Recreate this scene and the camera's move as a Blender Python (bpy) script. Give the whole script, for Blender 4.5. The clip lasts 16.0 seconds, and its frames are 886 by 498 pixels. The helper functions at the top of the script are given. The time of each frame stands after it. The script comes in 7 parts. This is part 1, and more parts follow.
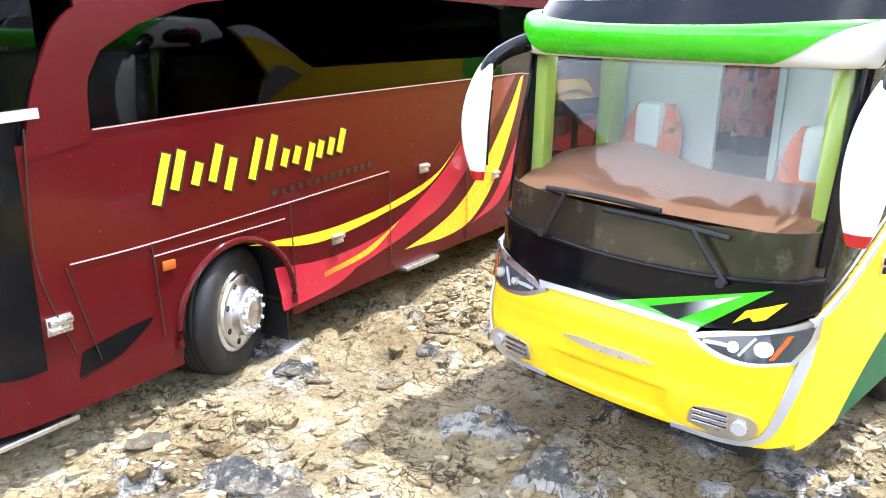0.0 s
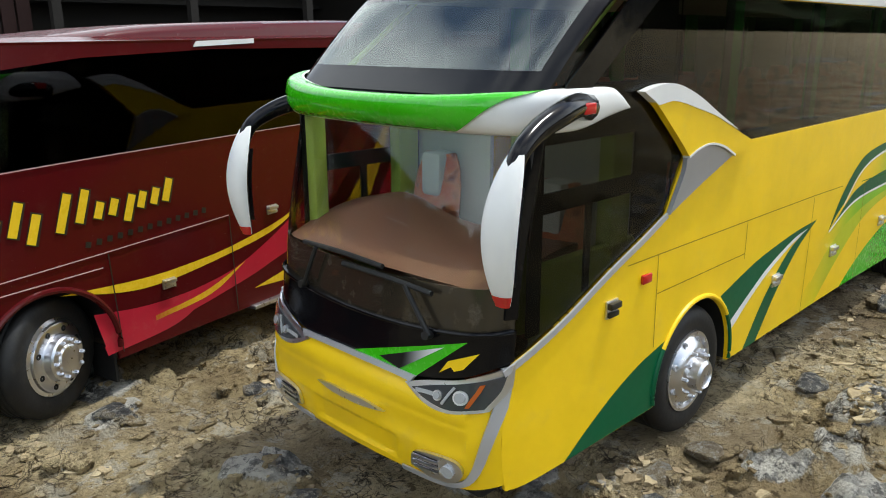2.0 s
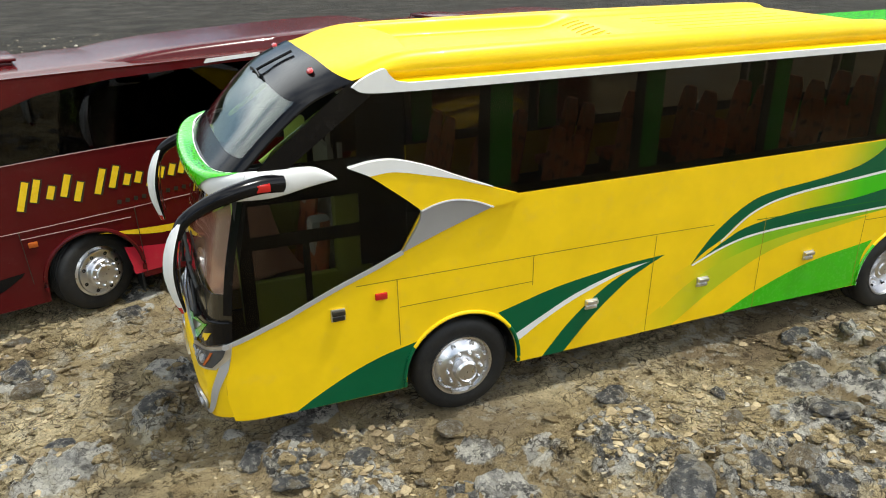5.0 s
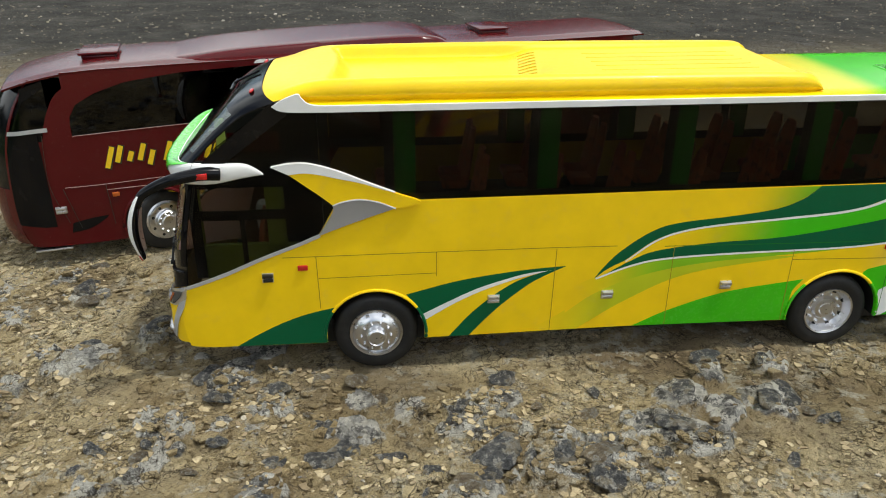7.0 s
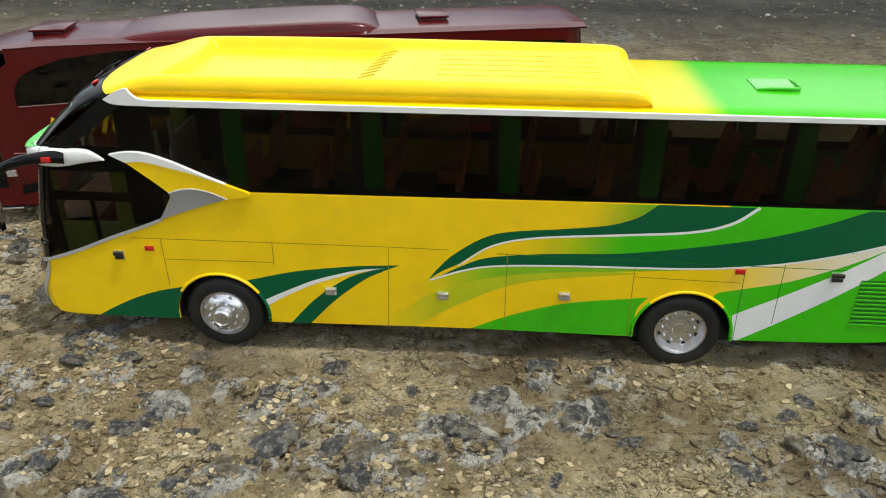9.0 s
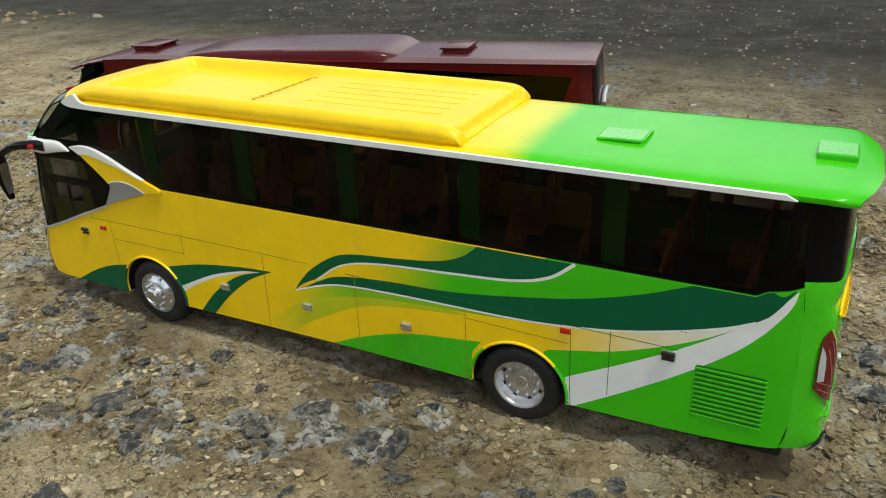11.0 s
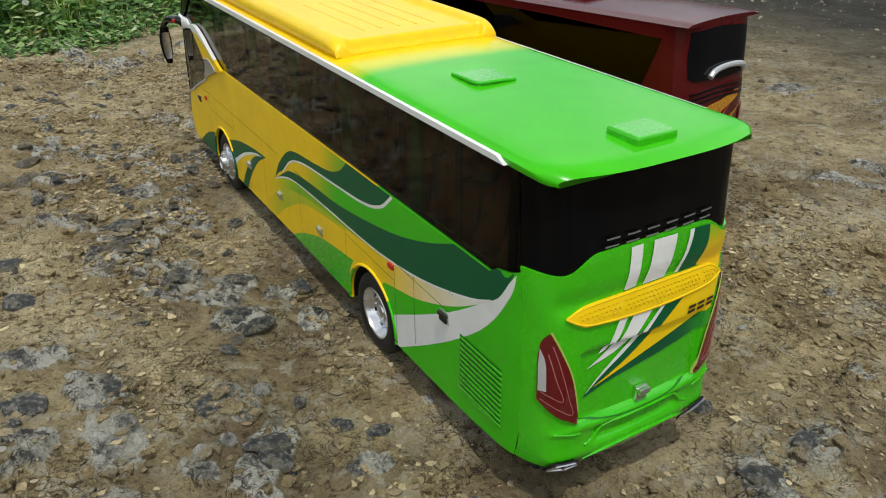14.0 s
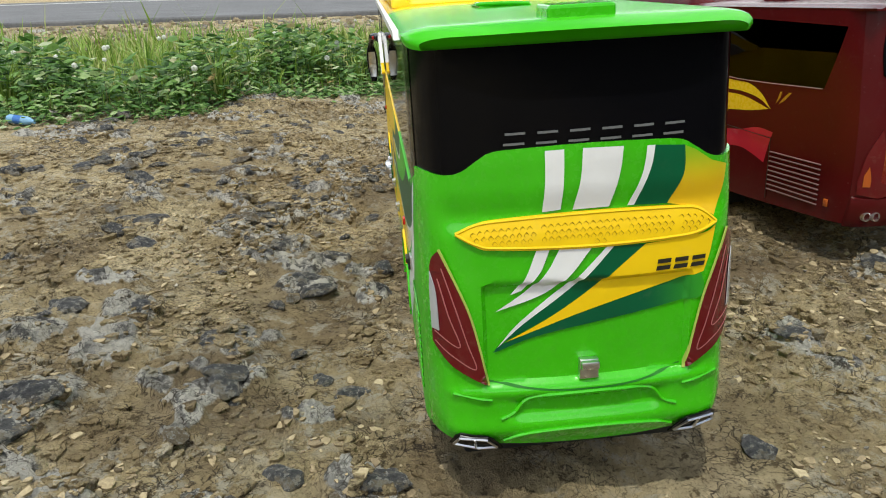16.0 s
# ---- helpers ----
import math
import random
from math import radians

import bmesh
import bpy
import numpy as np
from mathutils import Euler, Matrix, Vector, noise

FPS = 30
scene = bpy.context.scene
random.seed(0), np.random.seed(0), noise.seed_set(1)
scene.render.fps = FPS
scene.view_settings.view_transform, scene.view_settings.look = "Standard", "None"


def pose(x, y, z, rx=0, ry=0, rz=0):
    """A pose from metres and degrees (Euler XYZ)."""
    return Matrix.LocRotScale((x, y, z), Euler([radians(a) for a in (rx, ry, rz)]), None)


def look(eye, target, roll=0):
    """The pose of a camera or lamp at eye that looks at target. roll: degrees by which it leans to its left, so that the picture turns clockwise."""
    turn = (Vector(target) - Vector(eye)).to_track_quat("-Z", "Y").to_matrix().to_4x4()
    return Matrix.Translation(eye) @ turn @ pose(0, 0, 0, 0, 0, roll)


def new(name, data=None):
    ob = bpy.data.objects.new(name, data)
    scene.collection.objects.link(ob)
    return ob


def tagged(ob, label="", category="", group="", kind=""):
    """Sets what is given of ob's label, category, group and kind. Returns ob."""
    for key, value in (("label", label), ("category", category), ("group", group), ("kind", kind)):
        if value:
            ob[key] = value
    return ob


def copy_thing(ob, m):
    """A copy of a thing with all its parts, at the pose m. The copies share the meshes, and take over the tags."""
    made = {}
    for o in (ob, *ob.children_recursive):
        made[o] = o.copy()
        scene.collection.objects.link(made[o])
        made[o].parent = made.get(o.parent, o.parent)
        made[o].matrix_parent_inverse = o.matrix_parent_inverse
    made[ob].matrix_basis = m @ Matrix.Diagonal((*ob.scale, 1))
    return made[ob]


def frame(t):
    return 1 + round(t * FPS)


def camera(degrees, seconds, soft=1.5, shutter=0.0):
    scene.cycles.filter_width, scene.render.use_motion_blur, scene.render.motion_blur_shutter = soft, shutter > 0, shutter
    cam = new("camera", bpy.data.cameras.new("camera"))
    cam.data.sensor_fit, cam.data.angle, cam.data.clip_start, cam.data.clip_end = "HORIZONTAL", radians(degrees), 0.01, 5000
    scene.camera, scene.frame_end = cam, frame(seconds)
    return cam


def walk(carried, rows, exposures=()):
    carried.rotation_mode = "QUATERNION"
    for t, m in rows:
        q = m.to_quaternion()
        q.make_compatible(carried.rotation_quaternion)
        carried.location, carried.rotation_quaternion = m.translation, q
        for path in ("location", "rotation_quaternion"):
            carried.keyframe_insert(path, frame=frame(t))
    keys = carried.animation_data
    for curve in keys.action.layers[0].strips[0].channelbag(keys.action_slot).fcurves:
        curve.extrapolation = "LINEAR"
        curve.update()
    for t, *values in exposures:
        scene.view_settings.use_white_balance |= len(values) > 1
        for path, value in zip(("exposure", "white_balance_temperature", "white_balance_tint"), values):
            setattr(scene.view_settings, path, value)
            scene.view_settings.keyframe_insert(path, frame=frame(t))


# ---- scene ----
cam = camera(59.3, 16.0, soft=1.0)
PATH = [
    (0, (-0.327, -0.1234, 0.1362), (-0.25805, -0.0557, 0.1104), 0.3),
    (0.5, (-0.3145, -0.1322, 0.13365), (-0.2448, -0.06535, 0.1077), 0.0),
    (1, (-0.3007, -0.14065, 0.1359), (-0.2295, -0.07525, 0.1105), -0.5),
    (1.5, (-0.2867, -0.15945, 0.1416), (-0.2146, -0.0945, 0.11745), -0.5),
    (2, (-0.27455, -0.19135, 0.15295), (-0.206, -0.1228, 0.12835), -1.2),
    (2.5, (-0.25015, -0.22085, 0.1609), (-0.1842, -0.14975, 0.1365), -1.3),
    (3, (-0.21505, -0.2522, 0.16575), (-0.154, -0.177, 0.141), -2.2),
    (3.5, (-0.1893, -0.2758, 0.1743), (-0.1378, -0.19495, 0.14595), -3.1),
    (4, (-0.167, -0.3209, 0.2012), (-0.1231, -0.2363, 0.17105), -2.1),
    (4.2, (-0.1586, -0.33365, 0.2078), (-0.11615, -0.2494, 0.1747), -1.8),
    (6.3, (-0.0569, -0.45515, 0.2688), (-0.04005, -0.3646, 0.22985), 0.6),
    (6.5, (-0.03215, -0.4704, 0.2733), (-0.01775, -0.3797, 0.2338), 0.5),
    (7, (0.00035, -0.4847, 0.27435), (0.0092, -0.39375, 0.2338), 0.1),
    (7.5, (0.03645, -0.49735, 0.2791), (0.0426, -0.4063, 0.2382), -1.0),
    (8, (0.09045, -0.50695, 0.28955), (0.09095, -0.4159, 0.24825), -1.5),
    (8.5, (0.1245, -0.50975, 0.29655), (0.12095, -0.41865, 0.2555), -1.2),
    (9, (0.17615, -0.4896, 0.30035), (0.17, -0.40055, 0.25535), 0.3),
    (9.2, (0.20215, -0.4847, 0.30465), (0.1954, -0.3959, 0.25925), 1.2),
    (11.3, (0.46055, -0.414, 0.3016), (0.41625, -0.33445, 0.26025), -1.5),
    (11.5, (0.4638, -0.40165, 0.2967), (0.4211, -0.32335, 0.2514), -0.7),
    (12, (0.4789, -0.3695, 0.2911), (0.4329, -0.2956, 0.24185), -0.1),
    (12.5, (0.5174, -0.3509, 0.28975), (0.4632, -0.2833, 0.2398), -0.2),
    (13, (0.58445, -0.3092, 0.2871), (0.51875, -0.25215, 0.23795), -0.1),
    (13.5, (0.61695, -0.2709, 0.281), (0.54805, -0.2179, 0.2315), -1.3),
    (14, (0.67075, -0.22985, 0.27925), (0.59435, -0.18395, 0.2339), 0.9),
    (14.5, (0.72025, -0.1912, 0.27595), (0.63565, -0.1605, 0.2323), -0.4),
    (15, (0.73535, -0.13705, 0.2373), (0.64695, -0.11925, 0.19415), -0.9),
    (15.5, (0.7246, -0.0975, 0.2044), (0.6325, -0.0819, 0.1687), -0.8),
    (16, (0.70895, -0.07065, 0.18955), (0.6148, -0.0628, 0.1568), -1.8),
]
walk(cam, [(t, look(eye, target, roll)) for t, eye, target, roll in PATH],
     [(0, 1.85, 5800, 13), (0.5, 1.50, 5800, 13), (1.0, 1.58, 5850, 11), (1.5, 1.30, 5950, 9), (2.0, 0.16, 6200, 6), (2.5, -0.15, 6350, 5), (3.0, 0.0, 6400, 5), (3.6, 0.07, 6450, 5), (4.0, 0.22, 6500, 5), (6.5, 0.0, 6500, 5), (7.5, -0.25, 6500, 5), (9.0, -0.12, 6500, 4), (11.5, -0.44, 6500, 3), (14.5, -0.52, 6500, 4), (16.0, -0.22, 6500, 5)])
# ---------------------------------------------------------------- light
world = bpy.data.worlds.new("daylight")
scene.world = world
world.use_nodes = True
_wn = world.node_tree.nodes
_sky = _wn.new("ShaderNodeTexSky")
_sky.sky_type = 'NISHITA'
_sky.sun_disc = False
_sky.sun_elevation = radians(68.2)
_sky.sun_rotation = radians(109.4)
_sky.dust_density = 2.0
_wn["Background"].inputs["Strength"].default_value = 0.150
_wl = world.node_tree.links
_dir = _wn.new("ShaderNodeTexCoord").outputs["Generated"]
_cl = _wn.new("ShaderNodeTexNoise")
_cl.inputs["Scale"].default_value, _cl.inputs["Detail"].default_value, _cl.inputs["Roughness"].default_value = 2.0, 3.0, 0.5
_wl.new(_dir, _cl.inputs["Vector"])
_cr = _wn.new("ShaderNodeValToRGB")
_cr.color_ramp.elements[0].position, _cr.color_ramp.elements[1].position = 0.43, 0.60
_wl.new(_cl.outputs["Fac"], _cr.inputs["Fac"])
_cm = _wn.new("ShaderNodeMix")
_cm.data_type = 'RGBA'
_cm.inputs["B"].default_value = (12.0, 12.2, 12.6, 1)
_wl.new(_cr.outputs["Color"], _cm.inputs["Factor"])
_wl.new(_sky.outputs[0], _cm.inputs["A"])
_wl.new(_cm.outputs["Result"], _wn["Background"].inputs["Color"])
sun_data = bpy.data.lights.new("sun", 'SUN')
sun_data.energy = 3.1
sun_data.angle = radians(0.6)
sun_data.color = (1.0, 0.965, 0.90)
sun = new("sun", sun_data)
sun.matrix_world = look((3.4, -1.2, 9.0), (0, 0, 0))


# ---------------------------------------------------------------- materials
def shader(name):
    m = bpy.data.materials.new(name)
    m.use_nodes = True
    return m, m.node_tree.nodes, m.node_tree.links, m.node_tree.nodes["Principled BSDF"]


def objpos(nodes):
    return nodes.new("ShaderNodeTexCoord").outputs["Object"]


def noise_node(nodes, links, vec, scale, detail=4.0, rough=0.55):
    n = nodes.new("ShaderNodeTexNoise")
    n.inputs["Scale"].default_value = scale
    n.inputs["Detail"].default_value = detail
    n.inputs["Roughness"].default_value = rough
    links.new(vec, n.inputs["Vector"])
    return n.outputs["Fac"]


def ramp(nodes, links, fac, stops):
    r = nodes.new("ShaderNodeValToRGB")
    e = r.color_ramp.elements
    while len(e) < len(stops):
        e.new(0.5)
    for k, (p, c) in enumerate(stops):
        e[k].position = p
        e[k].color = (*c, 1) if len(c) == 3 else c
    links.new(fac, r.inputs["Fac"])
    return r.outputs["Color"]


def mixcol(nodes, links, fac, a, b, mode='MIX'):
    m = nodes.new("ShaderNodeMix")
    m.data_type, m.blend_type = 'RGBA', mode
    for sock, v in ((m.inputs["Factor"], fac), (m.inputs["A"], a), (m.inputs["B"], b)):
        if isinstance(v, (int, float)):
            sock.default_value = v
        elif isinstance(v, tuple):
            sock.default_value = (*v, 1)
        else:
            links.new(v, sock)
    return m.outputs["Result"]


def bumped(nodes, links, bsdf, height, strength, distance):
    b = nodes.new("ShaderNodeBump")
    b.inputs["Strength"].default_value = strength
    b.inputs["Distance"].default_value = distance
    links.new(height, b.inputs["Height"])
    links.new(b.outputs["Normal"], bsdf.inputs["Normal"])


def along(nodes, links, axis, a, b):
    """0 to 1 between the places a and b on one axis of the thing."""
    s = nodes.new("ShaderNodeSeparateXYZ")
    links.new(objpos(nodes), s.inputs[0])
    r = nodes.new("ShaderNodeMapRange")
    r.interpolation_type = 'SMOOTHSTEP'
    r.inputs["From Min"].default_value, r.inputs["From Max"].default_value = a, b
    links.new(s.outputs[axis], r.inputs["Value"])
    return r.outputs["Result"]


def paint(name, colour, rough=0.36, metal=0.0, coat=0.06, fade=None, dust=0.10, gloss=0.32, relief=0.05):
    """Brushed or sprayed model paint; fade = (axis, from, to, second colour)."""
    m, n, l, p = shader(name)
    v = objpos(n)
    big = noise_node(n, l, v, 45, 3)
    fine = noise_node(n, l, v, 420, 4)
    col = colour
    if fade:
        axis, a, b, second = fade[:4]
        if len(fade) > 4:
            half = (a + b) / 2
            col = mixcol(n, l, along(n, l, axis, half, b), mixcol(n, l, along(n, l, axis, a, half), colour, fade[4]), second)
        else:
            col = mixcol(n, l, along(n, l, axis, a, b), colour, second)
    shade = ramp(n, l, big, [(0.3, (0.90, 0.90, 0.90)), (0.7, (1.0, 1.0, 1.0))])
    col = mixcol(n, l, 1.0, col, shade, 'MULTIPLY')
    dirt = ramp(n, l, noise_node(n, l, v, 95, 6, 0.7), [(0.56, (0, 0, 0)), (0.78, (dust, dust, dust))])
    col = mixcol(n, l, dirt, col, (0.45, 0.39, 0.30))
    l.new(col, p.inputs["Base Color"])
    rr = n.new("ShaderNodeMapRange")
    rr.inputs["To Min"].default_value, rr.inputs["To Max"].default_value = rough - 0.05, rough + 0.10
    l.new(fine, rr.inputs["Value"])
    l.new(rr.outputs["Result"], p.inputs["Roughness"])
    p.inputs["Metallic"].default_value = metal
    p.inputs["Specular IOR Level"].default_value = 0.5 if metal else gloss
    p.inputs["Coat Weight"].default_value = coat
    p.inputs["Coat Roughness"].default_value = 0.04
    bumped(n, l, p, noise_node(n, l, v, 130, 2), relief, 0.001)
    return m


def glass(name, tint, gloss=0.03, ior=1.5):
    m, n, l, p = shader(name)
    t = n.new("ShaderNodeBsdfTransparent")
    t.inputs["Color"].default_value = (*tint, 1)
    g = n.new("ShaderNodeBsdfGlossy")
    g.inputs["Roughness"].default_value = gloss
    # mirror share: r0 head on, rising to 1 at a glancing angle
    r0 = ((ior - 1) / (ior + 1)) ** 2
    lw = n.new("ShaderNodeLayerWeight")
    lw.inputs["Blend"].default_value = 0.5
    pw = n.new("ShaderNodeMath")
    pw.operation = 'POWER'
    pw.inputs[1].default_value = 5.0
    l.new(lw.outputs["Facing"], pw.inputs[0])
    f = n.new("ShaderNodeMath")
    f.operation = 'MULTIPLY_ADD'
    f.inputs[1].default_value, f.inputs[2].default_value = 1 - r0, r0
    l.new(pw.outputs[0], f.inputs[0])
    mix = n.new("ShaderNodeMixShader")
    l.new(f.outputs[0], mix.inputs[0])
    l.new(t.outputs[0], mix.inputs[1])
    l.new(g.outputs[0], mix.inputs[2])
    l.new(mix.outputs[0], n["Material Output"].inputs["Surface"])
    n.remove(p)
    return m


YEL, LIME, DKG, WHT = (0.92, 0.61, 0.005), (0.055, 0.50, 0.004), (0.0008, 0.100, 0.036), (0.80, 0.80, 0.78)
MAROON = (0.078, 0.0042, 0.0052)
M_YEL = paint("yellow_paint", YEL)
M_SIDE = paint("yellow_to_green_side_paint", YEL, fade=("X", 0.3155, 0.3165, LIME))
M_ROOF = paint("yellow_to_green_roof_paint", YEL, rough=0.20, coat=0.05, dust=0.0, gloss=0.22, fade=("X", 0.266, 0.308, LIME, (0.62, 0.62, 0.008)))
M_LIME = paint("lime_green_paint", LIME, rough=0.24, coat=0.7, dust=0.0, gloss=0.28, relief=0.012)
M_DKG = paint("dark_green_paint", DKG, dust=0.02, gloss=0.25)
M_WHT = paint("white_paint", WHT)
M_FADE_YG = paint("yellow_fading_to_lime_paint", YEL, fade=("X", 0.185, 0.262, LIME))
M_FADE_LOW = paint("lime_fading_to_yellow_paint", YEL, fade=("X", 0.120, 0.185, (0.24, 0.50, 0.012)))
M_FADE_LOW2 = paint("yellow_lime_haze_paint", YEL, fade=("X", 0.093, 0.160, (0.50, 0.54, 0.012)))
M_FADE_UP = paint("yellow_to_lime_upper_paint", YEL, fade=("X", 0.225, 0.275, (0.17, 0.44, 0.012)))
M_BAND = paint("yellow_fading_to_cream_paint", YEL, fade=("X", 0.310, 0.425, (0.78, 0.78, 0.66)))
M_REARY = paint("lime_to_yellow_rear_paint", (0.80, 0.50, 0.010), fade=("Z", 0.118, 0.136, (0.20, 0.47, 0.012)))
M_REARD = paint("dark_green_fading_rear_paint", DKG, fade=("Y", 0.018, 0.052, (0.05, 0.40, 0.012)))
M_CHEV = paint("grey_fading_to_white_paint", (0.004, 0.004, 0.004), fade=("Y", -0.022, -0.036, (0.75, 0.78, 0.75)))
M_SILVER = paint("silver_paint", (0.54, 0.55, 0.57), rough=0.32, metal=0.45, coat=0.15)
M_CHROME = paint("bright_plated_metal", (0.78, 0.78, 0.80), rough=0.27, metal=1.0, coat=0.0, dust=0.05)
M_BLACK = paint("gloss_black_paint", (0.004, 0.004, 0.005), rough=0.10, coat=0.0, dust=0.02, gloss=0.22)
M_REARGLASS = paint("black_rear_glass", (0.003, 0.003, 0.004), rough=0.08, coat=0.0, dust=0.0, gloss=0.10)
M_SLAT = paint("dull_pale_slats", (0.24, 0.13, 0.13), rough=0.5, coat=0.0)
M_FINGREY = paint("satin_grey_silver", (0.40, 0.405, 0.42), rough=0.34, metal=0.5, coat=0.15)
M_LOUV = paint("shaded_yellow_slot", (0.58, 0.41, 0.006), rough=0.5, coat=0.0)
M_MATT = paint("matt_black_plastic", (0.016, 0.016, 0.016), rough=0.55, coat=0.0)
M_SEAM = paint("dark_seam_line", (0.30, 0.20, 0.010), rough=0.6, coat=0.0)
M_SEAMG = paint("dark_green_seam_line", (0.014, 0.16, 0.010), rough=0.6, coat=0.0)
M_LAMPIN = paint("dark_lamp_interior", (0.05, 0.052, 0.055), rough=0.12, coat=0.6)
M_REDLENS = paint("red_lens_plastic", (0.50, 0.012, 0.010), rough=0.15, coat=0.6)
M_TAIL = paint("deep_red_lens_plastic", (0.125, 0.004, 0.007), rough=0.12, coat=0.7)
M_PINK = paint("pale_lens_line", (0.42, 0.13, 0.13), rough=0.3)
M_AMBER = paint("amber_lens_plastic", (0.46, 0.10, 0.015), rough=0.2, coat=0.5)
M_LENS = paint("frosted_lamp_lens", (0.42, 0.43, 0.43), rough=0.15, coat=0.6)
M_MAROON = paint("maroon_gloss_paint", MAROON, rough=0.22, coat=0.12, dust=0.02, gloss=0.24)
M_CRIM = paint("crimson_paint", (0.50, 0.018, 0.040), rough=0.2, coat=0.6)
M_CRIMF = paint("crimson_fading_paint", (0.50, 0.018, 0.040), rough=0.2, coat=0.6, fade=("X", 0.13, 0.20, (0.20, 0.010, 0.016)))
M_GOLD = paint("deep_yellow_paint", (0.85, 0.56, 0.02), rough=0.25)
M_GOLDF = paint("yellow_fading_to_red_paint", (0.80, 0.46, 0.02), rough=0.25, fade=("X", 0.075, 0.040, (0.42, 0.06, 0.02)))
M_FLAME = paint("orange_flame_paint", (0.46, 0.21, 0.014), rough=0.25, fade=("Z", 0.092, 0.050, (0.17, 0.010, 0.008)))
M_PLATE = paint("yellow_plate_enamel", (0.80, 0.66, 0.04), rough=0.4)
M_PINKL = paint("worn_pale_edge_line", (0.52, 0.33, 0.31), rough=0.5, coat=0.0)
M_DASH = paint("brown_dashboard_plastic", (0.27, 0.115, 0.072), rough=0.45)
M_LIMETRIM = paint("pale_lime_trim", (0.42, 0.52, 0.10), rough=0.5, coat=0.0)
M_PILLAR = paint("green_curtain_pillar", (0.04, 0.36, 0.03), rough=0.6, coat=0.0)
M_PARTN = paint("white_partition_card", (0.66, 0.67, 0.63), rough=0.6, coat=0.0)
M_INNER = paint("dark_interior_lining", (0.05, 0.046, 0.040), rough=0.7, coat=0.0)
M_DKLETTER = paint("dark_marking", (0.02, 0.018, 0.012), rough=0.4)
M_GREYLET = paint("grey_marking", (0.15, 0.155, 0.155), rough=0.4)
M_SILL = paint("brown_tinted_lower_glass", (0.030, 0.024, 0.016), rough=0.12, coat=0.6, dust=0.2)
G_CLEAR = glass("clear_windscreen_glass", (0.94, 0.96, 0.94), ior=1.42)
G_UPPER = glass("pale_green_windscreen_glass", (0.80, 0.88, 0.82), ior=2.0)
G_TINT = glass("dark_tinted_side_glass", (0.45, 0.44, 0.415), ior=1.25)
G_RED = glass("nearly_black_side_glass", (0.085, 0.09, 0.11), ior=1.45)


def rubber():
    m, n, l, p = shader("black_rubber")
    v = objpos(n)
    c = ramp(n, l, noise_node(n, l, v, 160, 6, 0.7), [(0.50, (0.006, 0.006, 0.006)), (0.85, (0.030, 0.027, 0.022))])
    l.new(c, p.inputs["Base Color"])
    p.inputs["Roughness"].default_value = 0.62
    bumped(n, l, p, noise_node(n, l, v, 600, 3), 0.2, 0.0006)
    return m


M_RUBBER = rubber()


def seat_cloth():
    m, n, l, p = shader("orange_patterned_cloth")
    v = objpos(n)
    c = ramp(n, l, noise_node(n, l, v, 210, 2), [(0.42, (0.62, 0.13, 0.045)), (0.52, (0.70, 0.22, 0.09)), (0.62, (0.24, 0.06, 0.03))])
    l.new(c, p.inputs["Base Color"])
    p.inputs["Roughness"].default_value = 0.8
    return m


M_CLOTH = seat_cloth()


# ---------------------------------------------------------------- mesh tools
def part(name, bm, material, parent, label="", angle=38):
    bmesh.ops.remove_doubles(bm, verts=bm.verts, dist=1e-7)
    bmesh.ops.recalc_face_normals(bm, faces=bm.faces)
    me = bpy.data.meshes.new(name)
    bm.to_mesh(me)
    bm.free()
    me.shade_smooth()
    me.set_sharp_from_angle(angle=radians(angle))
    me.materials.append(material)
    ob = new(name, me)
    ob.parent = parent
    if label:
        tagged(ob, label)
    return ob


def root(name, label, category, m, group="", kind=""):
    ob = new(name)
    ob.empty_display_size = 0.02
    ob.matrix_world = m
    return tagged(ob, label, category, group, kind)


def spline(pts, n=7, closed=False):
    """A smooth line through the points."""
    p = [np.array(q, float) for q in pts]
    c = len(p)
    out = []
    for i in range(c if closed else c - 1):
        a, b = p[i], p[(i + 1) % c]
        z = p[(i - 1) % c] if closed or i > 0 else 2 * a - b
        d = p[(i + 2) % c] if closed or i < c - 2 else 2 * b - a
        for k in range(n):
            t = k / n
            out.append(0.5 * (2 * a + (b - z) * t + (2 * z - 5 * a + 4 * b - d) * t * t + (3 * a - z - 3 * b + d) * t ** 3))
    if not closed:
        out.append(p[-1])
    return out


def along_x(pts, smooth=True):
    """The height over x of a line through the points, given in mm."""
    q = np.array(spline(pts) if smooth else pts, float) / 1000
    return lambda x: float(np.interp(x, q[:, 0], q[:, 1]))


def mm(pts):
    return [(a / 1000, b / 1000) for a, b in pts]


def outline(*runs):
    """A closed outline out of runs of points in mm: a run is smoothed, corners stay between runs."""
    out = []
    for run in runs:
        out += [tuple(q / 1000) for q in (np.array(spline(run)) if len(run) > 2 else np.array(run, float))]
    clean = [out[0]]
    for q in out[1:]:
        if math.dist(q, clean[-1]) > 2e-5:
            clean.append(q)
    if math.dist(clean[0], clean[-1]) < 2e-5:
        clean.pop()
    return clean


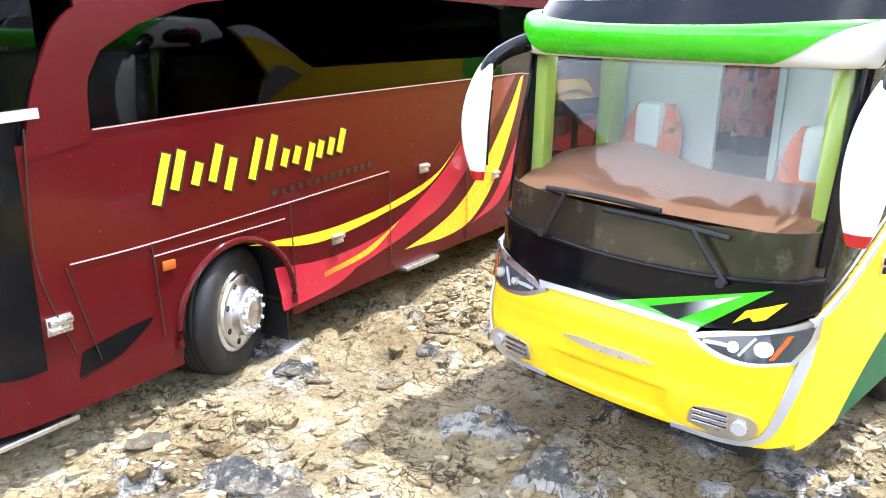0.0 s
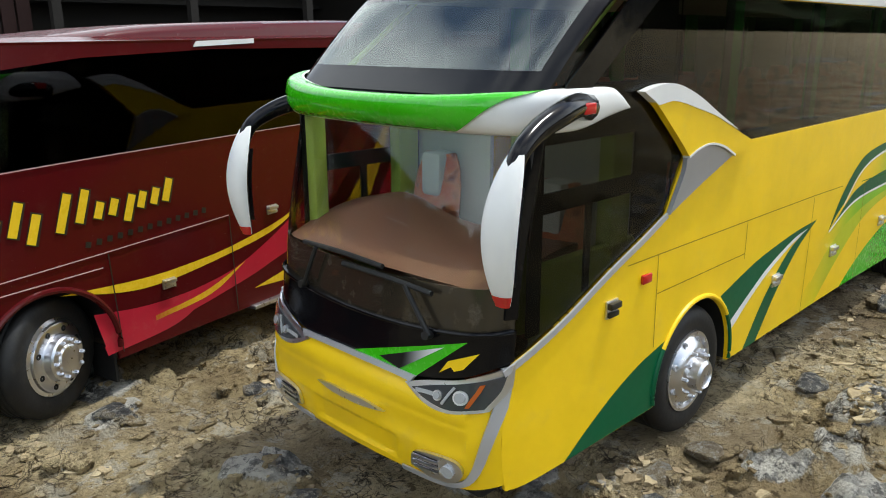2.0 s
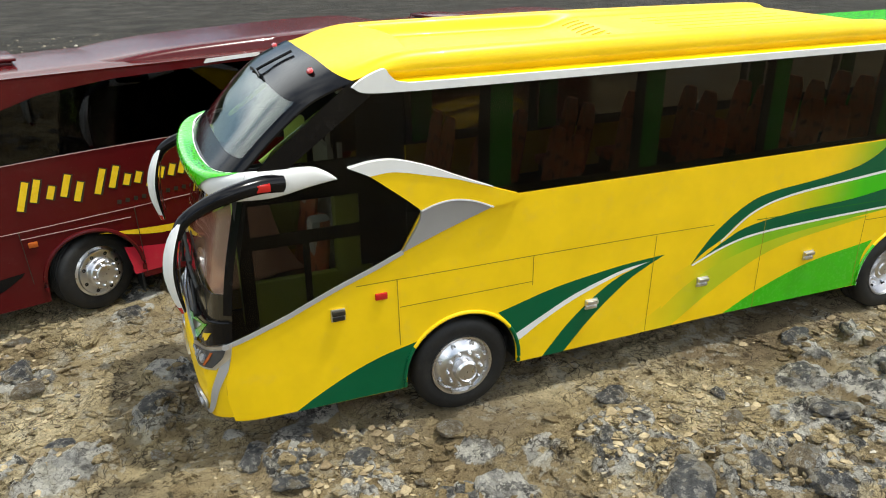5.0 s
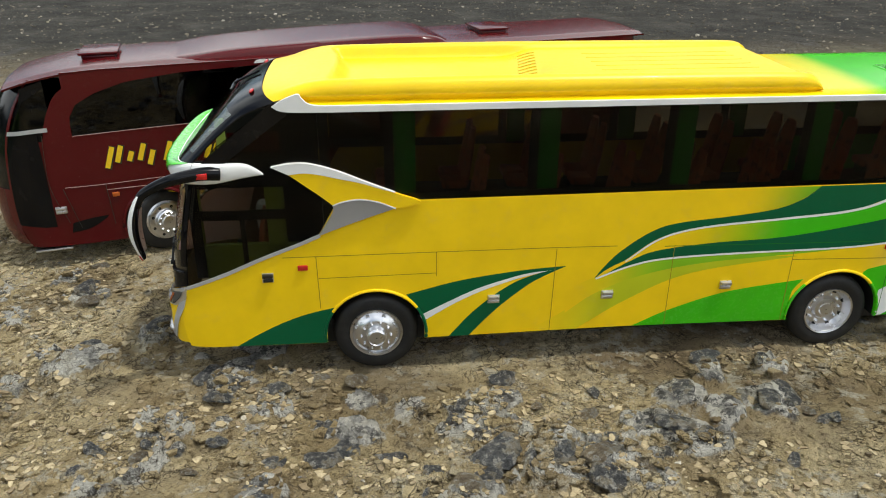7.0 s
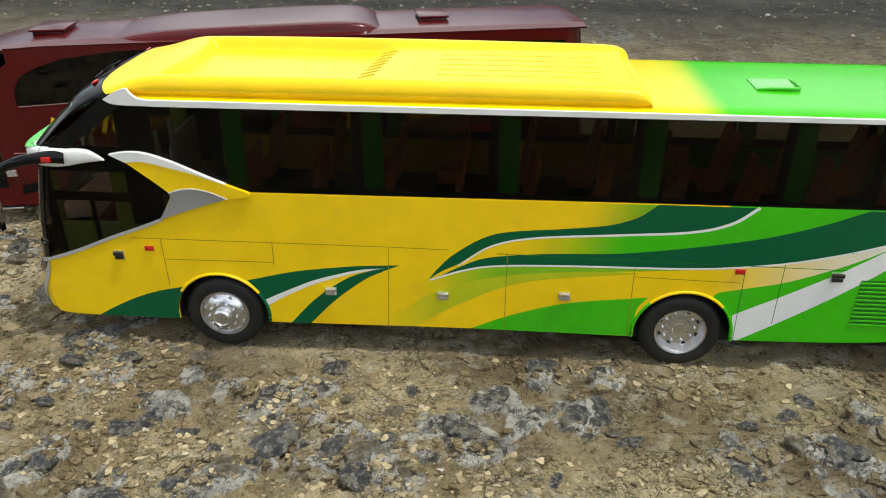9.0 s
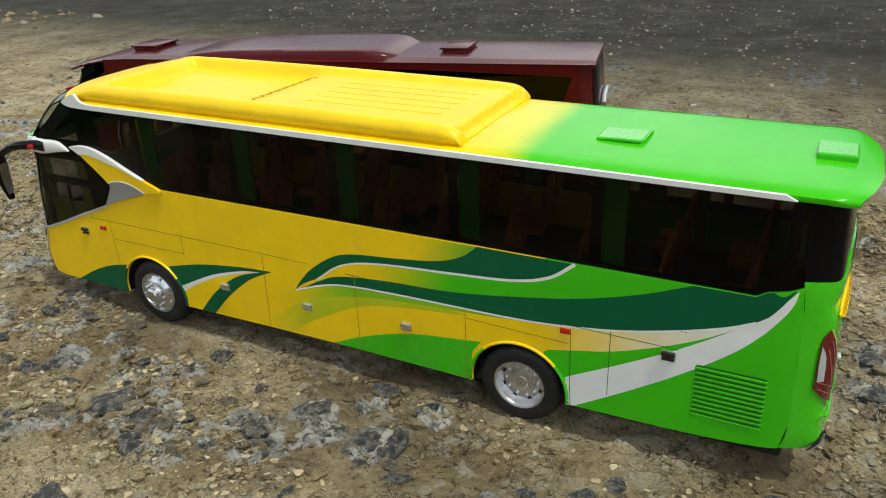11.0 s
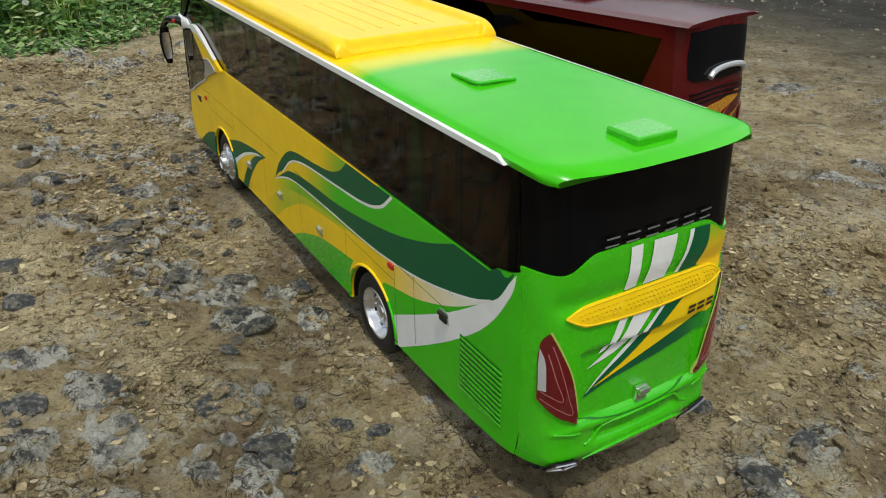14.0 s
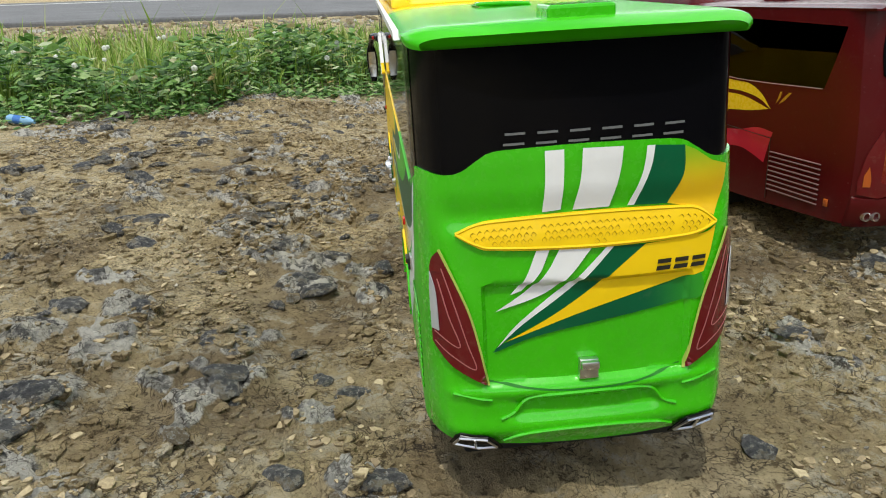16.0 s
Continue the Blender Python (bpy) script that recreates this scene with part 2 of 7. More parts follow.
def ribbon(pts, width, taper=(1, 1)):
    """The closed outline of a band of that width (mm) along a smooth line."""
    q = np.array(spline(pts) if len(pts) > 2 else pts, float)
    t = np.gradient(q, axis=0)
    t /= np.linalg.norm(t, axis=1)[:, None]
    w = np.linspace(taper[0], taper[1], len(q))[:, None] * width / 2
    nrm = np.stack([-t[:, 1], t[:, 0]], 1) * w
    return [tuple(v / 1000) for v in np.concatenate([q + nrm, (q - nrm)[::-1]])]


def box(bm, x0, x1, y0, y1, z0, z1, bevel=0.0):
    r = bmesh.ops.create_cube(bm, size=1.0)
    vs = r["verts"]
    for v in vs:
        v.co = Vector(((x0 + x1) / 2 + v.co.x * (x1 - x0), (y0 + y1) / 2 + v.co.y * (y1 - y0), (z0 + z1) / 2 + v.co.z * (z1 - z0)))
    if bevel:
        es = list({e for v in vs for e in v.link_edges})
        bmesh.ops.bevel(bm, geom=es, offset=bevel, segments=2, affect='EDGES', profile=0.5)
    return bm


def boxed(*a, bevel=0.0):
    return box(bmesh.new(), *a, bevel=bevel)


def grid_faces(bm, rows, close_u=False):
    vs = [[bm.verts.new(p) for p in r] for r in rows]
    for i in range(len(vs) - 1):
        m = len(vs[i])
        for j in range(m if close_u else m - 1):
            try:
                bm.faces.new((vs[i][j], vs[i][(j + 1) % m], vs[i + 1][(j + 1) % m], vs[i + 1][j]))
            except ValueError:
                pass
    return vs


def lathe(profile, seg=40, axis='Y'):
    """Turns (radius, offset) pairs round an axis."""
    bm = bmesh.new()
    rows = []
    for r, o in profile:
        row = []
        for k in range(seg):
            a = 2 * math.pi * k / seg
            c, s = r * math.cos(a), r * math.sin(a)
            row.append((c, o, s) if axis == 'Y' else (c, s, o) if axis == 'Z' else (o, c, s))
        rows.append(row)
    grid_faces(bm, rows, True)
    return bm


def tube(pts, radius, seg=10, n=8, flat=1.0):
    """A round bar along a smooth line, its ends closed."""
    q = [Vector(v) for v in spline(pts, n)]
    bm = bmesh.new()
    rows = []
    up = Vector((0, 0, 1))
    for i, c in enumerate(q):
        t = (q[min(i + 1, len(q) - 1)] - q[max(i - 1, 0)]).normalized()
        s = t.cross(up)
        s = s.normalized() if s.length > 1e-3 else Vector((1, 0, 0))
        u = s.cross(t)
        r = radius(i / (len(q) - 1)) if callable(radius) else radius
        rows.append([c + (s * math.cos(a) + u * math.sin(a) * flat) * r for a in [2 * math.pi * k / seg for k in range(seg)]])
    vs = grid_faces(bm, rows, True)
    bm.faces.new(vs[0])
    bm.faces.new(vs[-1][::-1])
    return bm


class Shell:
    """The skin of a bus: bowed front F, flat sides L and R, rounded back B. x runs backwards."""

    def __init__(self, cy, w, front, bow, fp, back, round_, bp, xa, xb, inset=0.0032, belly=0.0, rump=0.0):
        self.cy, self.w, self.wf, self.front, self.bow, self.fp = cy, w, w - inset, along_x(front), bow, fp
        self.inset, self.belly, self.rump = inset, belly, rump
        self.back, self.round_, self.bp, self.xa, self.xb = along_x(back), round_, bp, xa, xb
        self.tail = None

    def bend(self, u):
        """How far the front falls back at u: a slight belly and a tight corner."""
        return self.belly * u * u + (self.bow - self.belly) * abs(u) ** self.fp

    def at(self, where, u, z):
        if where == 'F':
            return Vector((self.front(z) + self.bend(u), self.cy + self.wf * u, z))
        if where == 'B':
            return Vector((self.back(z) - self.rump * u * u - (self.round_ - self.rump) * abs(u) ** self.bp, self.cy + self.wf * u, z))
        f, b = self.front(z) + self.bow, self.back(z) - self.round_
        xa, xb = self.xa, self.xb
        x, inset = u, 0.0
        if u < xa + 0.02:
            x = xa + 0.02 + (u - xa - 0.02) / 0.02 * (xa + 0.02 - f)
            inset = self.inset * ((xa + 0.02 - u) / 0.02) ** 3
        elif u > xb - 0.02:
            x = xb - 0.02 + (u - xb + 0.02) / 0.02 * (b - xb + 0.02)
            inset = self.inset * ((u - xb + 0.02) / 0.02) ** 3
        y = min(self.w, self.w - inset)
        return Vector((x, self.cy + (-y if where == 'L' else y), z))

    def raw_normal(self, where, u, z):
        e = 0.004 if where in 'FB' else 0.0004
        du = self.at(where, u + e, z) - self.at(where, u - e, z)
        dz = self.at(where, u, z + 0.001) - self.at(where, u, z - 0.001)
        n = du.cross(dz).normalized()
        face = {'F': Vector((-1, 0, 0)), 'B': Vector((1, 0, 0)), 'L': Vector((0, -1, 0)), 'R': Vector((0, 1, 0))}[where]
        return n if n.dot(face) > 0 else -n

    def normal(self, where, u, z):
        """Outward; round the upright corners both neighbours share one normal."""
        if where in 'LR':
            face = Vector((0, -1 if where == 'L' else 1, 0))
            t, end, other = max(0.0, (self.xa + 0.012 - u) / 0.012), self.xa, 'F'
            if u > self.xb - 0.012:
                t, end, other = (u - self.xb + 0.012) / 0.012, self.xb, 'B'
            if t <= 0:
                return face
            mid = (self.raw_normal(where, end, z) + self.raw_normal(other, -1 if where == 'L' else 1, z)).normalized()
            return face.lerp(mid, min(1.0, t)).normalized()
        n = self.raw_normal(where, u, z)
        t = (abs(u) - 0.88) / 0.12
        if t <= 0:
            return n
        side = 'L' if u < 0 else 'R'
        mid = (self.raw_normal(where, math.copysign(1, u), z) + self.raw_normal(side, self.xa if where == 'F' else self.xb, z)).normalized()
        return n.lerp(mid, min(1.0, t)).normalized()

    def out(self, where, u, z, d):
        if where == 'B' and self.tail:
            d += self.tail(u, z)
        return self.at(where, u, z) + self.normal(where, u, z) * d

    def patch(self, where, us, zlo, zhi, nv=8, th=0.0012, off=0.0, bulge=None):
        """A sheet of the skin between two height lines, with thickness."""
        bm = bmesh.new()
        outer, inner = [], []
        for u in us:
            a, b = zlo(u), zhi(u)
            zs = [a + (b - a) * k / nv for k in range(nv + 1)]
            add = bulge if bulge else (lambda u, z: 0.0)
            outer.append([self.out(where, u, z, off + add(u, z)) for z in zs])
            inner.append([self.out(where, u, z, off - th) for z in zs])
        o, i = grid_faces(bm, outer), grid_faces(bm, inner)
        ring = [(r, 0) for r in range(len(us))] + [(len(us) - 1, k) for k in range(1, nv + 1)] + \
            [(r, nv) for r in range(len(us) - 2, -1, -1)] + [(0, k) for k in range(nv - 1, 0, -1)]
        for (a, b), (c, d) in zip(ring, ring[1:] + ring[:1]):
            try:
                bm.faces.new((o[a][b], o[c][d], i[c][d], i[a][b]))
            except ValueError:
                pass
        return bm

    def decal(self, where, pts, off=0.0003, th=0.0, step=0.0035):
        """A flat piece lying on the skin; pts in metres along the skin and up."""
        bm = bmesh.new()
        bm.faces.new([bm.verts.new((a, z, 0)) for a, z in pts])
        bmesh.ops.triangulate(bm, faces=bm.faces[:])
        if where in 'FB':
            for k, (lo, hi) in enumerate([(min(p[k] for p in pts), max(p[k] for p in pts)) for k in (0, 1)]):
                c = lo + step
                while c < hi:
                    bmesh.ops.bisect_plane(bm, geom=bm.verts[:] + bm.edges[:] + bm.faces[:], dist=1e-7,
                                           plane_co=(c, c, 0), plane_no=(1, 0, 0) if k == 0 else (0, 1, 0))
                    c += step
        if th:
            g = bmesh.ops.extrude_face_region(bm, geom=bm.faces[:])
            for v in g["geom"]:
                if isinstance(v, bmesh.types.BMVert):
                    v.co.z = 1.0
        for v in bm.verts:
            u = (v.co.x - self.cy) / self.wf if where in 'FB' else v.co.x
            v.co = self.out(where, max(-1, min(1, u)) if where in 'FB' else u, v.co.y, off + (th if v.co.z > 0.5 else 0.0))
        return bm

    def bead(self, samples, ns=8):
        """A rounded moulding round the skin; samples (where, u, bottom, top, depth)."""
        bm = bmesh.new()
        rows = []
        for where, u, zb, zt, dep in samples:
            row = []
            for k in range(ns + 1):
                a = math.pi * k / ns
                z = (zb + zt) / 2 - math.cos(a) * (zt - zb) / 2
                row.append(self.out(where, u, z, dep * max(0.0, math.sin(a)) ** 0.55 - 0.0004))
            rows.append(row)
        vs = grid_faces(bm, rows)
        for e in (vs[0], vs[-1]):
            try:
                bm.faces.new(e)
            except ValueError:
                pass
        return bm


def steps(a, b, n):
    return [a + (b - a) * k / n for k in range(n + 1)]


def ends(a, b, n):
    """Steps that crowd towards both ends, for surfaces that turn a corner there."""
    return [(a + b) / 2 + (b - a) / 2 * math.sin(math.pi / 2 * t) for t in steps(-1, 1, n)]


# ---------------------------------------------------------------- wheels shared by both buses
def wheel(parent, x, y, z, side, concave, tilt=0.0, drum=False):
    """A wheel whose outer face looks to side (-1 or 1 along y)."""
    hub = part("wheel", lathe([(0.0005, -0.008), (0.005, -0.008), (0.005, 0.001), (0.0005, 0.001)], 20), M_MATT, parent)
    hub.matrix_basis = pose(x, y, z, 0, 0, tilt) @ Matrix.Diagonal((1, side, 1, 1))
    R = 0.0265
    tread = [(0.0165, 0.0072), (0.0170, 0.0082), (0.0200, 0.0090), (0.0235, 0.0088), (0.0252, 0.0076), (0.0262, 0.0060), (R, 0.0045)]
    for k in range(4):
        o = 0.0032 - k * 0.0024
        tread += [(R, o + 0.0006), (R - 0.0009, o), (R - 0.0009, o - 0.0005), (R, o - 0.0010)]
    tread += [(R, -0.0068), (0.0250, -0.0082), (0.0165, -0.0078), (0.0165, 0.0072)]
    part("tyre", lathe(tread, 56), M_RUBBER, hub)
    if concave:
        prof = [(0.0168, 0.0078), (0.0165, 0.0086), (0.0155, 0.0082), (0.0146, 0.0050), (0.0128, 0.0022), (0.0085, 0.0018), (0.0078, 0.0026), (0.0070, 0.0040), (0.0045, 0.0044), (0.0040, 0.0052), (0.0004, 0.0056)]
    else:
        prof = [(0.0168, 0.0078), (0.0166, 0.0088), (0.0155, 0.0086), (0.0148, 0.0072), (0.0128, 0.0090), (0.0108, 0.0108), (0.0090, 0.0112), (0.0066, 0.0112), (0.0062, 0.0150), (0.0050, 0.0160), (0.0046, 0.0152), (0.0004, 0.0152)]
    if drum:
        prof = [(0.0168, 0.0078), (0.0152, 0.0086), (0.0148, 0.0098), (0.0144, 0.0100), (0.0104, 0.0100), (0.0100, 0.0104), (0.0098, 0.0138), (0.0090, 0.0146), (0.0062, 0.0146), (0.0058, 0.0156), (0.0050, 0.0160), (0.0004, 0.0160)]
    rim = part("rim", lathe(prof, 48), M_CHROME, hub, "bright plated rim")
    for k in range(10):
        a = 2 * math.pi * k / 10
        r = 0.0078 if drum else 0.0093 if not concave else 0.0103
        o = 0.0142 if drum else 0.0112 if not concave else 0.0018
        nut = part("wheel_nut", lathe([(0.0009, o - 0.0006), (0.0009, o + 0.0016), (0.0003, o + 0.0021)], 6), M_CHROME, rim)
        nut.location = (r * math.cos(a), 0, r * math.sin(a))
    for k in range(8):
        a = 2 * math.pi * (k + 0.5) / 8
        r = 0.0124 if drum else 0.0131
        o = 0.0098 if drum else 0.0088 if not concave else 0.0026
        hole = part("rim_hole", lathe([(0.00125, o - 0.0008), (0.0013, o + 0.0004), (0.0010, o + 0.0005), (0.0002, o + 0.0002)], 10), M_SILVER if not (concave or drum) else M_MATT, rim)
        hole.location = (r * math.cos(a), 0, r * math.sin(a))
    return hub


def arch_line(skirt, centres, r, zc):
    """The lower edge of a side: the skirt with round wheel openings."""
    def f(x):
        z = skirt(x)
        for c in centres:
            d = abs(x - c)
            if d < r:
                z = max(z, zc + math.sqrt(r * r - d * d))
        return z
    return f


def arch_us(a, b, n, centres, r):
    us = set(steps(a, b, n))
    for c in centres:
        us |= {c + r * math.sin(t) for t in steps(-math.pi / 2, math.pi / 2, 26)}
        us |= {c - r - 1e-5, c + r + 1e-5}
    return [a] + sorted(u for u in us if a + 1e-6 < u < b - 1e-6) + [b]


def handle(parent, sh, x, z, w=0.0075, h=0.0058, grip=None, where='L'):
    """A folded lid handle on a plate."""
    s = -1 if where == 'L' else 1
    y = sh.cy + s * sh.w
    mat = grip or M_CHROME
    a, b = sorted((y, y + s * 0.0008))
    h1 = part("handle", boxed(x - w / 2, x + w / 2, a, b, z - h / 2, z + h / 2, bevel=0.0002), M_CHROME, parent, "small plated hatch handle")
    a, b = sorted((y + s * 0.0005, y + s * 0.0026))
    part("grip", boxed(x - w * 0.46, x + w * 0.46, a, b, z + h * 0.05, z + h * 0.42, bevel=0.0004), mat, h1)
    a, b = sorted((y + s * 0.0005, y + s * 0.0018))
    part("latch", boxed(x - w * 0.42, x + w * 0.42, a, b, z - h * 0.42, z - h * 0.12, bevel=0.0003), mat, h1)


def reflector(parent, sh, x, z, material, w=0.006, h=0.0034, where='L'):
    s = -1 if where == 'L' else 1
    a, b = sorted((sh.cy + s * sh.w, sh.cy + s * (sh.w + 0.0013)))
    part("side_marker_lamp", boxed(x - w / 2, x + w / 2, a, b, z - h / 2, z + h / 2, bevel=0.0005), material, parent, "small coloured marker lamp")


def bars(parent, sh, where, specs, material, off, name, width):
    """Plain slanted strokes in place of writing: (start, foot, head, lean) in mm."""
    for x, z0, z1, lean in specs:
        part(name, sh.decal(where, ribbon([(x, z0), (x + lean / 2, (z0 + z1) / 2), (x + lean, z1)], width), off), material, parent)


# ---------------------------------------------------------------- yellow and green model bus
def yellow_bus():
    bus = root("model_bus", "yellow and lime green model coach parked on dry stony earth", "model bus", pose(0, 0.00147, 0.00139, 1.4))
    sh = Shell(-0.0005, 0.057,
               [(15, -123), (24, -126.3), (32, -127.8), (42, -128.5), (52, -126.3), (60, -124.2), (72, -122.8), (80, -122), (90, -120.8), (105, -118), (120, -114.5), (140, -110), (190, -100)],
               0.0120, 14,
               [(15, 461.5), (30, 466.5), (40, 469), (58, 468.5), (80, 468.5), (100, 467.5), (112, 467), (122, 466), (137, 464), (190, 461)],
               0.0185, 14, -0.106, 0.453, 0.0012, 0.0030, 0.0040)
    W, WF, cy = sh.w, sh.wf, sh.cy
    wheels = (0.0, 0.30)
    zc = 0.0265

    # sides
    skirt = along_x([(-120, 27), (-106, 24), (-90, 22.6), (0, 22.2), (160, 24), (280, 23), (340, 23.5), (400, 25), (440, 28), (470, 31)])
    low = arch_line(skirt, wheels, 0.0305, zc)
    belt = along_x([(-130, 58), (-112, 62.1), (-85.7, 73.9), (-64, 83.2), (-45, 90.4), (-31.5, 96), (-27, 104), (-22.5, 112), (-20, 116), (0, 116.3), (30, 116.3),
                    (150, 116.8), (272, 117.4), (400, 117.6), (426, 117.6), (431, 121), (445, 123.5), (456, 127)], smooth=False)
    for where, side in (('L', "left"), ('R', "right")):
        us = sorted(set(arch_us(-0.106, 0.453, 200, wheels, 0.0305)) | {-0.0315, -0.027, -0.0225, -0.020, 0.426, 0.431})
        part("side_panel", sh.patch(where, us, low, belt, 6, 0.0016), M_SIDE, bus, "yellow side panel turning green at the tail")
    # wheel arch lips
    for where in 'LR':
        for c in wheels:
            s = -1 if where == 'L' else 1
            split = ((-0.1, 0.62, M_DKG), (0.62, 2.55, M_YEL), (2.55, 3.24, M_DKG)) if c < 0.1 else ((-0.1, 0.75, M_LIME), (0.75, 2.35, M_YEL), (2.35, 3.24, M_LIME))
            for a0, a1, mat in split:
                ring = [(c + 0.0315 * math.cos(t), zc + 0.0315 * math.sin(t)) for t in steps(a0, a1, 14)]
                part("wheel_arch_trim", tube([(x, cy + s * (W + 0.0002), z) for x, z in ring], 0.0010, 8, 1), mat, bus)
            part("wheel_housing", wheel_well(c, cy + s * (W - 0.001), s, zc), M_MATT, bus)
    # tail
    tail_top = along_x([(-60, 127), (-57, 129), (-47, 128.6), (-42, 129.8), (-37, 133), (-32, 135.6), (-22, 136.3), (0, 136.8), (22, 136.3), (32, 135.6), (37, 133), (42, 129.8), (47, 128.6), (57, 129), (60, 127)])
    tail_low = along_x([(-60, 30), (-50, 29.5), (-25, 26.5), (0, 25.8), (25, 26.5), (50, 29.5), (60, 30)])
    us = ends(-1, 1, 96)

    def tail_form(u, z):
        y, zz = W * u * 1000, z * 1000
        d = 0.0
        # sunken engine lid with a soft upper edge
        inside = sstep(37.6, 36.0, abs(y)) * sstep(51.5, 53.5, zz) * sstep(91.0, 89.4, zz)
        d -= 0.0022 * inside
        # hollow above the lamps, swelling towards the crest
        d -= 0.0016 * math.exp(-((zz - 114) / 5.0) ** 2)
        d += 0.0016 * sstep(118, 133, zz)
        # bumper: a hollow over the plate and a rounded lower roll
        d -= 0.0016 * sstep(30, 24, abs(y)) * sstep(37.5, 40.5, zz) * sstep(48.0, 45.5, zz)
        d += 0.0018 * math.exp(-((zz - 34) / 4.5) ** 2)
        d += 0.0010 * math.exp(-((zz - 49.5) / 2.0) ** 2)
        return d * (1 - sstep(0.80, 0.95, abs(u)))
    sh.tail = tail_form
    part("tail_panel", sh.patch('B', us, lambda u: tail_low(W * u), lambda u: tail_top(W * u), 84, 0.0016), M_LIME, bus, "lime green moulded tail panel")
    part("rear_window", sh.patch('B', us, lambda u: tail_top(W * u) - 0.002, lambda u: 0.1705, 10, 0.0012, off=-0.0009), M_REARGLASS, bus, "black rear window")
    # side windows
    for where in 'LR':
        part("side_window", sh.patch(where, steps(-0.028, 0.4525, 60), lambda x: belt(x) - 0.004, lambda x: 0.1712, 4, 0.0008, off=-0.0006), G_TINT, bus, "dark tinted side glazing")
        top = along_x([(-120, 142), (-97, 142.5), (-52, 174.5), (-28, 172)], smooth=False)
        part("door_window", sh.patch(where, steps(-0.106, -0.0285, 40), lambda x: belt(x), top, 8, 0.0008, off=-0.0006), G_TINT, bus, "dark tinted cab side glass")
        part("side_pillar", sh.decal(where, mm([(-99.5, 141.0), (-97.5, 143.4), (-53, 175.0), (-41, 173.0), (-44, 169.0), (-82, 141.0)]), 0.0001, 0.0006), M_BLACK, bus, "gloss black pillar beside the upper windscreen")
        s = -1 if where == 'L' else 1
        yy = sorted((cy + s * (W - 0.0022), cy + s * (W - 0.0030)))
        part("window_frame", boxed(-0.0500, -0.0285, *yy, 0.092, 0.172), M_MATT, bus)
        part("window_frame", boxed(-0.1045, -0.0985, *yy, 0.070, 0.140), M_MATT, bus)
        part("window_frame", boxed(-0.0985, -0.0500, *yy, 0.1065, 0.1125), M_MATT, bus)
        part("window_frame", boxed(-0.0985, -0.0500, *yy, 0.1265, 0.143), M_MATT, bus)
        part("window_frame", boxed(-0.0765, -0.0735, *yy, 0.078, 0.1065), M_MATT, bus)
        for x in (-0.0285, 0.020, 0.104, 0.185, 0.268, 0.352, 0.405, 0.448):
            part("window_frame", boxed(x - 0.012, x - 0.0065, *yy, 0.115, 0.172), M_MATT, bus)
        part("window_frame", boxed(-0.0285, 0.438, *yy, 0.1140, 0.1200), M_MATT, bus)
        for x in (0.020, 0.104, 0.185, 0.268, 0.352):
            part("curtain_pillar", boxed(x - 0.0062, x + 0.0062, *sorted((cy + s * (W - 0.0042), cy + s * (W - 0.0062))), 0.1160, 0.171, bevel=0.0006), M_PILLAR, bus, "green curtain pillar behind the glass")
        # roof edge moulding with its claw
        part("gutter_moulding", sh.decal(where, outline([(-52, 173.8), (-47, 177.0), (-41, 179.6), (-37.2, 180.4), (-35.5, 178.0), (-32, 175.0), (-26, 173.8)], [(-26, 173.8), (200, 173.6), (432, 173.2)],
                                                        [(432, 173.2), (441, 170.6)], [(441, 170.6), (200, 170.4), (-20, 170.2)], [(-20, 170.2), (-45, 170.9), (-52, 173.8)]), 0.0002, 0.0022 if where == 'L' else 0.0009), M_WHT, bus, "white roof edge moulding")
        # silver trim under the cab glass
        part("silver_trim", sh.decal(where, ribbon([(-109, 62.6), (-85.7, 73.6), (-64, 82.9), (-45, 90.1), (-31.0, 96.0)], 2.0), 0.0001, 0.0008), M_SILVER, bus, "silver line under the cab window")
        # shark fin
        crest = [(-54.8, 139.7), (-45, 141.0), (-34, 140.6), (-19, 136.0), (-3, 129.0), (14, 122.0), (26.5, 117.6)]
        plate_top = [(14, 112.6), (4, 116.6), (-6, 118.6), (-15, 117.8), (-22, 115.6)]
        fin = part("shark_fin", sh.decal(where, outline(crest, [(28.5, 116.4), (28.5, 115.0)], [(28.5, 115.0), (22, 113.6), (14, 112.6)], plate_top,
                                                        [(-22, 115.6), (-30, 122.4), (-38, 128.7), (-46, 134.8), (-54.8, 139.7)]), 0.0001, 0.0026), M_YEL, bus, "raised yellow fin with a white upper edge")
        part("fin_edge", sh.decal(where, outline([(-55.4, 139.7), (-45, 141.4), (-34, 141.0), (-18.8, 136.4), (-2.8, 129.4), (14, 122.4)], [(14, 122.4), (4, 125.6), (-6, 129.0), (-20, 132.4), (-28, 134.4), (-37, 135.8), (-46, 135.0)], [(-46, 135.0), (-55.4, 139.7)]), 0.0001, 0.0030), M_WHT, fin, "white upper edge")
        part("fin_base", sh.decal(where, outline([(-22, 115.4), (-15, 117.6), (-6, 118.4), (4, 116.4), (14, 112.4)], [(14, 112.4), (-6, 105.8), (-21, 100.4), (-31.4, 96.4)], [(-31.4, 96.4), (-26, 105), (-22.6, 111), (-22, 115.4)]), 0.0001, 0.0017), M_FINGREY, fin, "satin silver lower plate")
        part("fin_piping", sh.decal(where, ribbon([(-22.4, 115.6), (-15, 118.0), (-6, 118.8), (4, 116.8), (14, 112.6)], 0.8), 0.0001, 0.0028), M_WHT, fin, "thin pale edge")

    # roof and its long fairing
    part("roof", roof_mesh(sh), M_ROOF, bus, "glossy roof fading from yellow to lime green")
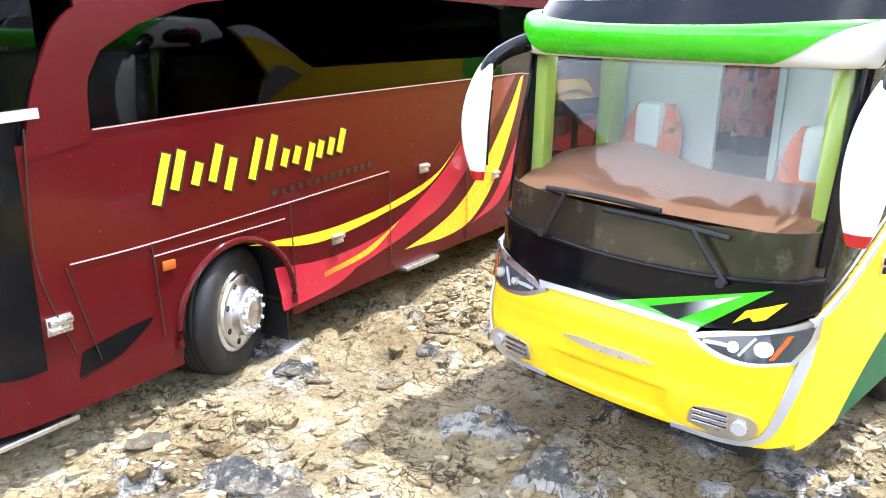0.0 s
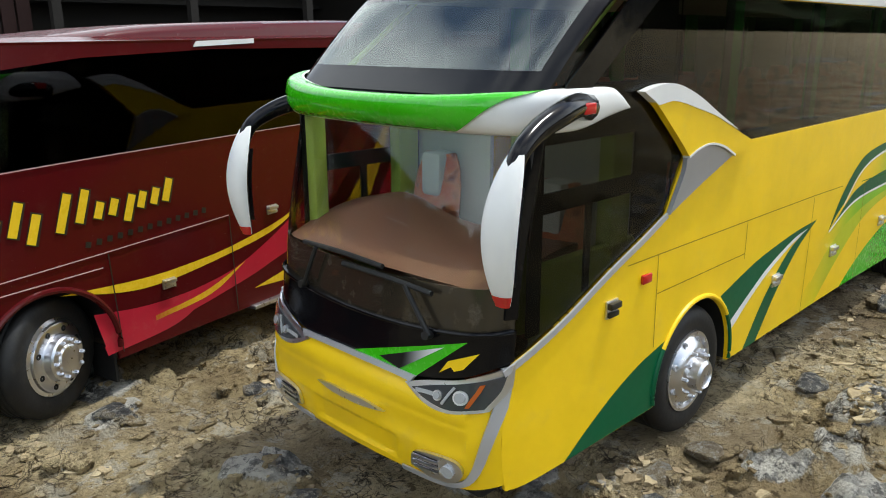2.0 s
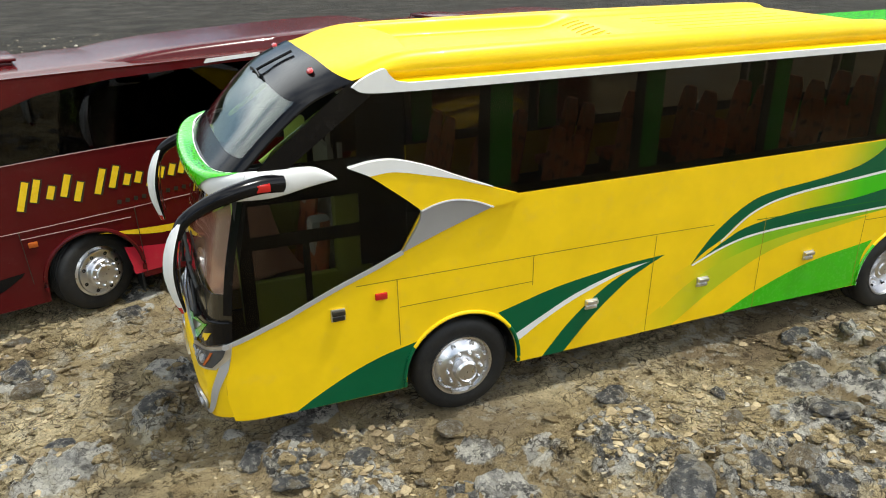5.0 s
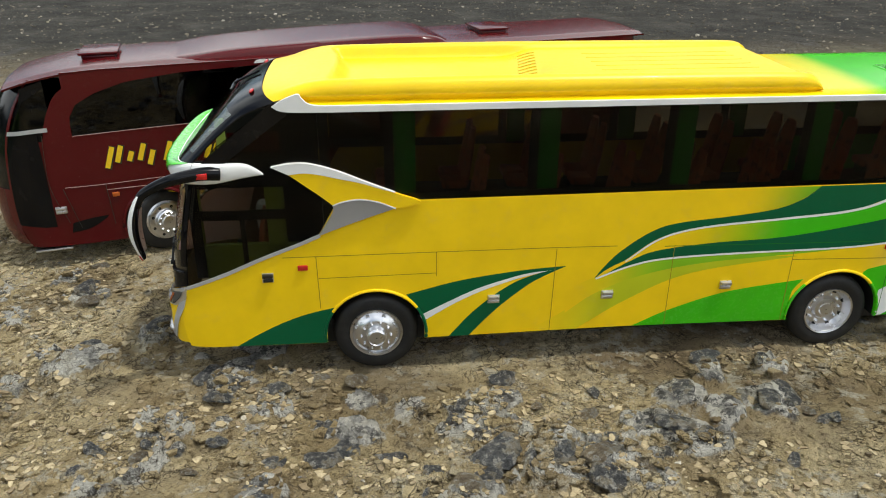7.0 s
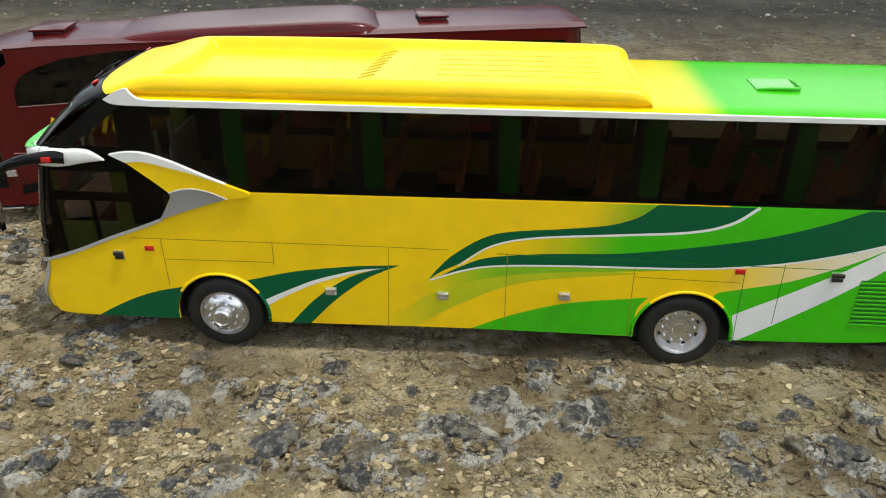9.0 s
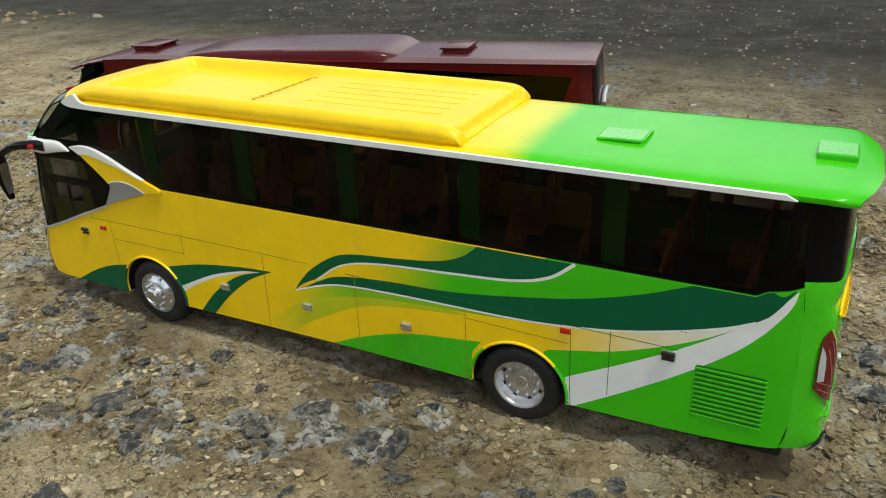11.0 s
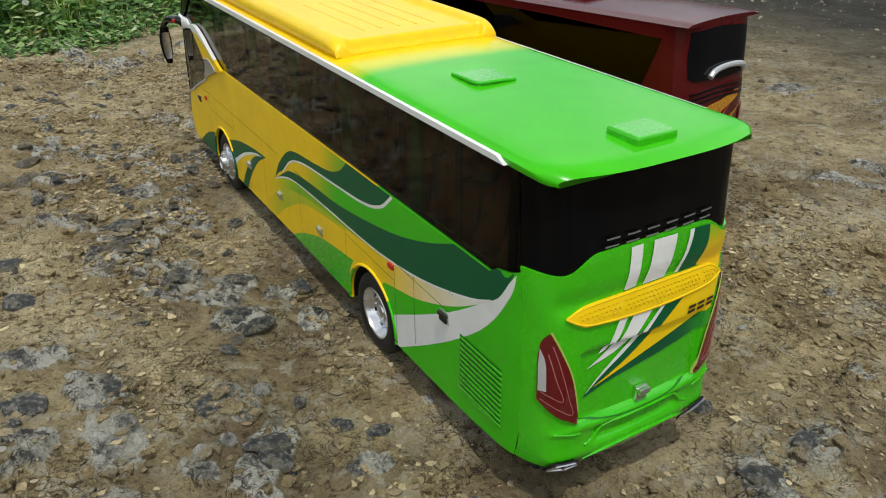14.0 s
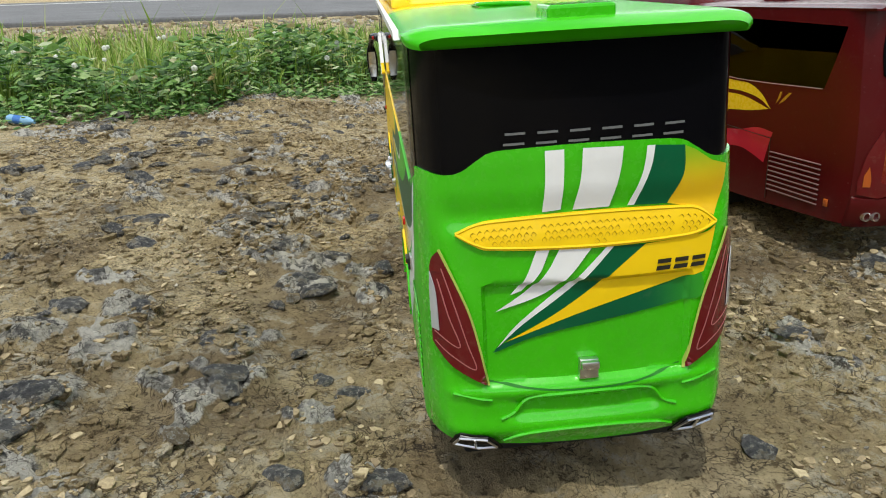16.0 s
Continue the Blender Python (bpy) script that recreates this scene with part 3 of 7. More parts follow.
    part("roof_fairing", fairing_mesh(sh), M_YEL, bus, "long raised yellow roof fairing with a sunken deck")
    # slots are thin bars in darker yellow, their shade put into the colour
    for k in range(10):
        y = cy - 0.034 + 0.0072 * k
        x0 = 0.0885 + 0.0105 * k / 9
        part("louvre", tube([(x, y + 0.0008 * math.sin((x - x0) / 0.011 * 3.1), fairing_deck(x) + 0.0002) for x in steps(x0, x0 + 0.011, 6)], 0.00035, 5, 1), M_LOUV, bus, "thin louvre slot")
    for k in range(5):
        y = cy + (k - 2) * 0.0120
        part("fairing_rib", tube([(0.140, y, 0.1828), (0.19, y, 0.1828), (0.238, y, 0.1828)], 0.0005, 6, 3), M_YEL, bus)
    low_hatch = part("roof_hatch", boxed(0.330, 0.356, -0.019, 0.004, 0.1740, 0.1772, bevel=0.0007), M_LIME, bus, "low lime green roof hatch with a raised lip", 18)
    part("hatch_lip", tube([(0.331, -0.0188, 0.1770), (0.343, -0.0192, 0.1776), (0.353, -0.0192, 0.1778), (0.3558, -0.0165, 0.1778), (0.3560, -0.007, 0.1776), (0.3560, 0.003, 0.1770)], 0.0009, 8, 4), M_LIME, low_hatch)
    tall_hatch = part("roof_hatch", boxed(0.4410, 0.4600, -0.0120, 0.0100, 0.1735, 0.1798, bevel=0.0011), M_LIME, bus, "raised lime green roof hatch", 18)

    # front
    black_low = along_x([(-60, 66.5), (-57, 65.2), (-46, 60.2), (-28, 56.2), (-10, 55.6), (10, 55.6), (28, 56.2), (46, 60.2), (57, 65.2), (60, 66.5)])
    bump_top = along_x([(-60, 62), (-57, 61), (-54.5, 54.5), (-46, 50.0), (-38, 49.6), (-28, 53.4), (-24, 54.6), (0, 55.0), (24, 54.6), (28, 53.4), (38, 49.6), (46, 50.0), (54.5, 54.5), (57, 61), (60, 62)])
    bump_low = along_x([(-60, 27), (-55, 26.0), (-46, 25.0), (-24, 24.0), (0, 23.6), (24, 24.0), (46, 25.0), (55, 26.0), (60, 27)])

    def bump_form(u, z):
        y, zz = abs(W * u * 1000), z * 1000
        d = 0.0
        if y < 22 and 26 < zz < 35.5:
            d -= 0.0013 * min(1, (22 - y) / 2.5, (35.5 - zz) / 1.5, max(0, zz - 26))
        if 46 < zz < 54 and y < 50:
            d += 0.0012 * math.sin((zz - 46) / 8 * math.pi)
        if 36 < zz < 45 and 15 < y < 50:
            d -= 0.0009 * math.sin((zz - 36) / 9 * math.pi)
        return d * (1 - sstep(0.86, 0.97, abs(u)))
    part("front_bumper", sh.patch('F', ends(-1, 1, 90), lambda u: bump_low(W * u), lambda u: bump_top(W * u), 40, 0.002, bulge=bump_form), M_YEL, bus, "yellow moulded front bumper")
    part("front_panel", sh.patch('F', ends(-1, 1, 70), lambda u: black_low(W * u), lambda u: 0.0700 + 0.0046 * abs(u) ** 2, 10, 0.0015), M_BLACK, bus, "gloss black front panel")
    part("lower_screen", sh.patch('F', ends(-1, 1, 70), lambda u: 0.0697 + 0.0046 * abs(u) ** 2, lambda u: 0.0845 + 0.003 * abs(u) ** 2, 6, 0.0010, off=-0.0010), M_SILL, bus, "dark brown strip at the foot of the windscreen")
    part("screen_ledge", sh.bead([('F', u, 0.0693 + 0.0046 * u * u, 0.0707 + 0.0046 * u * u, 0.0012) for u in ends(-0.99, 0.99, 60)], 5), M_BLACK, bus)
    part("windscreen", sh.patch('F', ends(-0.985, 0.985, 70), lambda u: 0.0845 + 0.003 * abs(u) ** 2, lambda u: 0.1365, 10, 0.0008, off=-0.0010), G_CLEAR, bus, "clear lower windscreen")
    for sgn in (-1, 1):
        part("screen_pillar", sh.patch('F', steps(0.968 * sgn, 1.0 * sgn, 8), lambda u: 0.078, lambda u: 0.1375, 8, 0.001), M_BLACK, bus)

    # visor over the screen
    wing_top = along_x([(-106, 142.3), (-88, 142.2), (-72, 141.8), (-67, 140.2), (-63, 137.8), (-60, 135.2)])
    wing_low = along_x([(-106, 130.0), (-87, 130.4), (-73, 132.9), (-60, 134.8)])
    samples = [('L', x, wing_low(x), wing_top(x), 0.0014 + 0.0022 * min(1, (-0.060 - x) / 0.02)) for x in steps(-0.060, -0.106, 22)]

    def brow(u):
        """Lower edge, upper edge and swell of the visor: it dips in the middle and ends in a horn."""
        return 0.1298 - 0.0004 * (1 - u * u), 0.1388 + 0.0036 * abs(u) ** 2.5 + 0.0022 * max(0.0, u) ** 4, 0.0036 + 0.0044 * (1 - u ** 4)

    def brow_at(u, t, d=0.0):
        zb, zt, dep = brow(u)
        return sh.out('F', u, (zb + zt) / 2 - math.cos(t * math.pi) * (zt - zb) / 2, dep * max(0.0, math.sin(math.pi * t ** 1.35)) ** 0.5 + 0.0016 * t * (1 - u * u) + d)
    bm = bmesh.new()
    right = [('R', x, zb, zt + 0.0022, d) for _, x, zb, zt, d in samples[::-1]]
    for run in (samples, right):
        rows = [[sh.out(w, x, (zb + zt) / 2 - math.cos(a) * (zt - zb) / 2, dep * max(0.0, math.sin(a)) ** 0.5 - 0.0004) for a in steps(0, math.pi, 12)] for w, x, zb, zt, dep in run]
        grid_faces(bm, rows)
    grid_faces(bm, [[brow_at(u, t, -0.0004) for t in steps(0, 1, 14)] for u in ends(-1, 1, 80)])
    visor = part("visor", bm, M_WHT, bus, "white visor above the windscreen with a lime green crescent", 60)
    bm = bmesh.new()
    rows = []
    for u in ends(-0.975, 0.985, 80):
        edge = 0.05
        if u < -0.60:
            edge += 0.93 * ((-0.60 - u) / 0.375) ** 1.15
        if u > 0.74:
            edge += 0.93 * ((u - 0.74) / 0.245) ** 1.3
        rows.append([brow_at(u, t, 0.0004) for t in steps(edge, 1.0, 14)])
    grid_faces(bm, rows)
    part("crescent", bm, M_LIME, visor, "lime green crescent")

    # upper windscreen
    lean = along_x([(-60, -110.8), (0, -108.5), (115, -104), (370, -94.5), (680, -82.3), (810, -76), (920, -68.5), (1000, -61.5), (1060, -56)])

    def upper(u, v, d=0.0):
        x = lean(v) + 0.0020 * u * u + 0.0075 * abs(u) ** 9
        y = cy + W * u * (0.985 + 0.008 * v)
        z = 0.1425 + 0.0385 * v - 0.0058 * max(0.0, v) ** 2 * abs(u) ** 4
        return Vector((x - 0.6 * d, y, z + 0.8 * d))
    bm = bmesh.new()
    rows = []
    for u in ends(-0.985, 0.985, 60):
        a, b = brow_at(u, 0.97), upper(u, -0.02)
        rows.append([a, a + (b - a) * 0.2 - Vector((0, 0, 0.0022 * (1 - u ** 6))), b - Vector((0, 0, 0.0010)), b - Vector((0, 0, 0.005)), a - Vector((-0.001, 0, 0.005))])
    grid_faces(bm, rows, True)
    part("visor_top", bm, M_BLACK, bus, "black ledge between visor and upper windscreen")

    def sheet(u0, u1, v0, v1, nu, nv, th=0.0009, d=0.0):
        bm = bmesh.new()
        o = grid_faces(bm, [[upper(u, v, d) for v in steps(v0, v1, nv)] for u in steps(u0, u1, nu)])
        i = grid_faces(bm, [[upper(u, v, d - th) for v in steps(v0, v1, nv)] for u in steps(u0, u1, nu)])
        for a, b in ((o, i),):
            for k in range(nu):
                bm.faces.new((a[k][0], a[k + 1][0], b[k + 1][0], b[k][0]))
                bm.faces.new((a[k][nv], a[k + 1][nv], b[k + 1][nv], b[k][nv]))
            for k in range(nv):
                bm.faces.new((a[0][k], a[0][k + 1], b[0][k + 1], b[0][k]))
                bm.faces.new((a[nu][k], a[nu][k + 1], b[nu][k + 1], b[nu][k]))
        return bm
    part("upper_windscreen", sheet(-0.93, 0.93, 0.12, 0.73, 48, 14), G_UPPER, bus, "pale green upper windscreen reflecting the sky")
    part("upper_screen_frame", sheet(-1, 1, 0.73, 1.02, 60, 8), M_BLACK, bus, "black band above the upper windscreen")
    part("upper_screen_frame", sheet(-1, 1, -0.06, 0.12, 60, 3), M_BLACK, bus)
    for sgn in (-1, 1):
        part("upper_screen_frame", sheet(*sorted((0.93 * sgn, 1.0 * sgn)), 0.12, 0.73, 10, 14), M_BLACK, bus)
        p = upper(0.70 * sgn, 0.955, 0.0004)
        lamp = bmesh.new()
        bmesh.ops.create_uvsphere(lamp, u_segments=14, v_segments=8, radius=1.0, matrix=Matrix.Translation(p) @ Matrix.Rotation(radians(-35), 4, 'Y') @ Matrix.Diagonal((0.0016, 0.0042, 0.0010, 1)))
        part("roof_marker_lamp", lamp, M_REDLENS, bus, "small red roof marker lamp")
    part("upper_wiper", tube([upper(-0.05, 0.98, 0.0015), upper(0.02, 0.80, 0.0018), upper(0.10, 0.72, 0.0016)], 0.0007, 8, 5), M_BLACK, bus)
    part("upper_wiper", tube([upper(-0.16, 0.73, 0.0012), upper(0.05, 0.745, 0.0018), upper(0.30, 0.73, 0.0012)], 0.0008, 8, 4), M_BLACK, bus)

    # wipers
    def on(y, z, d):
        return sh.out('F', (y - cy) / WF, z, d)
    for blade, arm in (((30.9, 87.2, -11.4, 87.0), (22.5, 86.8, 29, 72.4)), ((7.9, 84.2, -32.8, 82.9), (-22.5, 83.4, -33.7, 70.4))):
        y0, z0, y1, z1 = [v / 1000 for v in blade]
        w = part("wiper", tube([on(y0 + (y1 - y0) * t, z0 + (z1 - z0) * t + 0.0006 * math.sin(t * math.pi), 0.0011) for t in steps(0, 1, 6)], 0.0009, 8, 2), M_MATT, bus, "black wiper resting on the windscreen")
        y0, z0, y1, z1 = [v / 1000 for v in arm]
        part("wiper_arm", tube([on(y0 + (y1 - y0) * t, z0 + (z1 - z0) * t, 0.0020) for t in steps(0, 1, 6)], 0.0008, 8, 2), M_MATT, w)
        part("wiper_knuckle", tube([on(y1 + 0.001, z1, 0.0002), on(y1 + 0.001, z1, 0.0030)], 0.0014, 10, 2), M_MATT, w)

    # silver line, emblem, lamps
    part("silver_band", sh.decal('F', outline([(-27, 53.6), (-24, 54.6), (0, 55.0), (24, 54.6), (27, 53.6)], [(29, 56.4), (10, 56.8), (-10, 56.8), (-29, 56.4)]), 0.0003, 0.0010), M_SILVER, bus, "silver band under the black panel")
    part("emblem", sh.decal('F', outline([(-18.6, 42.3), (-8, 41.0), (0, 40.8), (8, 41.0), (16, 42.3)], [(16, 42.3), (8, 43.2), (0, 42.9), (-8, 43.2), (-18.6, 42.3)]), 0.0002, 0.0012), M_CHROME, bus, "thin silver moulding on the bumper")
    for sgn in (-1, 1):
        def m(run):
            return [(sgn * -y + (1 if sgn > 0 else 0) * 2 * cy * 1000, z) for y, z in run] if sgn > 0 else run
        lampface = part("headlight", sh.decal('F', outline(m([(-25.5, 53.8), (-34, 49.9), (-43, 49.2), (-53.5, 51.6)]), m([(-53.5, 51.6), (-56.3, 58), (-57.2, 65.0)]), m([(-57.2, 65.0), (-46, 59.8), (-34, 56.6), (-25.5, 53.8)])), 0.0004, 0.0008), M_CHROME, bus, "headlight in a silver bezel with two round lenses")
        part("lamp_glass", sh.decal('F', outline(m([(-29.0, 53.3), (-36, 51.0), (-44, 50.4), (-52.4, 52.4)]), m([(-52.4, 52.4), (-54.4, 57.0), (-55.2, 62.0)]), m([(-55.2, 62.0), (-46, 58.6), (-37, 55.9), (-29.0, 53.3)])), 0.0014, 0.0003), M_LAMPIN, lampface, "dark grey lamp interior")
        for y, z, r in ((-39.4, 53.6, 1.6), (-46.8, 54.7, 2.2)):
            y = m([(y, z)])[0][0]
            part("lens", sh.decal('F', [((y + r * math.cos(a)) / 1000, (z + r * 0.95 * math.sin(a)) / 1000) for a in steps(0, 2 * math.pi - 0.3, 20)], 0.0018, 0.0004), M_CHROME, lampface, "round plated lens rim")
            part("lens", sh.decal('F', [((y + r * 0.68 * math.cos(a)) / 1000, (z + r * 0.65 * math.sin(a)) / 1000) for a in steps(0, 2 * math.pi - 0.3, 20)], 0.0023, 0.0004), M_LENS, lampface, "round frosted lens")
        part("lens_bar", sh.decal('F', ribbon(m([(-31, 53.1), (-35, 53.5), (-38, 53.6)]), 1.1), 0.0018, 0.0004), M_LENS, lampface)
        part("lens_bar", sh.decal('F', ribbon(m([(-41.3, 51.6), (-43.0, 54.5), (-44.6, 57.2)]), 0.8), 0.0018, 0.0004), M_LENS, lampface)
        part("turn_lamp", sh.decal('F', outline(m([(-48.4, 52.2), (-49.5, 52.4)]), m([(-51.0, 56.8), (-51.7, 59.6)]), m([(-50.7, 59.2), (-50.0, 56.6), (-48.4, 52.2)])), 0.0018, 0.0003), M_AMBER, lampface, "amber turn lamp")
        part("corner_trim", sh.decal('F', ribbon(m([(-55.6, 64.0), (-55.2, 52), (-53.6, 40), (-51.0, 31.0), (-47.0, 27.0), (-38, 25.2), (-24, 24.6)]), 2.3, (1.0, 0.7)), 0.0003, 0.0006), M_SILVER, bus, "silver line framing the bumper corner")
        fog = part("fog_lamp", sh.decal('F', outline(m([(-29.3, 28.4), (-31.0, 33.4), (-38, 35.2), (-46.4, 35.4), (-48.8, 32.0), (-46, 28.0), (-38, 26.8), (-29.3, 28.4)])), 0.0003, 0.0012), M_CHROME, bus, "silver fog lamp surround with slats")
        for k in range(3):
            z = 28.9 + 1.8 * k
            part("slat", sh.decal('F', ribbon(m([(-31.2, z + 0.1), (-36, z + 0.3), (-41.0, z + 0.6)]), 0.75), 0.0015, 0.0007), M_CHROME, fog)
            part("slot", sh.decal('F', ribbon(m([(-31.2, z + 1.0), (-36, z + 1.2), (-41.0, z + 1.4)]), 0.5), 0.0016, 0.0001), M_MATT, fog)
        y = m([(-44.4, 31.6)])[0][0]
        part("lens", sh.decal('F', [((y + 2.0 * math.cos(a)) / 1000, (31.6 + 2.0 * math.sin(a)) / 1000) for a in steps(0, 2 * math.pi - 0.3, 18)], 0.0015, 0.0010), M_LENS, fog)
        # mirrors
        mirror(bus, sh, sgn)

    # coloured wedges on the black panel
    part("chevron", sh.decal('F', outline([(2, 56.4), (-46.4, 71.0)], [(-46.4, 71.0), (-27.6, 55.4)], [(-24, 56.0), (-10, 56.6)]), 0.0003), M_LIME, bus, "lime green wedge")
    part("chevron", sh.decal('F', outline([(-12, 58.2), (-38.6, 67.8)], [(-38.6, 67.8), (-21.5, 56.6)]), 0.0006), M_CHEV, bus, "wedge fading from black to white")
    part("chevron", sh.decal('F', outline([(-37.2, 59.6), (-40.2, 64.0)], [(-50.0, 68.2), (-45.6, 62.6)], [(-42.6, 61.3), (-41.4, 62.4)]), 0.0003), M_YEL, bus, "yellow wedge")

    # livery on the left side
    L = [
        ("stripe", M_DKG, 0.0002, outline([(-86, 22.5), (-74, 29.5), (-58, 37.4), (-42, 43.2), (-24.4, 47.2)], [(-24.4, 47.2), (-28.4, 38.6), (-30.4, 30), (-30.6, 22.2)]), "dark green sweep behind the front door"),
        ("stripe", M_DKG, 0.0002, outline([(118.9, 69.4), (98, 68.2), (80.4, 66.4), (50.8, 62.0), (19.0, 54.0)], [(19.0, 54.0), (26.5, 45), (30.8, 33)], [(30.8, 37.6), (45.5, 46.8), (63.2, 55.1), (82.4, 61.5), (95.5, 64.8), (109.5, 67.0), (118.9, 69.4)]), "dark green leaf with white line"),
        ("stripe", M_WHT, 0.0004, outline([(27.6, 38.9), (45.3, 47.8), (63.0, 56.0), (82.2, 62.2), (95.4, 65.4), (109.5, 66.9)], [(109.5, 66.9), (95.8, 63.8), (82.8, 60.2), (63.6, 53.3), (46.0, 44.6), (29.6, 34.6)]), "white curved line"),
        ("stripe", M_DKG, 0.0004, outline([(118.9, 69.4), (107, 64), (94.7, 57.0), (75.5, 41.0), (58.5, 22.8)], [(58.5, 22.8), (45.5, 22.6)], [(45.5, 22.6), (62.4, 41.4), (83, 57.4), (100, 64.6), (118.9, 69.4)]), "dark green stroke"),
        ("haze", M_FADE_LOW2, 0.00015, outline([(95, 23.4), (120, 38.0), (152, 61), (180, 68)], [(240, 71), (270, 70)], [(270, 70), (200, 61), (160, 44), (128, 23.8)]), "lime haze over the yellow"),
        ("stripe", M_FADE_LOW, 0.0002, outline([(120, 53), (136.9, 60.4), (159.8, 67.6), (181, 71.5), (223, 73.4), (292, 74.4), (322, 75.0)], [(322, 75.0), (262, 71.2), (205, 67.5), (165, 60), (138, 49), (120, 36)]), "lime band fading into yellow"),
        ("stripe", M_LIME, 0.0002, outline([(165, 24.1), (189.6, 35.2), (225, 46.1), (267, 51.8), (276, 53)], [(276, 53), (270, 44), (269.2, 30), (269.2, 23.2)]), "lime green sill sweep"),
        ("stripe", M_FADE_UP, 0.0002, outline([(212, 98.2), (248, 103.1), (264.1, 109.2), (274.5, 117.0)], [(274.5, 117.0), (215, 116.9)]), "yellow turning lime under the glass"),
        ("stripe", M_FADE_YG, 0.00025, outline([(156.2, 70.5), (177, 85.1), (204.5, 91.9), (255.5, 95.9), (295.4, 99.3), (317.8, 105.7), (332.4, 117.2)], [(332.4, 117.2), (396, 117.4)], [(396, 117.4), (370, 106.7), (339, 97.3), (303.4, 90.3), (256.7, 83.7), (208.6, 81.3), (173.7, 77.1), (156.2, 69.7)]), "yellow fading to lime sweep"),
        ("stripe", M_DKG, 0.0004, outline([(136.9, 59.6), (143, 68), (152.5, 78.2), (169.9, 90.3), (187, 95.8), (221.1, 99.2), (248, 102.9), (264.1, 109.0), (274.5, 117.2)], [(274.5, 117.2), (331.5, 117.2)],
                                          [(331.5, 117.2), (317, 106.6), (295, 100.2), (255.5, 96.6), (204.5, 92.8), (176.5, 86.2), (155.6, 71.6)], [(155.6, 71.6), (145, 66), (136.9, 59.6)]), "dark green crest"),
        ("stripe", M_WHT, 0.0005, ribbon([(333, 117.2), (318.2, 105.9), (295.4, 99.6), (255.5, 96.2), (204.5, 92.3), (177, 85.6), (156.0, 70.8)], 1.7, (1.2, 0.6)), "white line"),
        ("stripe", M_DKG, 0.0004, outline([(156.2, 69.7), (173.7, 77.1), (208.6, 81.3), (256.7, 83.7), (303.4, 90.3), (339, 97.3), (370, 106.7), (396, 117.4)], [(396, 117.4), (426, 117.4)], [(431, 121.0), (448, 124.2)],
                                          [(448, 124.2), (436, 110), (428.4, 103.4)], [(428.4, 103.4), (413.8, 96.6), (389.5, 88.8), (358.6, 81.4), (325.8, 77.0), (292.1, 74.8), (223, 73.8), (181, 72.0), (159.8, 67.9), (140, 60.2)]), "dark green wave"),
        ("stripe", M_WHT, 0.0005, ribbon([(138, 59.6), (159.8, 67.6), (181, 71.6), (223, 73.4), (292.1, 74.4), (325.8, 76.6), (358.6, 81.2), (389.5, 88.6), (413.8, 96.4), (428, 103)], 1.3), "thin white line"),
        ("stripe", M_BAND, 0.0003, outline([(268, 71.0), (300, 74.0), (325.8, 76.2), (358.6, 80.9), (389.5, 88.3), (413.8, 96.1), (428.4, 103.2)], [(428.4, 103.2), (409.2, 90.6), (393.3, 81.9), (376, 74.3), (355.8, 67.0), (335.5, 62.3), (319.2, 58.6)],
                                            [(319.2, 58.6), (314, 56.2), (300, 58.5)], [(290, 57), (280, 56)], [(272, 56), (268, 60)]), "yellow band fading to cream"),
        ("stripe", M_WHT, 0.0003, outline([(329.8, 42.5), (345, 50.8), (361.3, 59.7), (390.9, 77.2), (416.7, 95.2), (432.5, 108.9), (449.8, 124.2)], [(449.8, 124.2), (445.8, 114.5), (434.1, 99.4), (418.7, 82.2), (392.9, 61.4), (363, 40.8), (336, 23.6)], [(336, 23.6), (331.2, 23.4)]), "broad white sweep"),
    ]
    for name, mat, off, pts, label in L:
        part(name, sh.decal('L', pts, off * 0.22), mat, bus, label)
    # panel joints and hatch seams
    for pts, mat in (([(-54, 82.3), (38, 82.4)], M_SEAM), ([(38, 82.4), (112, 82.3)], M_SEAM), ([(112, 82.3), (150, 81.8)], M_SEAM), ([(-33.3, 67.6), (38, 68.2)], M_SEAM), ([(-34.2, 82.3), (-33.4, 47)], M_SEAM), ([(38, 82.4), (38, 66)], M_SEAM),
                     ([(112, 81.5), (110.5, 23.6)], M_SEAM), ([(186.5, 81), (186.5, 24)], M_SEAM), ([(265.5, 74), (265.5, 24)], M_SEAM), ([(265.5, 67.6), (331, 66.0)], M_SEAM), ([(332, 76), (333, 24)], M_SEAMG), ([(355, 80), (355, 37)], M_SEAMG),
                     ([(392, 89.5), (452.5, 83.0)], M_SEAMG), ([(180, 80.4), (265.5, 79.0)], M_SEAMG), ([(265.5, 79.0), (392, 77.5)], M_SEAMG), ([(428, 114.5), (452.5, 115.5)], M_SEAMG)):
        part("panel_joint", sh.decal('L', ribbon(pts, 0.42), 0.00013), mat, bus)
    for x, z in ((0.0737, 0.0486), (0.1463, 0.0484), (0.2236, 0.0516)):
        handle(bus, sh, x, z)
    handle(bus, sh, -0.0633, 0.0697, 0.0068, 0.0062, M_DKLETTER)
    handle(bus, sh, 0.3872, 0.0728, 0.0078, 0.0064, M_DKLETTER)
    reflector(bus, sh, -0.0423, 0.0754, M_REDLENS)
    reflector(bus, sh, 0.3290, 0.0742, M_REDLENS)
    # engine grille
    vent = part("engine_vent", sh.decal('L', mm([(401, 36.5), (439.5, 37.2), (438.5, 71), (401.5, 70)]), 0.0001), M_LIME, bus, "green engine vent with eleven slats")
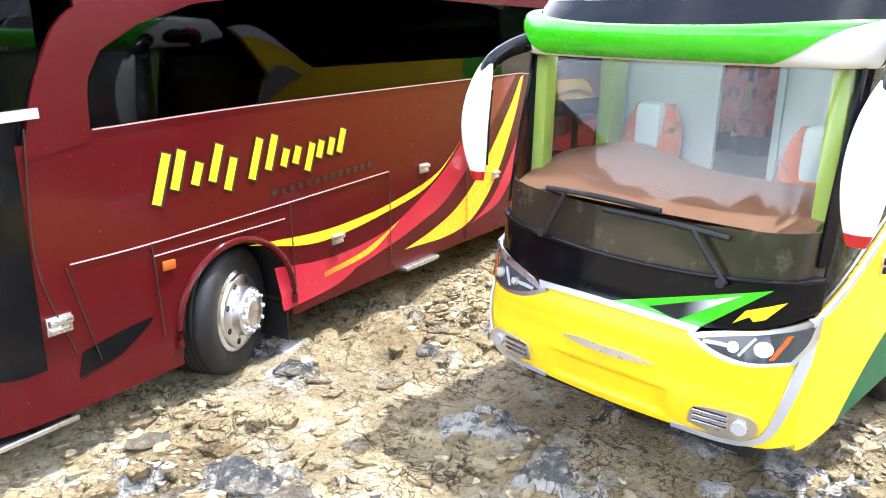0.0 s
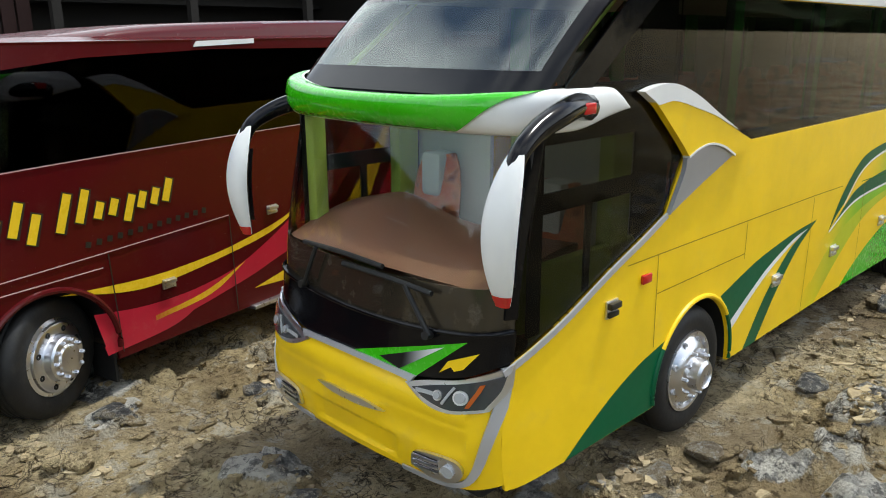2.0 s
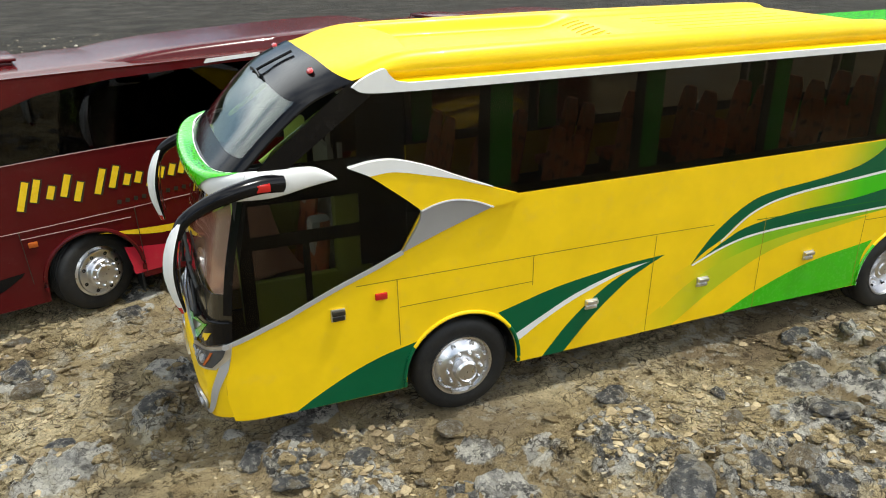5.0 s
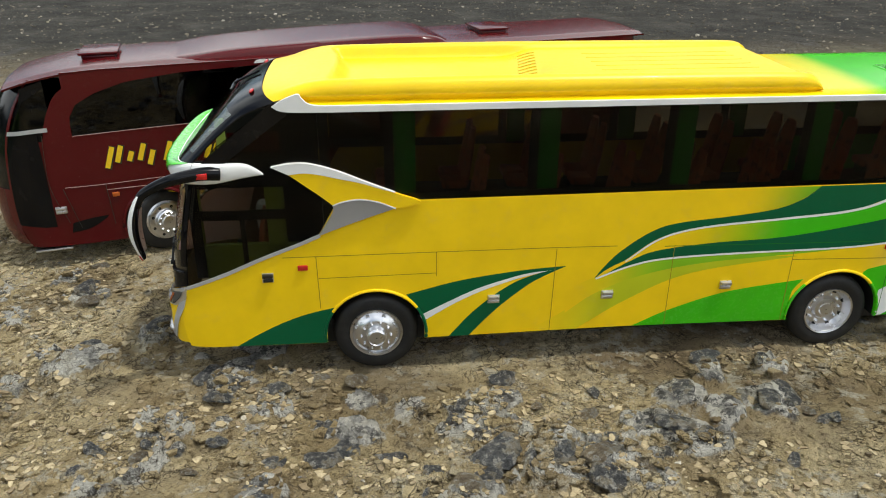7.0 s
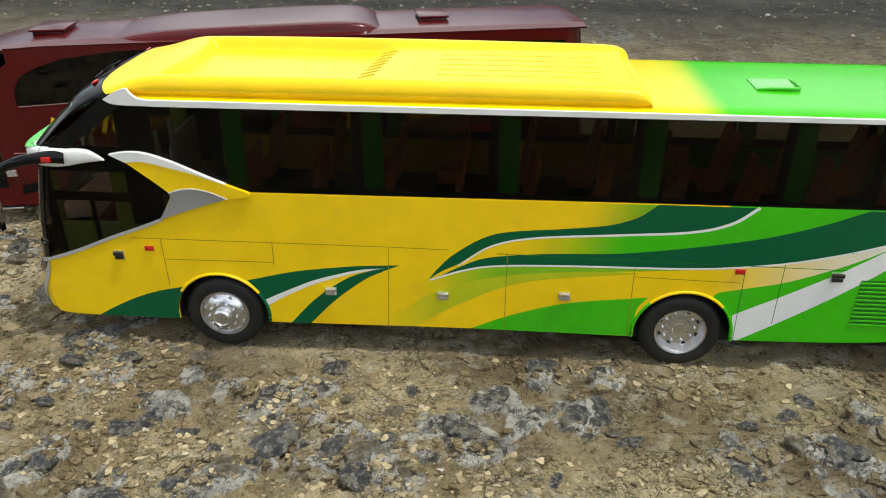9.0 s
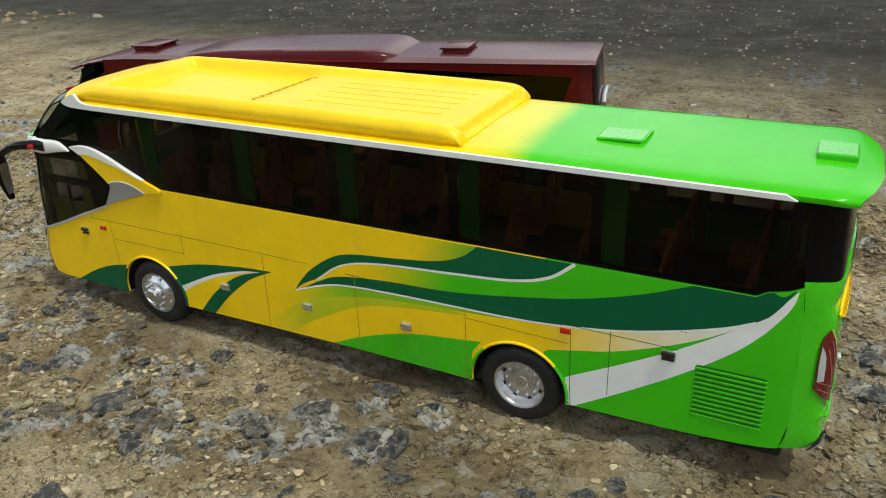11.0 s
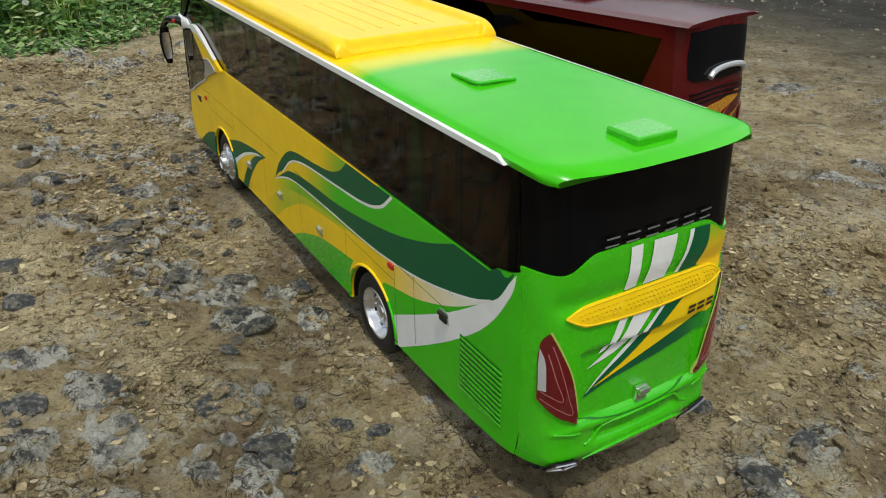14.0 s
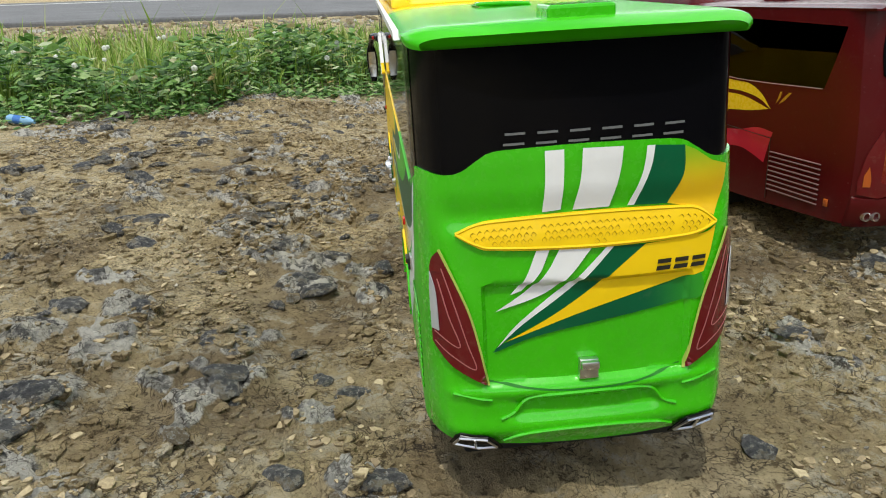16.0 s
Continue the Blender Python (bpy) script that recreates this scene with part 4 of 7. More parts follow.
    for k in range(11):
        z = 38.6 + k * 3.0
        part("vent_slat", boxed(0.4020, 0.4380, -W + cy - 0.0006, -W + cy + 0.0002, (z - 0.2) / 1000, (z + 1.3) / 1000, bevel=0.0004), M_LIME, vent)
        part("vent_slot", sh.decal('L', mm([(402, z + 1.4), (438, z + 1.4), (438, z + 2.6), (402, z + 2.6)]), 0.0003), M_SEAMG, vent)

    # tail livery
    B = [
        ("stripe", M_WHT, 0.0004, outline([(-14.7, 135.2), (-8.4, 135.3)], [(-8.4, 135.3), (-8.6, 124.9), (-9.6, 115.3)], [(-15.8, 114.8), (-14.8, 125.0), (-14.7, 135.2)]), "white bar"),
        ("stripe", M_WHT, 0.0004, outline([(-2.3, 135.3), (11.2, 135.0)], [(11.2, 135.0), (10.0, 125.8), (6.8, 115.1)], [(-5.6, 115.0), (-3.1, 125.0), (-2.3, 135.3)]), "broad white bar"),
        ("stripe", M_WHT, 0.0004, outline([(19.1, 134.6), (21.8, 134.5)], [(21.8, 134.5), (20.3, 126.2), (15.4, 114.9)], [(13.0, 114.9), (17.6, 125.2), (19.1, 134.6)]), "thin white bar"),
        ("stripe", M_DKG, 0.0004, outline([(21.8, 134.5), (32.0, 133.7)], [(32.0, 133.7), (32.0, 124.1), (27.0, 114.4)], [(15.4, 114.9), (20.3, 126.2), (21.8, 134.5)]), "dark green bar"),
        ("stripe", M_REARY, 0.0003, outline([(32.1, 133.5), (35.8, 131.8)], [(41.7, 127.6), (47.7, 125.5)], [(47.7, 125.5), (46.9, 115.5), (43.8, 108.6)], [(37.3, 112.3), (27.0, 114.4)], [(27.0, 114.4), (32.0, 124.1), (32.1, 133.5)]), "yellow corner fading upward"),
        ("stripe", M_WHT, 0.0004, outline([(-18.3, 102.1), (-13.8, 102.2)], [(-13.8, 102.2), (-17.3, 94.1), (-23.3, 87.7)], [(-27.3, 86.3), (-22.2, 92.7), (-18.3, 102.1)]), "white streak"),
        ("stripe", M_WHT, 0.0004, outline([(-10.5, 102.1), (0.5, 101.8)], [(0.5, 101.8), (-7.2, 92.3), (-16.3, 85.8), (-32.5, 80.4)], [(-32.5, 80.4), (-22.3, 87.2), (-15.1, 94.0), (-10.5, 102.1)]), "white streak"),
        ("stripe", M_WHT, 0.0004, outline([(5.7, 101.7), (8.1, 101.6)], [(8.1, 101.6), (-1.0, 91.9), (-11.4, 83.7), (-23.6, 74.8), (-32.6, 66.4)], [(-32.6, 66.4), (-25.6, 74.8), (-14.8, 84.0), (-4.2, 91.9), (5.7, 101.7)]), "thin white streak"),
        ("stripe", M_DKG, 0.0003, outline([(8.1, 101.6), (19.1, 101.4)], [(19.1, 101.4), (9.9, 94.2), (1.7, 87.5), (-13.0, 77.7), (-29.4, 69.1)], [(-29.4, 69.1), (-34.1, 64.8)], [(-34.1, 64.8), (-23.6, 74.8), (-11.4, 83.7), (-1.0, 91.9), (8.1, 101.6)]), "dark green streak"),
        ("stripe", M_YEL, 0.0003, outline([(19.1, 101.4), (39.1, 102.9), (44.4, 105.2)], [(44.4, 105.2), (42.5, 95.6), (40.3, 89.2)], [(40.3, 89.2), (16.7, 83.4), (-4.9, 77.3), (-29.2, 68.7)], [(-29.2, 68.7), (-13.0, 77.5), (1.7, 87.3), (9.9, 94.0), (19.1, 101.4)]), "yellow streak"),
        ("stripe", M_REARD, 0.0003, outline([(-34.1, 64.6), (-29.2, 68.5), (-5.0, 77.1), (16.7, 83.2), (39.4, 88.9)], [(39.4, 88.9), (40.7, 84.6), (40.2, 80.2)], [(40.2, 80.2), (22.4, 77.0), (-15.8, 70.8), (-34.1, 64.6)]), "dark green streak"),
    ]
    for name, mat, off, pts, label in B:
        part(name, sh.decal('B', pts, off + 0.0003, 0.0, 0.0017), mat, bus, label)
    grille = part("tail_grille", sh.decal('B', outline([(-44.8, 109.0), (-38.7, 112.0), (-31.0, 113.3), (-8.3, 114.2), (10.8, 114.2), (33.0, 113.3), (39.1, 111.9), (44.4, 106.6)], [(44.4, 106.6), (38.6, 103.3), (30.6, 102.3), (1.3, 101.8), (-31.3, 103.0), (-38.9, 104.9), (-44.8, 109.0)]), 0.0002, 0.0009), M_YEL, bus, "yellow mesh grille with a raised rim")
    gtop = along_x([(-44.8, 109.0), (-38.7, 111.6), (-31.0, 112.6), (-8.4, 113.4), (10.7, 113.4), (32.9, 112.6), (39.1, 111.1), (44.4, 106.6)])
    glow = along_x([(-44.8, 109.0), (-38.9, 105.6), (-31.3, 103.8), (1.3, 102.6), (30.6, 103.1), (38.6, 104.1), (44.4, 106.6)])
    part("grille_rim", tube([sh.out('B', (y - cy) / WF, gtop(y), 0.0009) for y in steps(-0.0448, 0.0443, 40)] + [sh.out('B', (y - cy) / WF, glow(y), 0.0009) for y in steps(0.0443, -0.0448, 40)], 0.0006, 6, 1), M_YEL, grille)
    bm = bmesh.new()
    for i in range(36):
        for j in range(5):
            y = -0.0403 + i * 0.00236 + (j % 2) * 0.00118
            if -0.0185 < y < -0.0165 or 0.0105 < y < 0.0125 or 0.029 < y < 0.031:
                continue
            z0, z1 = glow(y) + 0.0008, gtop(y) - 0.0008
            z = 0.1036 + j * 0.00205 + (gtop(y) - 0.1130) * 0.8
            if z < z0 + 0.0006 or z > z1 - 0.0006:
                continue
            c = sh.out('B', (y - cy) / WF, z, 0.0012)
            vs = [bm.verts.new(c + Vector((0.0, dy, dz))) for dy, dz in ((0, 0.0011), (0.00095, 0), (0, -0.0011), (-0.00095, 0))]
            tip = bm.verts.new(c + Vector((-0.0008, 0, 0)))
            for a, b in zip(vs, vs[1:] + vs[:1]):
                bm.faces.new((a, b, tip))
    # dimples get a darker yellow: their shade is put into the colour
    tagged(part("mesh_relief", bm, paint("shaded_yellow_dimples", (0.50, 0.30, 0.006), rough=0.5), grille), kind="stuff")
    for sgn in (-1, 1):
        def mr(run):
            return run if sgn < 0 else [(-y - 1, z) for y, z in run]
        tl = part("tail_light", sh.decal('B', outline(mr([(-50.2, 102.9), (-46.6, 93.6), (-41.8, 80.5), (-38.8, 67.3), (-36.1, 53.1)]), mr([(-36.1, 53.1), (-42.3, 56.9), (-48.2, 61.5), (-53.0, 68.6)]), mr([(-53.0, 68.6), (-53.2, 79.6), (-53.0, 92.2), (-52.2, 99.3), (-50.2, 102.9)])), 0.0002, 0.0011), M_TAIL, bus, "tall deep red tail light with pale lines")
        part("lens_line", sh.decal('B', ribbon(mr([(-49.4, 97), (-45.6, 82), (-42.6, 70), (-40.0, 60.0), (-47, 64.6), (-52.2, 69.6)]), 0.35), 0.0014, 0.0001), M_PINK, tl)
        part("lens_line", sh.decal('B', ribbon(mr([(-50.6, 93), (-48.0, 80), (-45.0, 68.6), (-52.2, 73.4)]), 0.35), 0.0014, 0.0001), M_PINK, tl)
        part("clear_lens", sh.decal('B', outline(mr([(-52.6, 95), (-51.2, 88), (-50.8, 74.0)]), mr([(-52.8, 74.0), (-52.9, 86), (-52.6, 95)])), 0.0014, 0.0003), M_LENS, tl, "pale clear lens")
        part("lamp_rim", sh.decal('B', ribbon(mr([(-50.0, 103.4), (-46.2, 93.8), (-41.4, 80.6), (-38.4, 67.3), (-35.8, 52.8)]), 0.7), 0.0008, 0.0004), M_LIMETRIM, tl)
        ex = part("exhaust", sh.decal('B', outline(mr([(-49.6, 28.6), (-47.6, 34.2)]), mr([(-46.0, 35.6), (-37.0, 34.4)]), mr([(-35.0, 33.2), (-31.4, 26.6)]), mr([(-36, 25.9), (-47, 27.6)])), 0.0010, 0.0006), M_BLACK, bus, "twin plated exhaust outlet in a black surround")
        part("outlet_rim", tube([sh.out('B', (y / 1000 - cy) / WF, z / 1000, 0.0020) for y, z in mr([(-48.0, 29.2), (-46.0, 34.0), (-37.2, 33.2), (-33.6, 27.6), (-40, 27.4), (-48.0, 29.2)])], 0.0006, 6, 1), M_CHROME, ex)
        part("outlet_bar", tube([sh.out('B', (y / 1000 - cy) / WF, z / 1000, 0.0020) for y, z in mr([(-41.4, 33.6), (-41.0, 27.6)])], 0.0005, 6, 1), M_CHROME, ex)
        part("tail_crease", tube([sh.out('B', (y / 1000 - cy) / WF, z / 1000, 0.0002) for y, z in mr([(-48, 50.0), (-40, 48.2), (-35, 47.2)])], 0.0006, 6, 3), M_LIME, bus)
    part("tail_crease", tube([sh.out('B', (y / 1000 - cy) / WF, z / 1000, 0.0001) for y, z in [(-32, 39.5), (-27, 41.5), (-22, 47.0), (-10, 48.3), (10, 48.3), (22, 47.0), (27, 41.5), (32, 39.5)]], 0.0008, 6, 4), M_LIME, bus)
    part("tail_crease", tube([sh.out('B', (y / 1000 - cy) / WF, z / 1000, 0.0004) for y, z in [(-31, 30), (-22, 34.0), (0, 35.0), (22, 34.0), (31, 31)]], 0.0007, 6, 5), M_LIME, bus)
    part("engine_lid_joint", sh.decal('B', ribbon([(-36, 53.9), (-16, 50.4), (0, 49.6), (16, 50.4), (34, 54.2)], 0.7), 0.0001), M_SEAMG, bus)
    h = part("handle", boxed(0.4665, 0.4690, cy - 0.0032, cy + 0.0036, 0.0530, 0.0606, bevel=0.0003), M_CHROME, bus, "plated lid handle")
    part("grip", boxed(0.4690, 0.4712, cy - 0.0030, cy + 0.0034, 0.0574, 0.0604, bevel=0.0005), M_CHROME, h)
    # plain marks in place of the tail lettering
    for k in range(6):
        y = -27.9 + k * 10.5
        part("marking_bar", sh.decal('B', ribbon([(y, 137.9), (y + 3.2, 137.9), (y + 6.8, 138.0)], 0.8), 0.0004), M_GREYLET, bus)
        part("marking_bar", sh.decal('B', ribbon([(y + 0.6, 141.2), (y + 3.2, 141.2), (y + 7.2, 141.3)], 0.8), 0.0004), M_GREYLET, bus)
    for k in range(3):
        y = 22.6 + k * 6.2
        part("marking_bar", sh.decal('B', mm([(y, 91.6), (y + 5.0, 91.7), (y + 5.4, 93.2), (y + 0.5, 93.1)]), 0.0012), M_DKLETTER, bus)
        part("marking_bar", sh.decal('B', mm([(y + 0.6, 94.0), (y + 5.4, 94.1), (y + 5.6, 95.6), (y + 0.8, 95.5)]), 0.0012), M_DKLETTER, bus)

    # underside, deck and cab
    part("chassis", boxed(-0.112, 0.450, cy - 0.044, cy + 0.044, 0.014, 0.032, bevel=0.002), M_MATT, bus)
    part("deck", boxed(-0.045, 0.452, cy - 0.0535, cy + 0.0535, 0.084, 0.087), M_INNER, bus)
    part("cab_floor", boxed(-0.095, -0.045, cy - 0.053, cy + 0.053, 0.052, 0.055), M_INNER, bus)
    part("ceiling_lining", boxed(-0.055, 0.452, cy - 0.053, cy + 0.053, 0.1690, 0.1702), M_PARTN, bus)
    part("dashboard", dash_mesh(sh), M_DASH, bus, "curved brown dashboard")
    part("partition", boxed(-0.046, -0.044, cy - 0.052, cy - 0.012, 0.055, 0.128), M_PARTN, bus, "white partition behind the cab")
    part("partition", boxed(-0.046, -0.044, cy + 0.012, cy + 0.052, 0.055, 0.128), M_PARTN, bus, "white partition behind the cab")
    part("door_post", boxed(-0.0475, -0.0455, cy - 0.013, cy - 0.0105, 0.055, 0.138), M_PARTN, bus)
    part("door_post", boxed(-0.0475, -0.0455, cy + 0.0105, cy + 0.013, 0.055, 0.138), M_PARTN, bus)
    for sgn in (-1, 1):
        part("cab_trim", boxed(-0.1045, -0.0985, *sorted((cy + sgn * 0.0468, cy + sgn * 0.0520)), 0.070, 0.138, bevel=0.0008), M_LIMETRIM, bus, "pale lime cab pillar")
        part("cab_trim", boxed(-0.0610, -0.0500, *sorted((cy + sgn * 0.0480, cy + sgn * 0.0540)), 0.060, 0.138, bevel=0.0008), M_LIMETRIM, bus)
        part("cab_trim", boxed(-0.0985, -0.045, *sorted((cy + sgn * 0.0500, cy + sgn * 0.0540)), 0.060, 0.0905, bevel=0.0008), M_LIMETRIM, bus)
        part("cab_trim", tube([(-0.0900, cy + sgn * 0.0470, 0.1430), (-0.0520, cy + sgn * 0.0465, 0.1695)], 0.0011, 8, 3), M_LIMETRIM, bus, "pale lime upper pillar")
    first = seat(bus, -0.0730, cy + 0.0335, 0.030, 1.40)
    copy_thing(first, pose(-0.0840, cy - 0.034, 0.028))
    plain = seat(bus, 0.012, cy - 0.041, 0.087, 0.85, False)
    for x in steps(0.012, 0.412, 9):
        for y in (-0.041, -0.022, 0.020, 0.039):
            if x > 0.02 or y > -0.04:
                copy_thing(plain, pose(x, cy + y, 0.087))
    for x, side in ((0.0, 1), (0.30, 1)):
        wheel(bus, x, cy - W + 0.0102, zc, -1, x > 0.1)
        wheel(bus, x, cy + W - 0.0102, zc, 1, x > 0.1)
    return bus


def wheel_well(c, y, s, zc):
    bm = bmesh.new()
    rows = []
    for yy in (y - s * 0.0004, y - s * 0.030):
        rows.append([(c + 0.0312 * math.cos(t), yy, zc + 0.0312 * math.sin(t)) for t in steps(-0.12, math.pi + 0.12, 28)])
    vs = grid_faces(bm, rows)
    bm.faces.new(vs[1])
    return bm


def roof_mesh(sh):
    """Cambered roof with a rounded tail overhang."""
    bm = bmesh.new()
    rows = []
    for x in steps(-0.046, 0.4720, 90):
        e = max(0.0, (x - 0.4505) / 0.0215)
        f = max(0.0, (-0.035 - x) / 0.027)
        w = (sh.w + 0.0006) * (1 - 0.030 * e - 0.060 * e ** 4 - 0.09 * f)
        top = 0.1752 - 0.0010 * e ** 2 - 0.0010 * f
        low = 0.1700 - 0.0012 * e + 0.0020 * f
        sec = [(-0.985, low), (-1.0, low + 0.0016), (-0.998, low + 0.0030), (-0.975, top - 0.0014), (-0.93, top - 0.0004)]
        sec += [(t, top + 0.0012 * (1 - t * t)) for t in steps(-0.85, 0.85, 16)]
        sec += [(-a, b) for a, b in sec[4::-1]]
        back = 1 - 0.35 * e ** 6
        rows.append([(x - 0.009 * e * abs(a) ** 3, sh.cy + w * a, low + (b - low) * (back if e > 0 else 1)) for a, b in sec])
    vs = grid_faces(bm, rows, True)
    bm.faces.new(vs[0])
    bm.faces.new(vs[-1][::-1])
    return bm


def sstep(a, b, x):
    t = min(1.0, max(0.0, (x - a) / (b - a)))
    return t * t * (3 - 2 * t)


def fairing_deck(x):
    return 0.1784 + 0.0045 * sstep(0.088, 0.113, x)


def fairing_mesh(sh):
    """A long shallow pod: rolled flanks over a groove, a deeply sunken deck ahead and a ribbed one behind."""
    bm = bmesh.new()
    crest = along_x([(-64, 181.6), (-54, 183.0), (-42, 184.6), (-20, 186.0), (30, 186.6), (85, 186.8), (150, 186.6), (225, 186.0), (250, 185.4), (257, 184.2), (261, 182.0), (263.4, 178.6), (264, 175.6)])
    flank = [(52.4, -0.10), (53.0, 0.04), (54.0, 0.14), (54.9, 0.30), (55.0, 0.48), (54.5, 0.66), (53.4, 0.82), (51.8, 0.94), (50.0, 1.0), (48.2, 0.98)]
    rows = []
    xs = set(steps(-0.064, -0.03, 14)) | set(steps(-0.03, 0.0, 30)) | set(steps(0.0, 0.245, 98)) | set(steps(0.245, 0.264, 22))
    for x in sorted(xs):
        top = crest(x)
        base = 0.1754
        narrow = 1 + 0.015 * sstep(-0.03, -0.064, x) - 0.015 * sstep(0.254, 0.264, x)
        half = [(a / 1000, base + (top - base) * f) for a, f in flank]
        tail = 1 - sstep(0.2555, 0.2600, x)
        for a in (0.0470, 0.0460, 0.0450, 0.0440, 0.0430, 0.0420, 0.0410, 0.0400, 0.0385, 0.036, 0.030, 0.024, 0.018, 0.012, 0.006, 0.0):
            edge = x + 0.006 * (a / 0.045) ** 2
            sunk = sstep(-0.018, -0.010, edge)
            hood = top + 0.0012 * (1 - (a / 0.048) ** 2) - 0.0003
            deck = fairing_deck(x)
            wall = sstep(0.0470, 0.0405, a)
            z = hood + (deck - hood) * sunk * wall
            z = 0.1768 + (z - 0.1768) * (1 - (1 - tail) * sstep(0.0475, 0.0440, a))
            half.append((a, max(z, base + 0.0004)))
        q = max(0.0, (-0.020 - x) / 0.044)
        nose = []
        for a, z in half:
            # towards the front the pod runs into the upper edge of the windscreen
            u = min(1.0, a * narrow / 0.0566)
            xe, ze = -0.0600 + 0.0020 * u * u + 0.0068 * u ** 9, 0.1812 - 0.0058 * u ** 4
            nose.append((a * narrow, x if q <= 0 else -0.020 + (xe + 0.020) * q, z + (ze - z) * q ** 2.6))
        rows.append([(xx, sh.cy - a, z) for a, xx, z in nose] + [(xx, sh.cy + a, z) for a, xx, z in nose[-2::-1]])
    vs = grid_faces(bm, rows)
    bm.faces.new(vs[-1][::-1])
    return bm


def dash_mesh(sh):
    bm = bmesh.new()
    rows = []
    for u in steps(-0.885, 0.885, 30):
        hump = 0.0065 * math.exp(-((u - 0.45) / 0.36) ** 2)
        row = []
        for k, v in enumerate(steps(0, 1, 8)):
            x = sh.front(0.088) + sh.bend(u) + 0.0030 + v * 0.040
            z = 0.0855 + hump * math.sin(min(1, v * 1.3) * math.pi / 2) + 0.0075 * math.sin(v * math.pi * 0.55)
            row.append((x, sh.cy + sh.w * u, z))
        x = row[-1][0]
        row.append((x, sh.cy + sh.w * u, 0.056))
        rows.append(row)
    grid_faces(bm, rows)
    return bm


def seat(parent, x, y, z, k, cloth=True):
    s = part("seat", boxed(-0.010, 0.010, -0.0085, 0.0085, 0.010, 0.017, bevel=0.002), M_CLOTH, parent, "orange patterned seat with a white head cloth")
    s.matrix_basis = pose(x, y, z) @ Matrix.Diagonal((k, k, k, 1))
    bm = bmesh.new()
    rows = []
    for t in steps(0, 1, 10):
        zz = 0.013 + 0.045 * t
        w = 0.0085 + 0.0012 * math.sin(t * math.pi) - 0.0026 * max(0, (t - 0.8) / 0.2) ** 2
        d = 0.0036 - 0.0014 * t
        xx = 0.0085 + 0.007 * t
        rows.append([(xx + d * math.cos(a), w * math.sin(a) * 1.0, zz) for a in [2 * math.pi * i / 16 for i in range(16)]])
    vs = grid_faces(bm, rows, True)
    bm.faces.new(vs[0])
    bm.faces.new(vs[-1][::-1])
    part("backrest", bm, M_CLOTH, s)
    if cloth:
        part("head_cloth", boxed(0.0106, 0.0180, -0.0040, 0.0040, 0.0455, 0.0586, bevel=0.0018), M_WHT, s, "white head cloth")
    part("seat_base", boxed(-0.007, 0.007, -0.006, 0.006, 0.0, 0.0105), M_MATT, s)
    return s


def mirror(bus, sh, sgn):
    """A swan-neck mirror: white front shell, black back and arm."""
    def P(x, y, z):
        return Vector((x / 1000, sh.cy + sgn * ((y - (14.5 if sgn > 0 and x < -100 else 2.4 if x < -110 else 0)) / 1000), (z - (2.0 if sgn > 0 else 0)) / 1000))
    arm = part("mirror_arm", tube([P(-84, 58, 136.5), P(-94, 61.5, 137.6), P(-107, 65.5, 136.4), P(-117, 68.4, 133.0), P(-125, 69.6, 128.5), P(-129, 69.8, 122)], lambda t: 0.0041 - 0.0018 * t, 12, 6), M_BLACK, bus, "black swan-neck mirror with a white shell")
    part("arm_lamp", boxed(*sorted((-0.0955, -0.0895)), *sorted((sh.cy + sgn * 0.0632, sh.cy + sgn * 0.0655)), 0.1355, 0.1388, bevel=0.0005), M_REDLENS, arm, "red arm lamp")
    shell_, back, tip = bmesh.new(), bmesh.new(), bmesh.new()
    srows, brows = [], []
    zs = steps(90.0, 128.5, 24)
    for z in zs:
        t = (z - 90.0) / 38.5
        w = 6.0 * max(0.05, math.sin(math.pi * min(1, 0.08 + 0.86 * t)) ** 0.55) * (0.86 + 0.14 * t)
        xc = -129.6 - 2.6 * math.sin(math.pi * t) + 3.2 * t ** 3
        yc = 69.0 + 0.8 * t
        srows.append([P(xc - 3.8 * math.cos(a) * (w / 6), yc + w * math.sin(a), z) for a in steps(-math.pi / 2, math.pi / 2, 12)])
        brows.append([P(xc + 2.0 * math.cos(a) * (w / 6) + 0.05, yc + w * 0.98 * math.sin(a), z) for a in steps(-math.pi / 2, math.pi / 2, 8)])
    grid_faces(shell_, srows)
    grid_faces(back, brows)
    part("mirror_shell", shell_, M_WHT, arm, "white mirror shell")
    part("mirror_back", back, M_BLACK, arm)
    g = bmesh.new()
    grid_faces(g, [[brows[k][2] + Vector((0.0016, 0, 0)), brows[k][4] + Vector((0.0006, 0, 0)), brows[k][6] + Vector((0.0016, 0, 0))] for k in range(3, 20)])
    part("mirror_glass", g, M_CHROME, arm, "mirror glass")
    grid_faces(tip, [[v + Vector((-0.0002, 0, -0.0003)) for v in r] for r in srows[:3]])
    part("mirror_tip", tip, M_REDLENS, arm, "red lower tip")


# ---------------------------------------------------------------- maroon model bus
RED_X, RED_Y, RED_TURN = -0.1737, 0.1394, 11.6


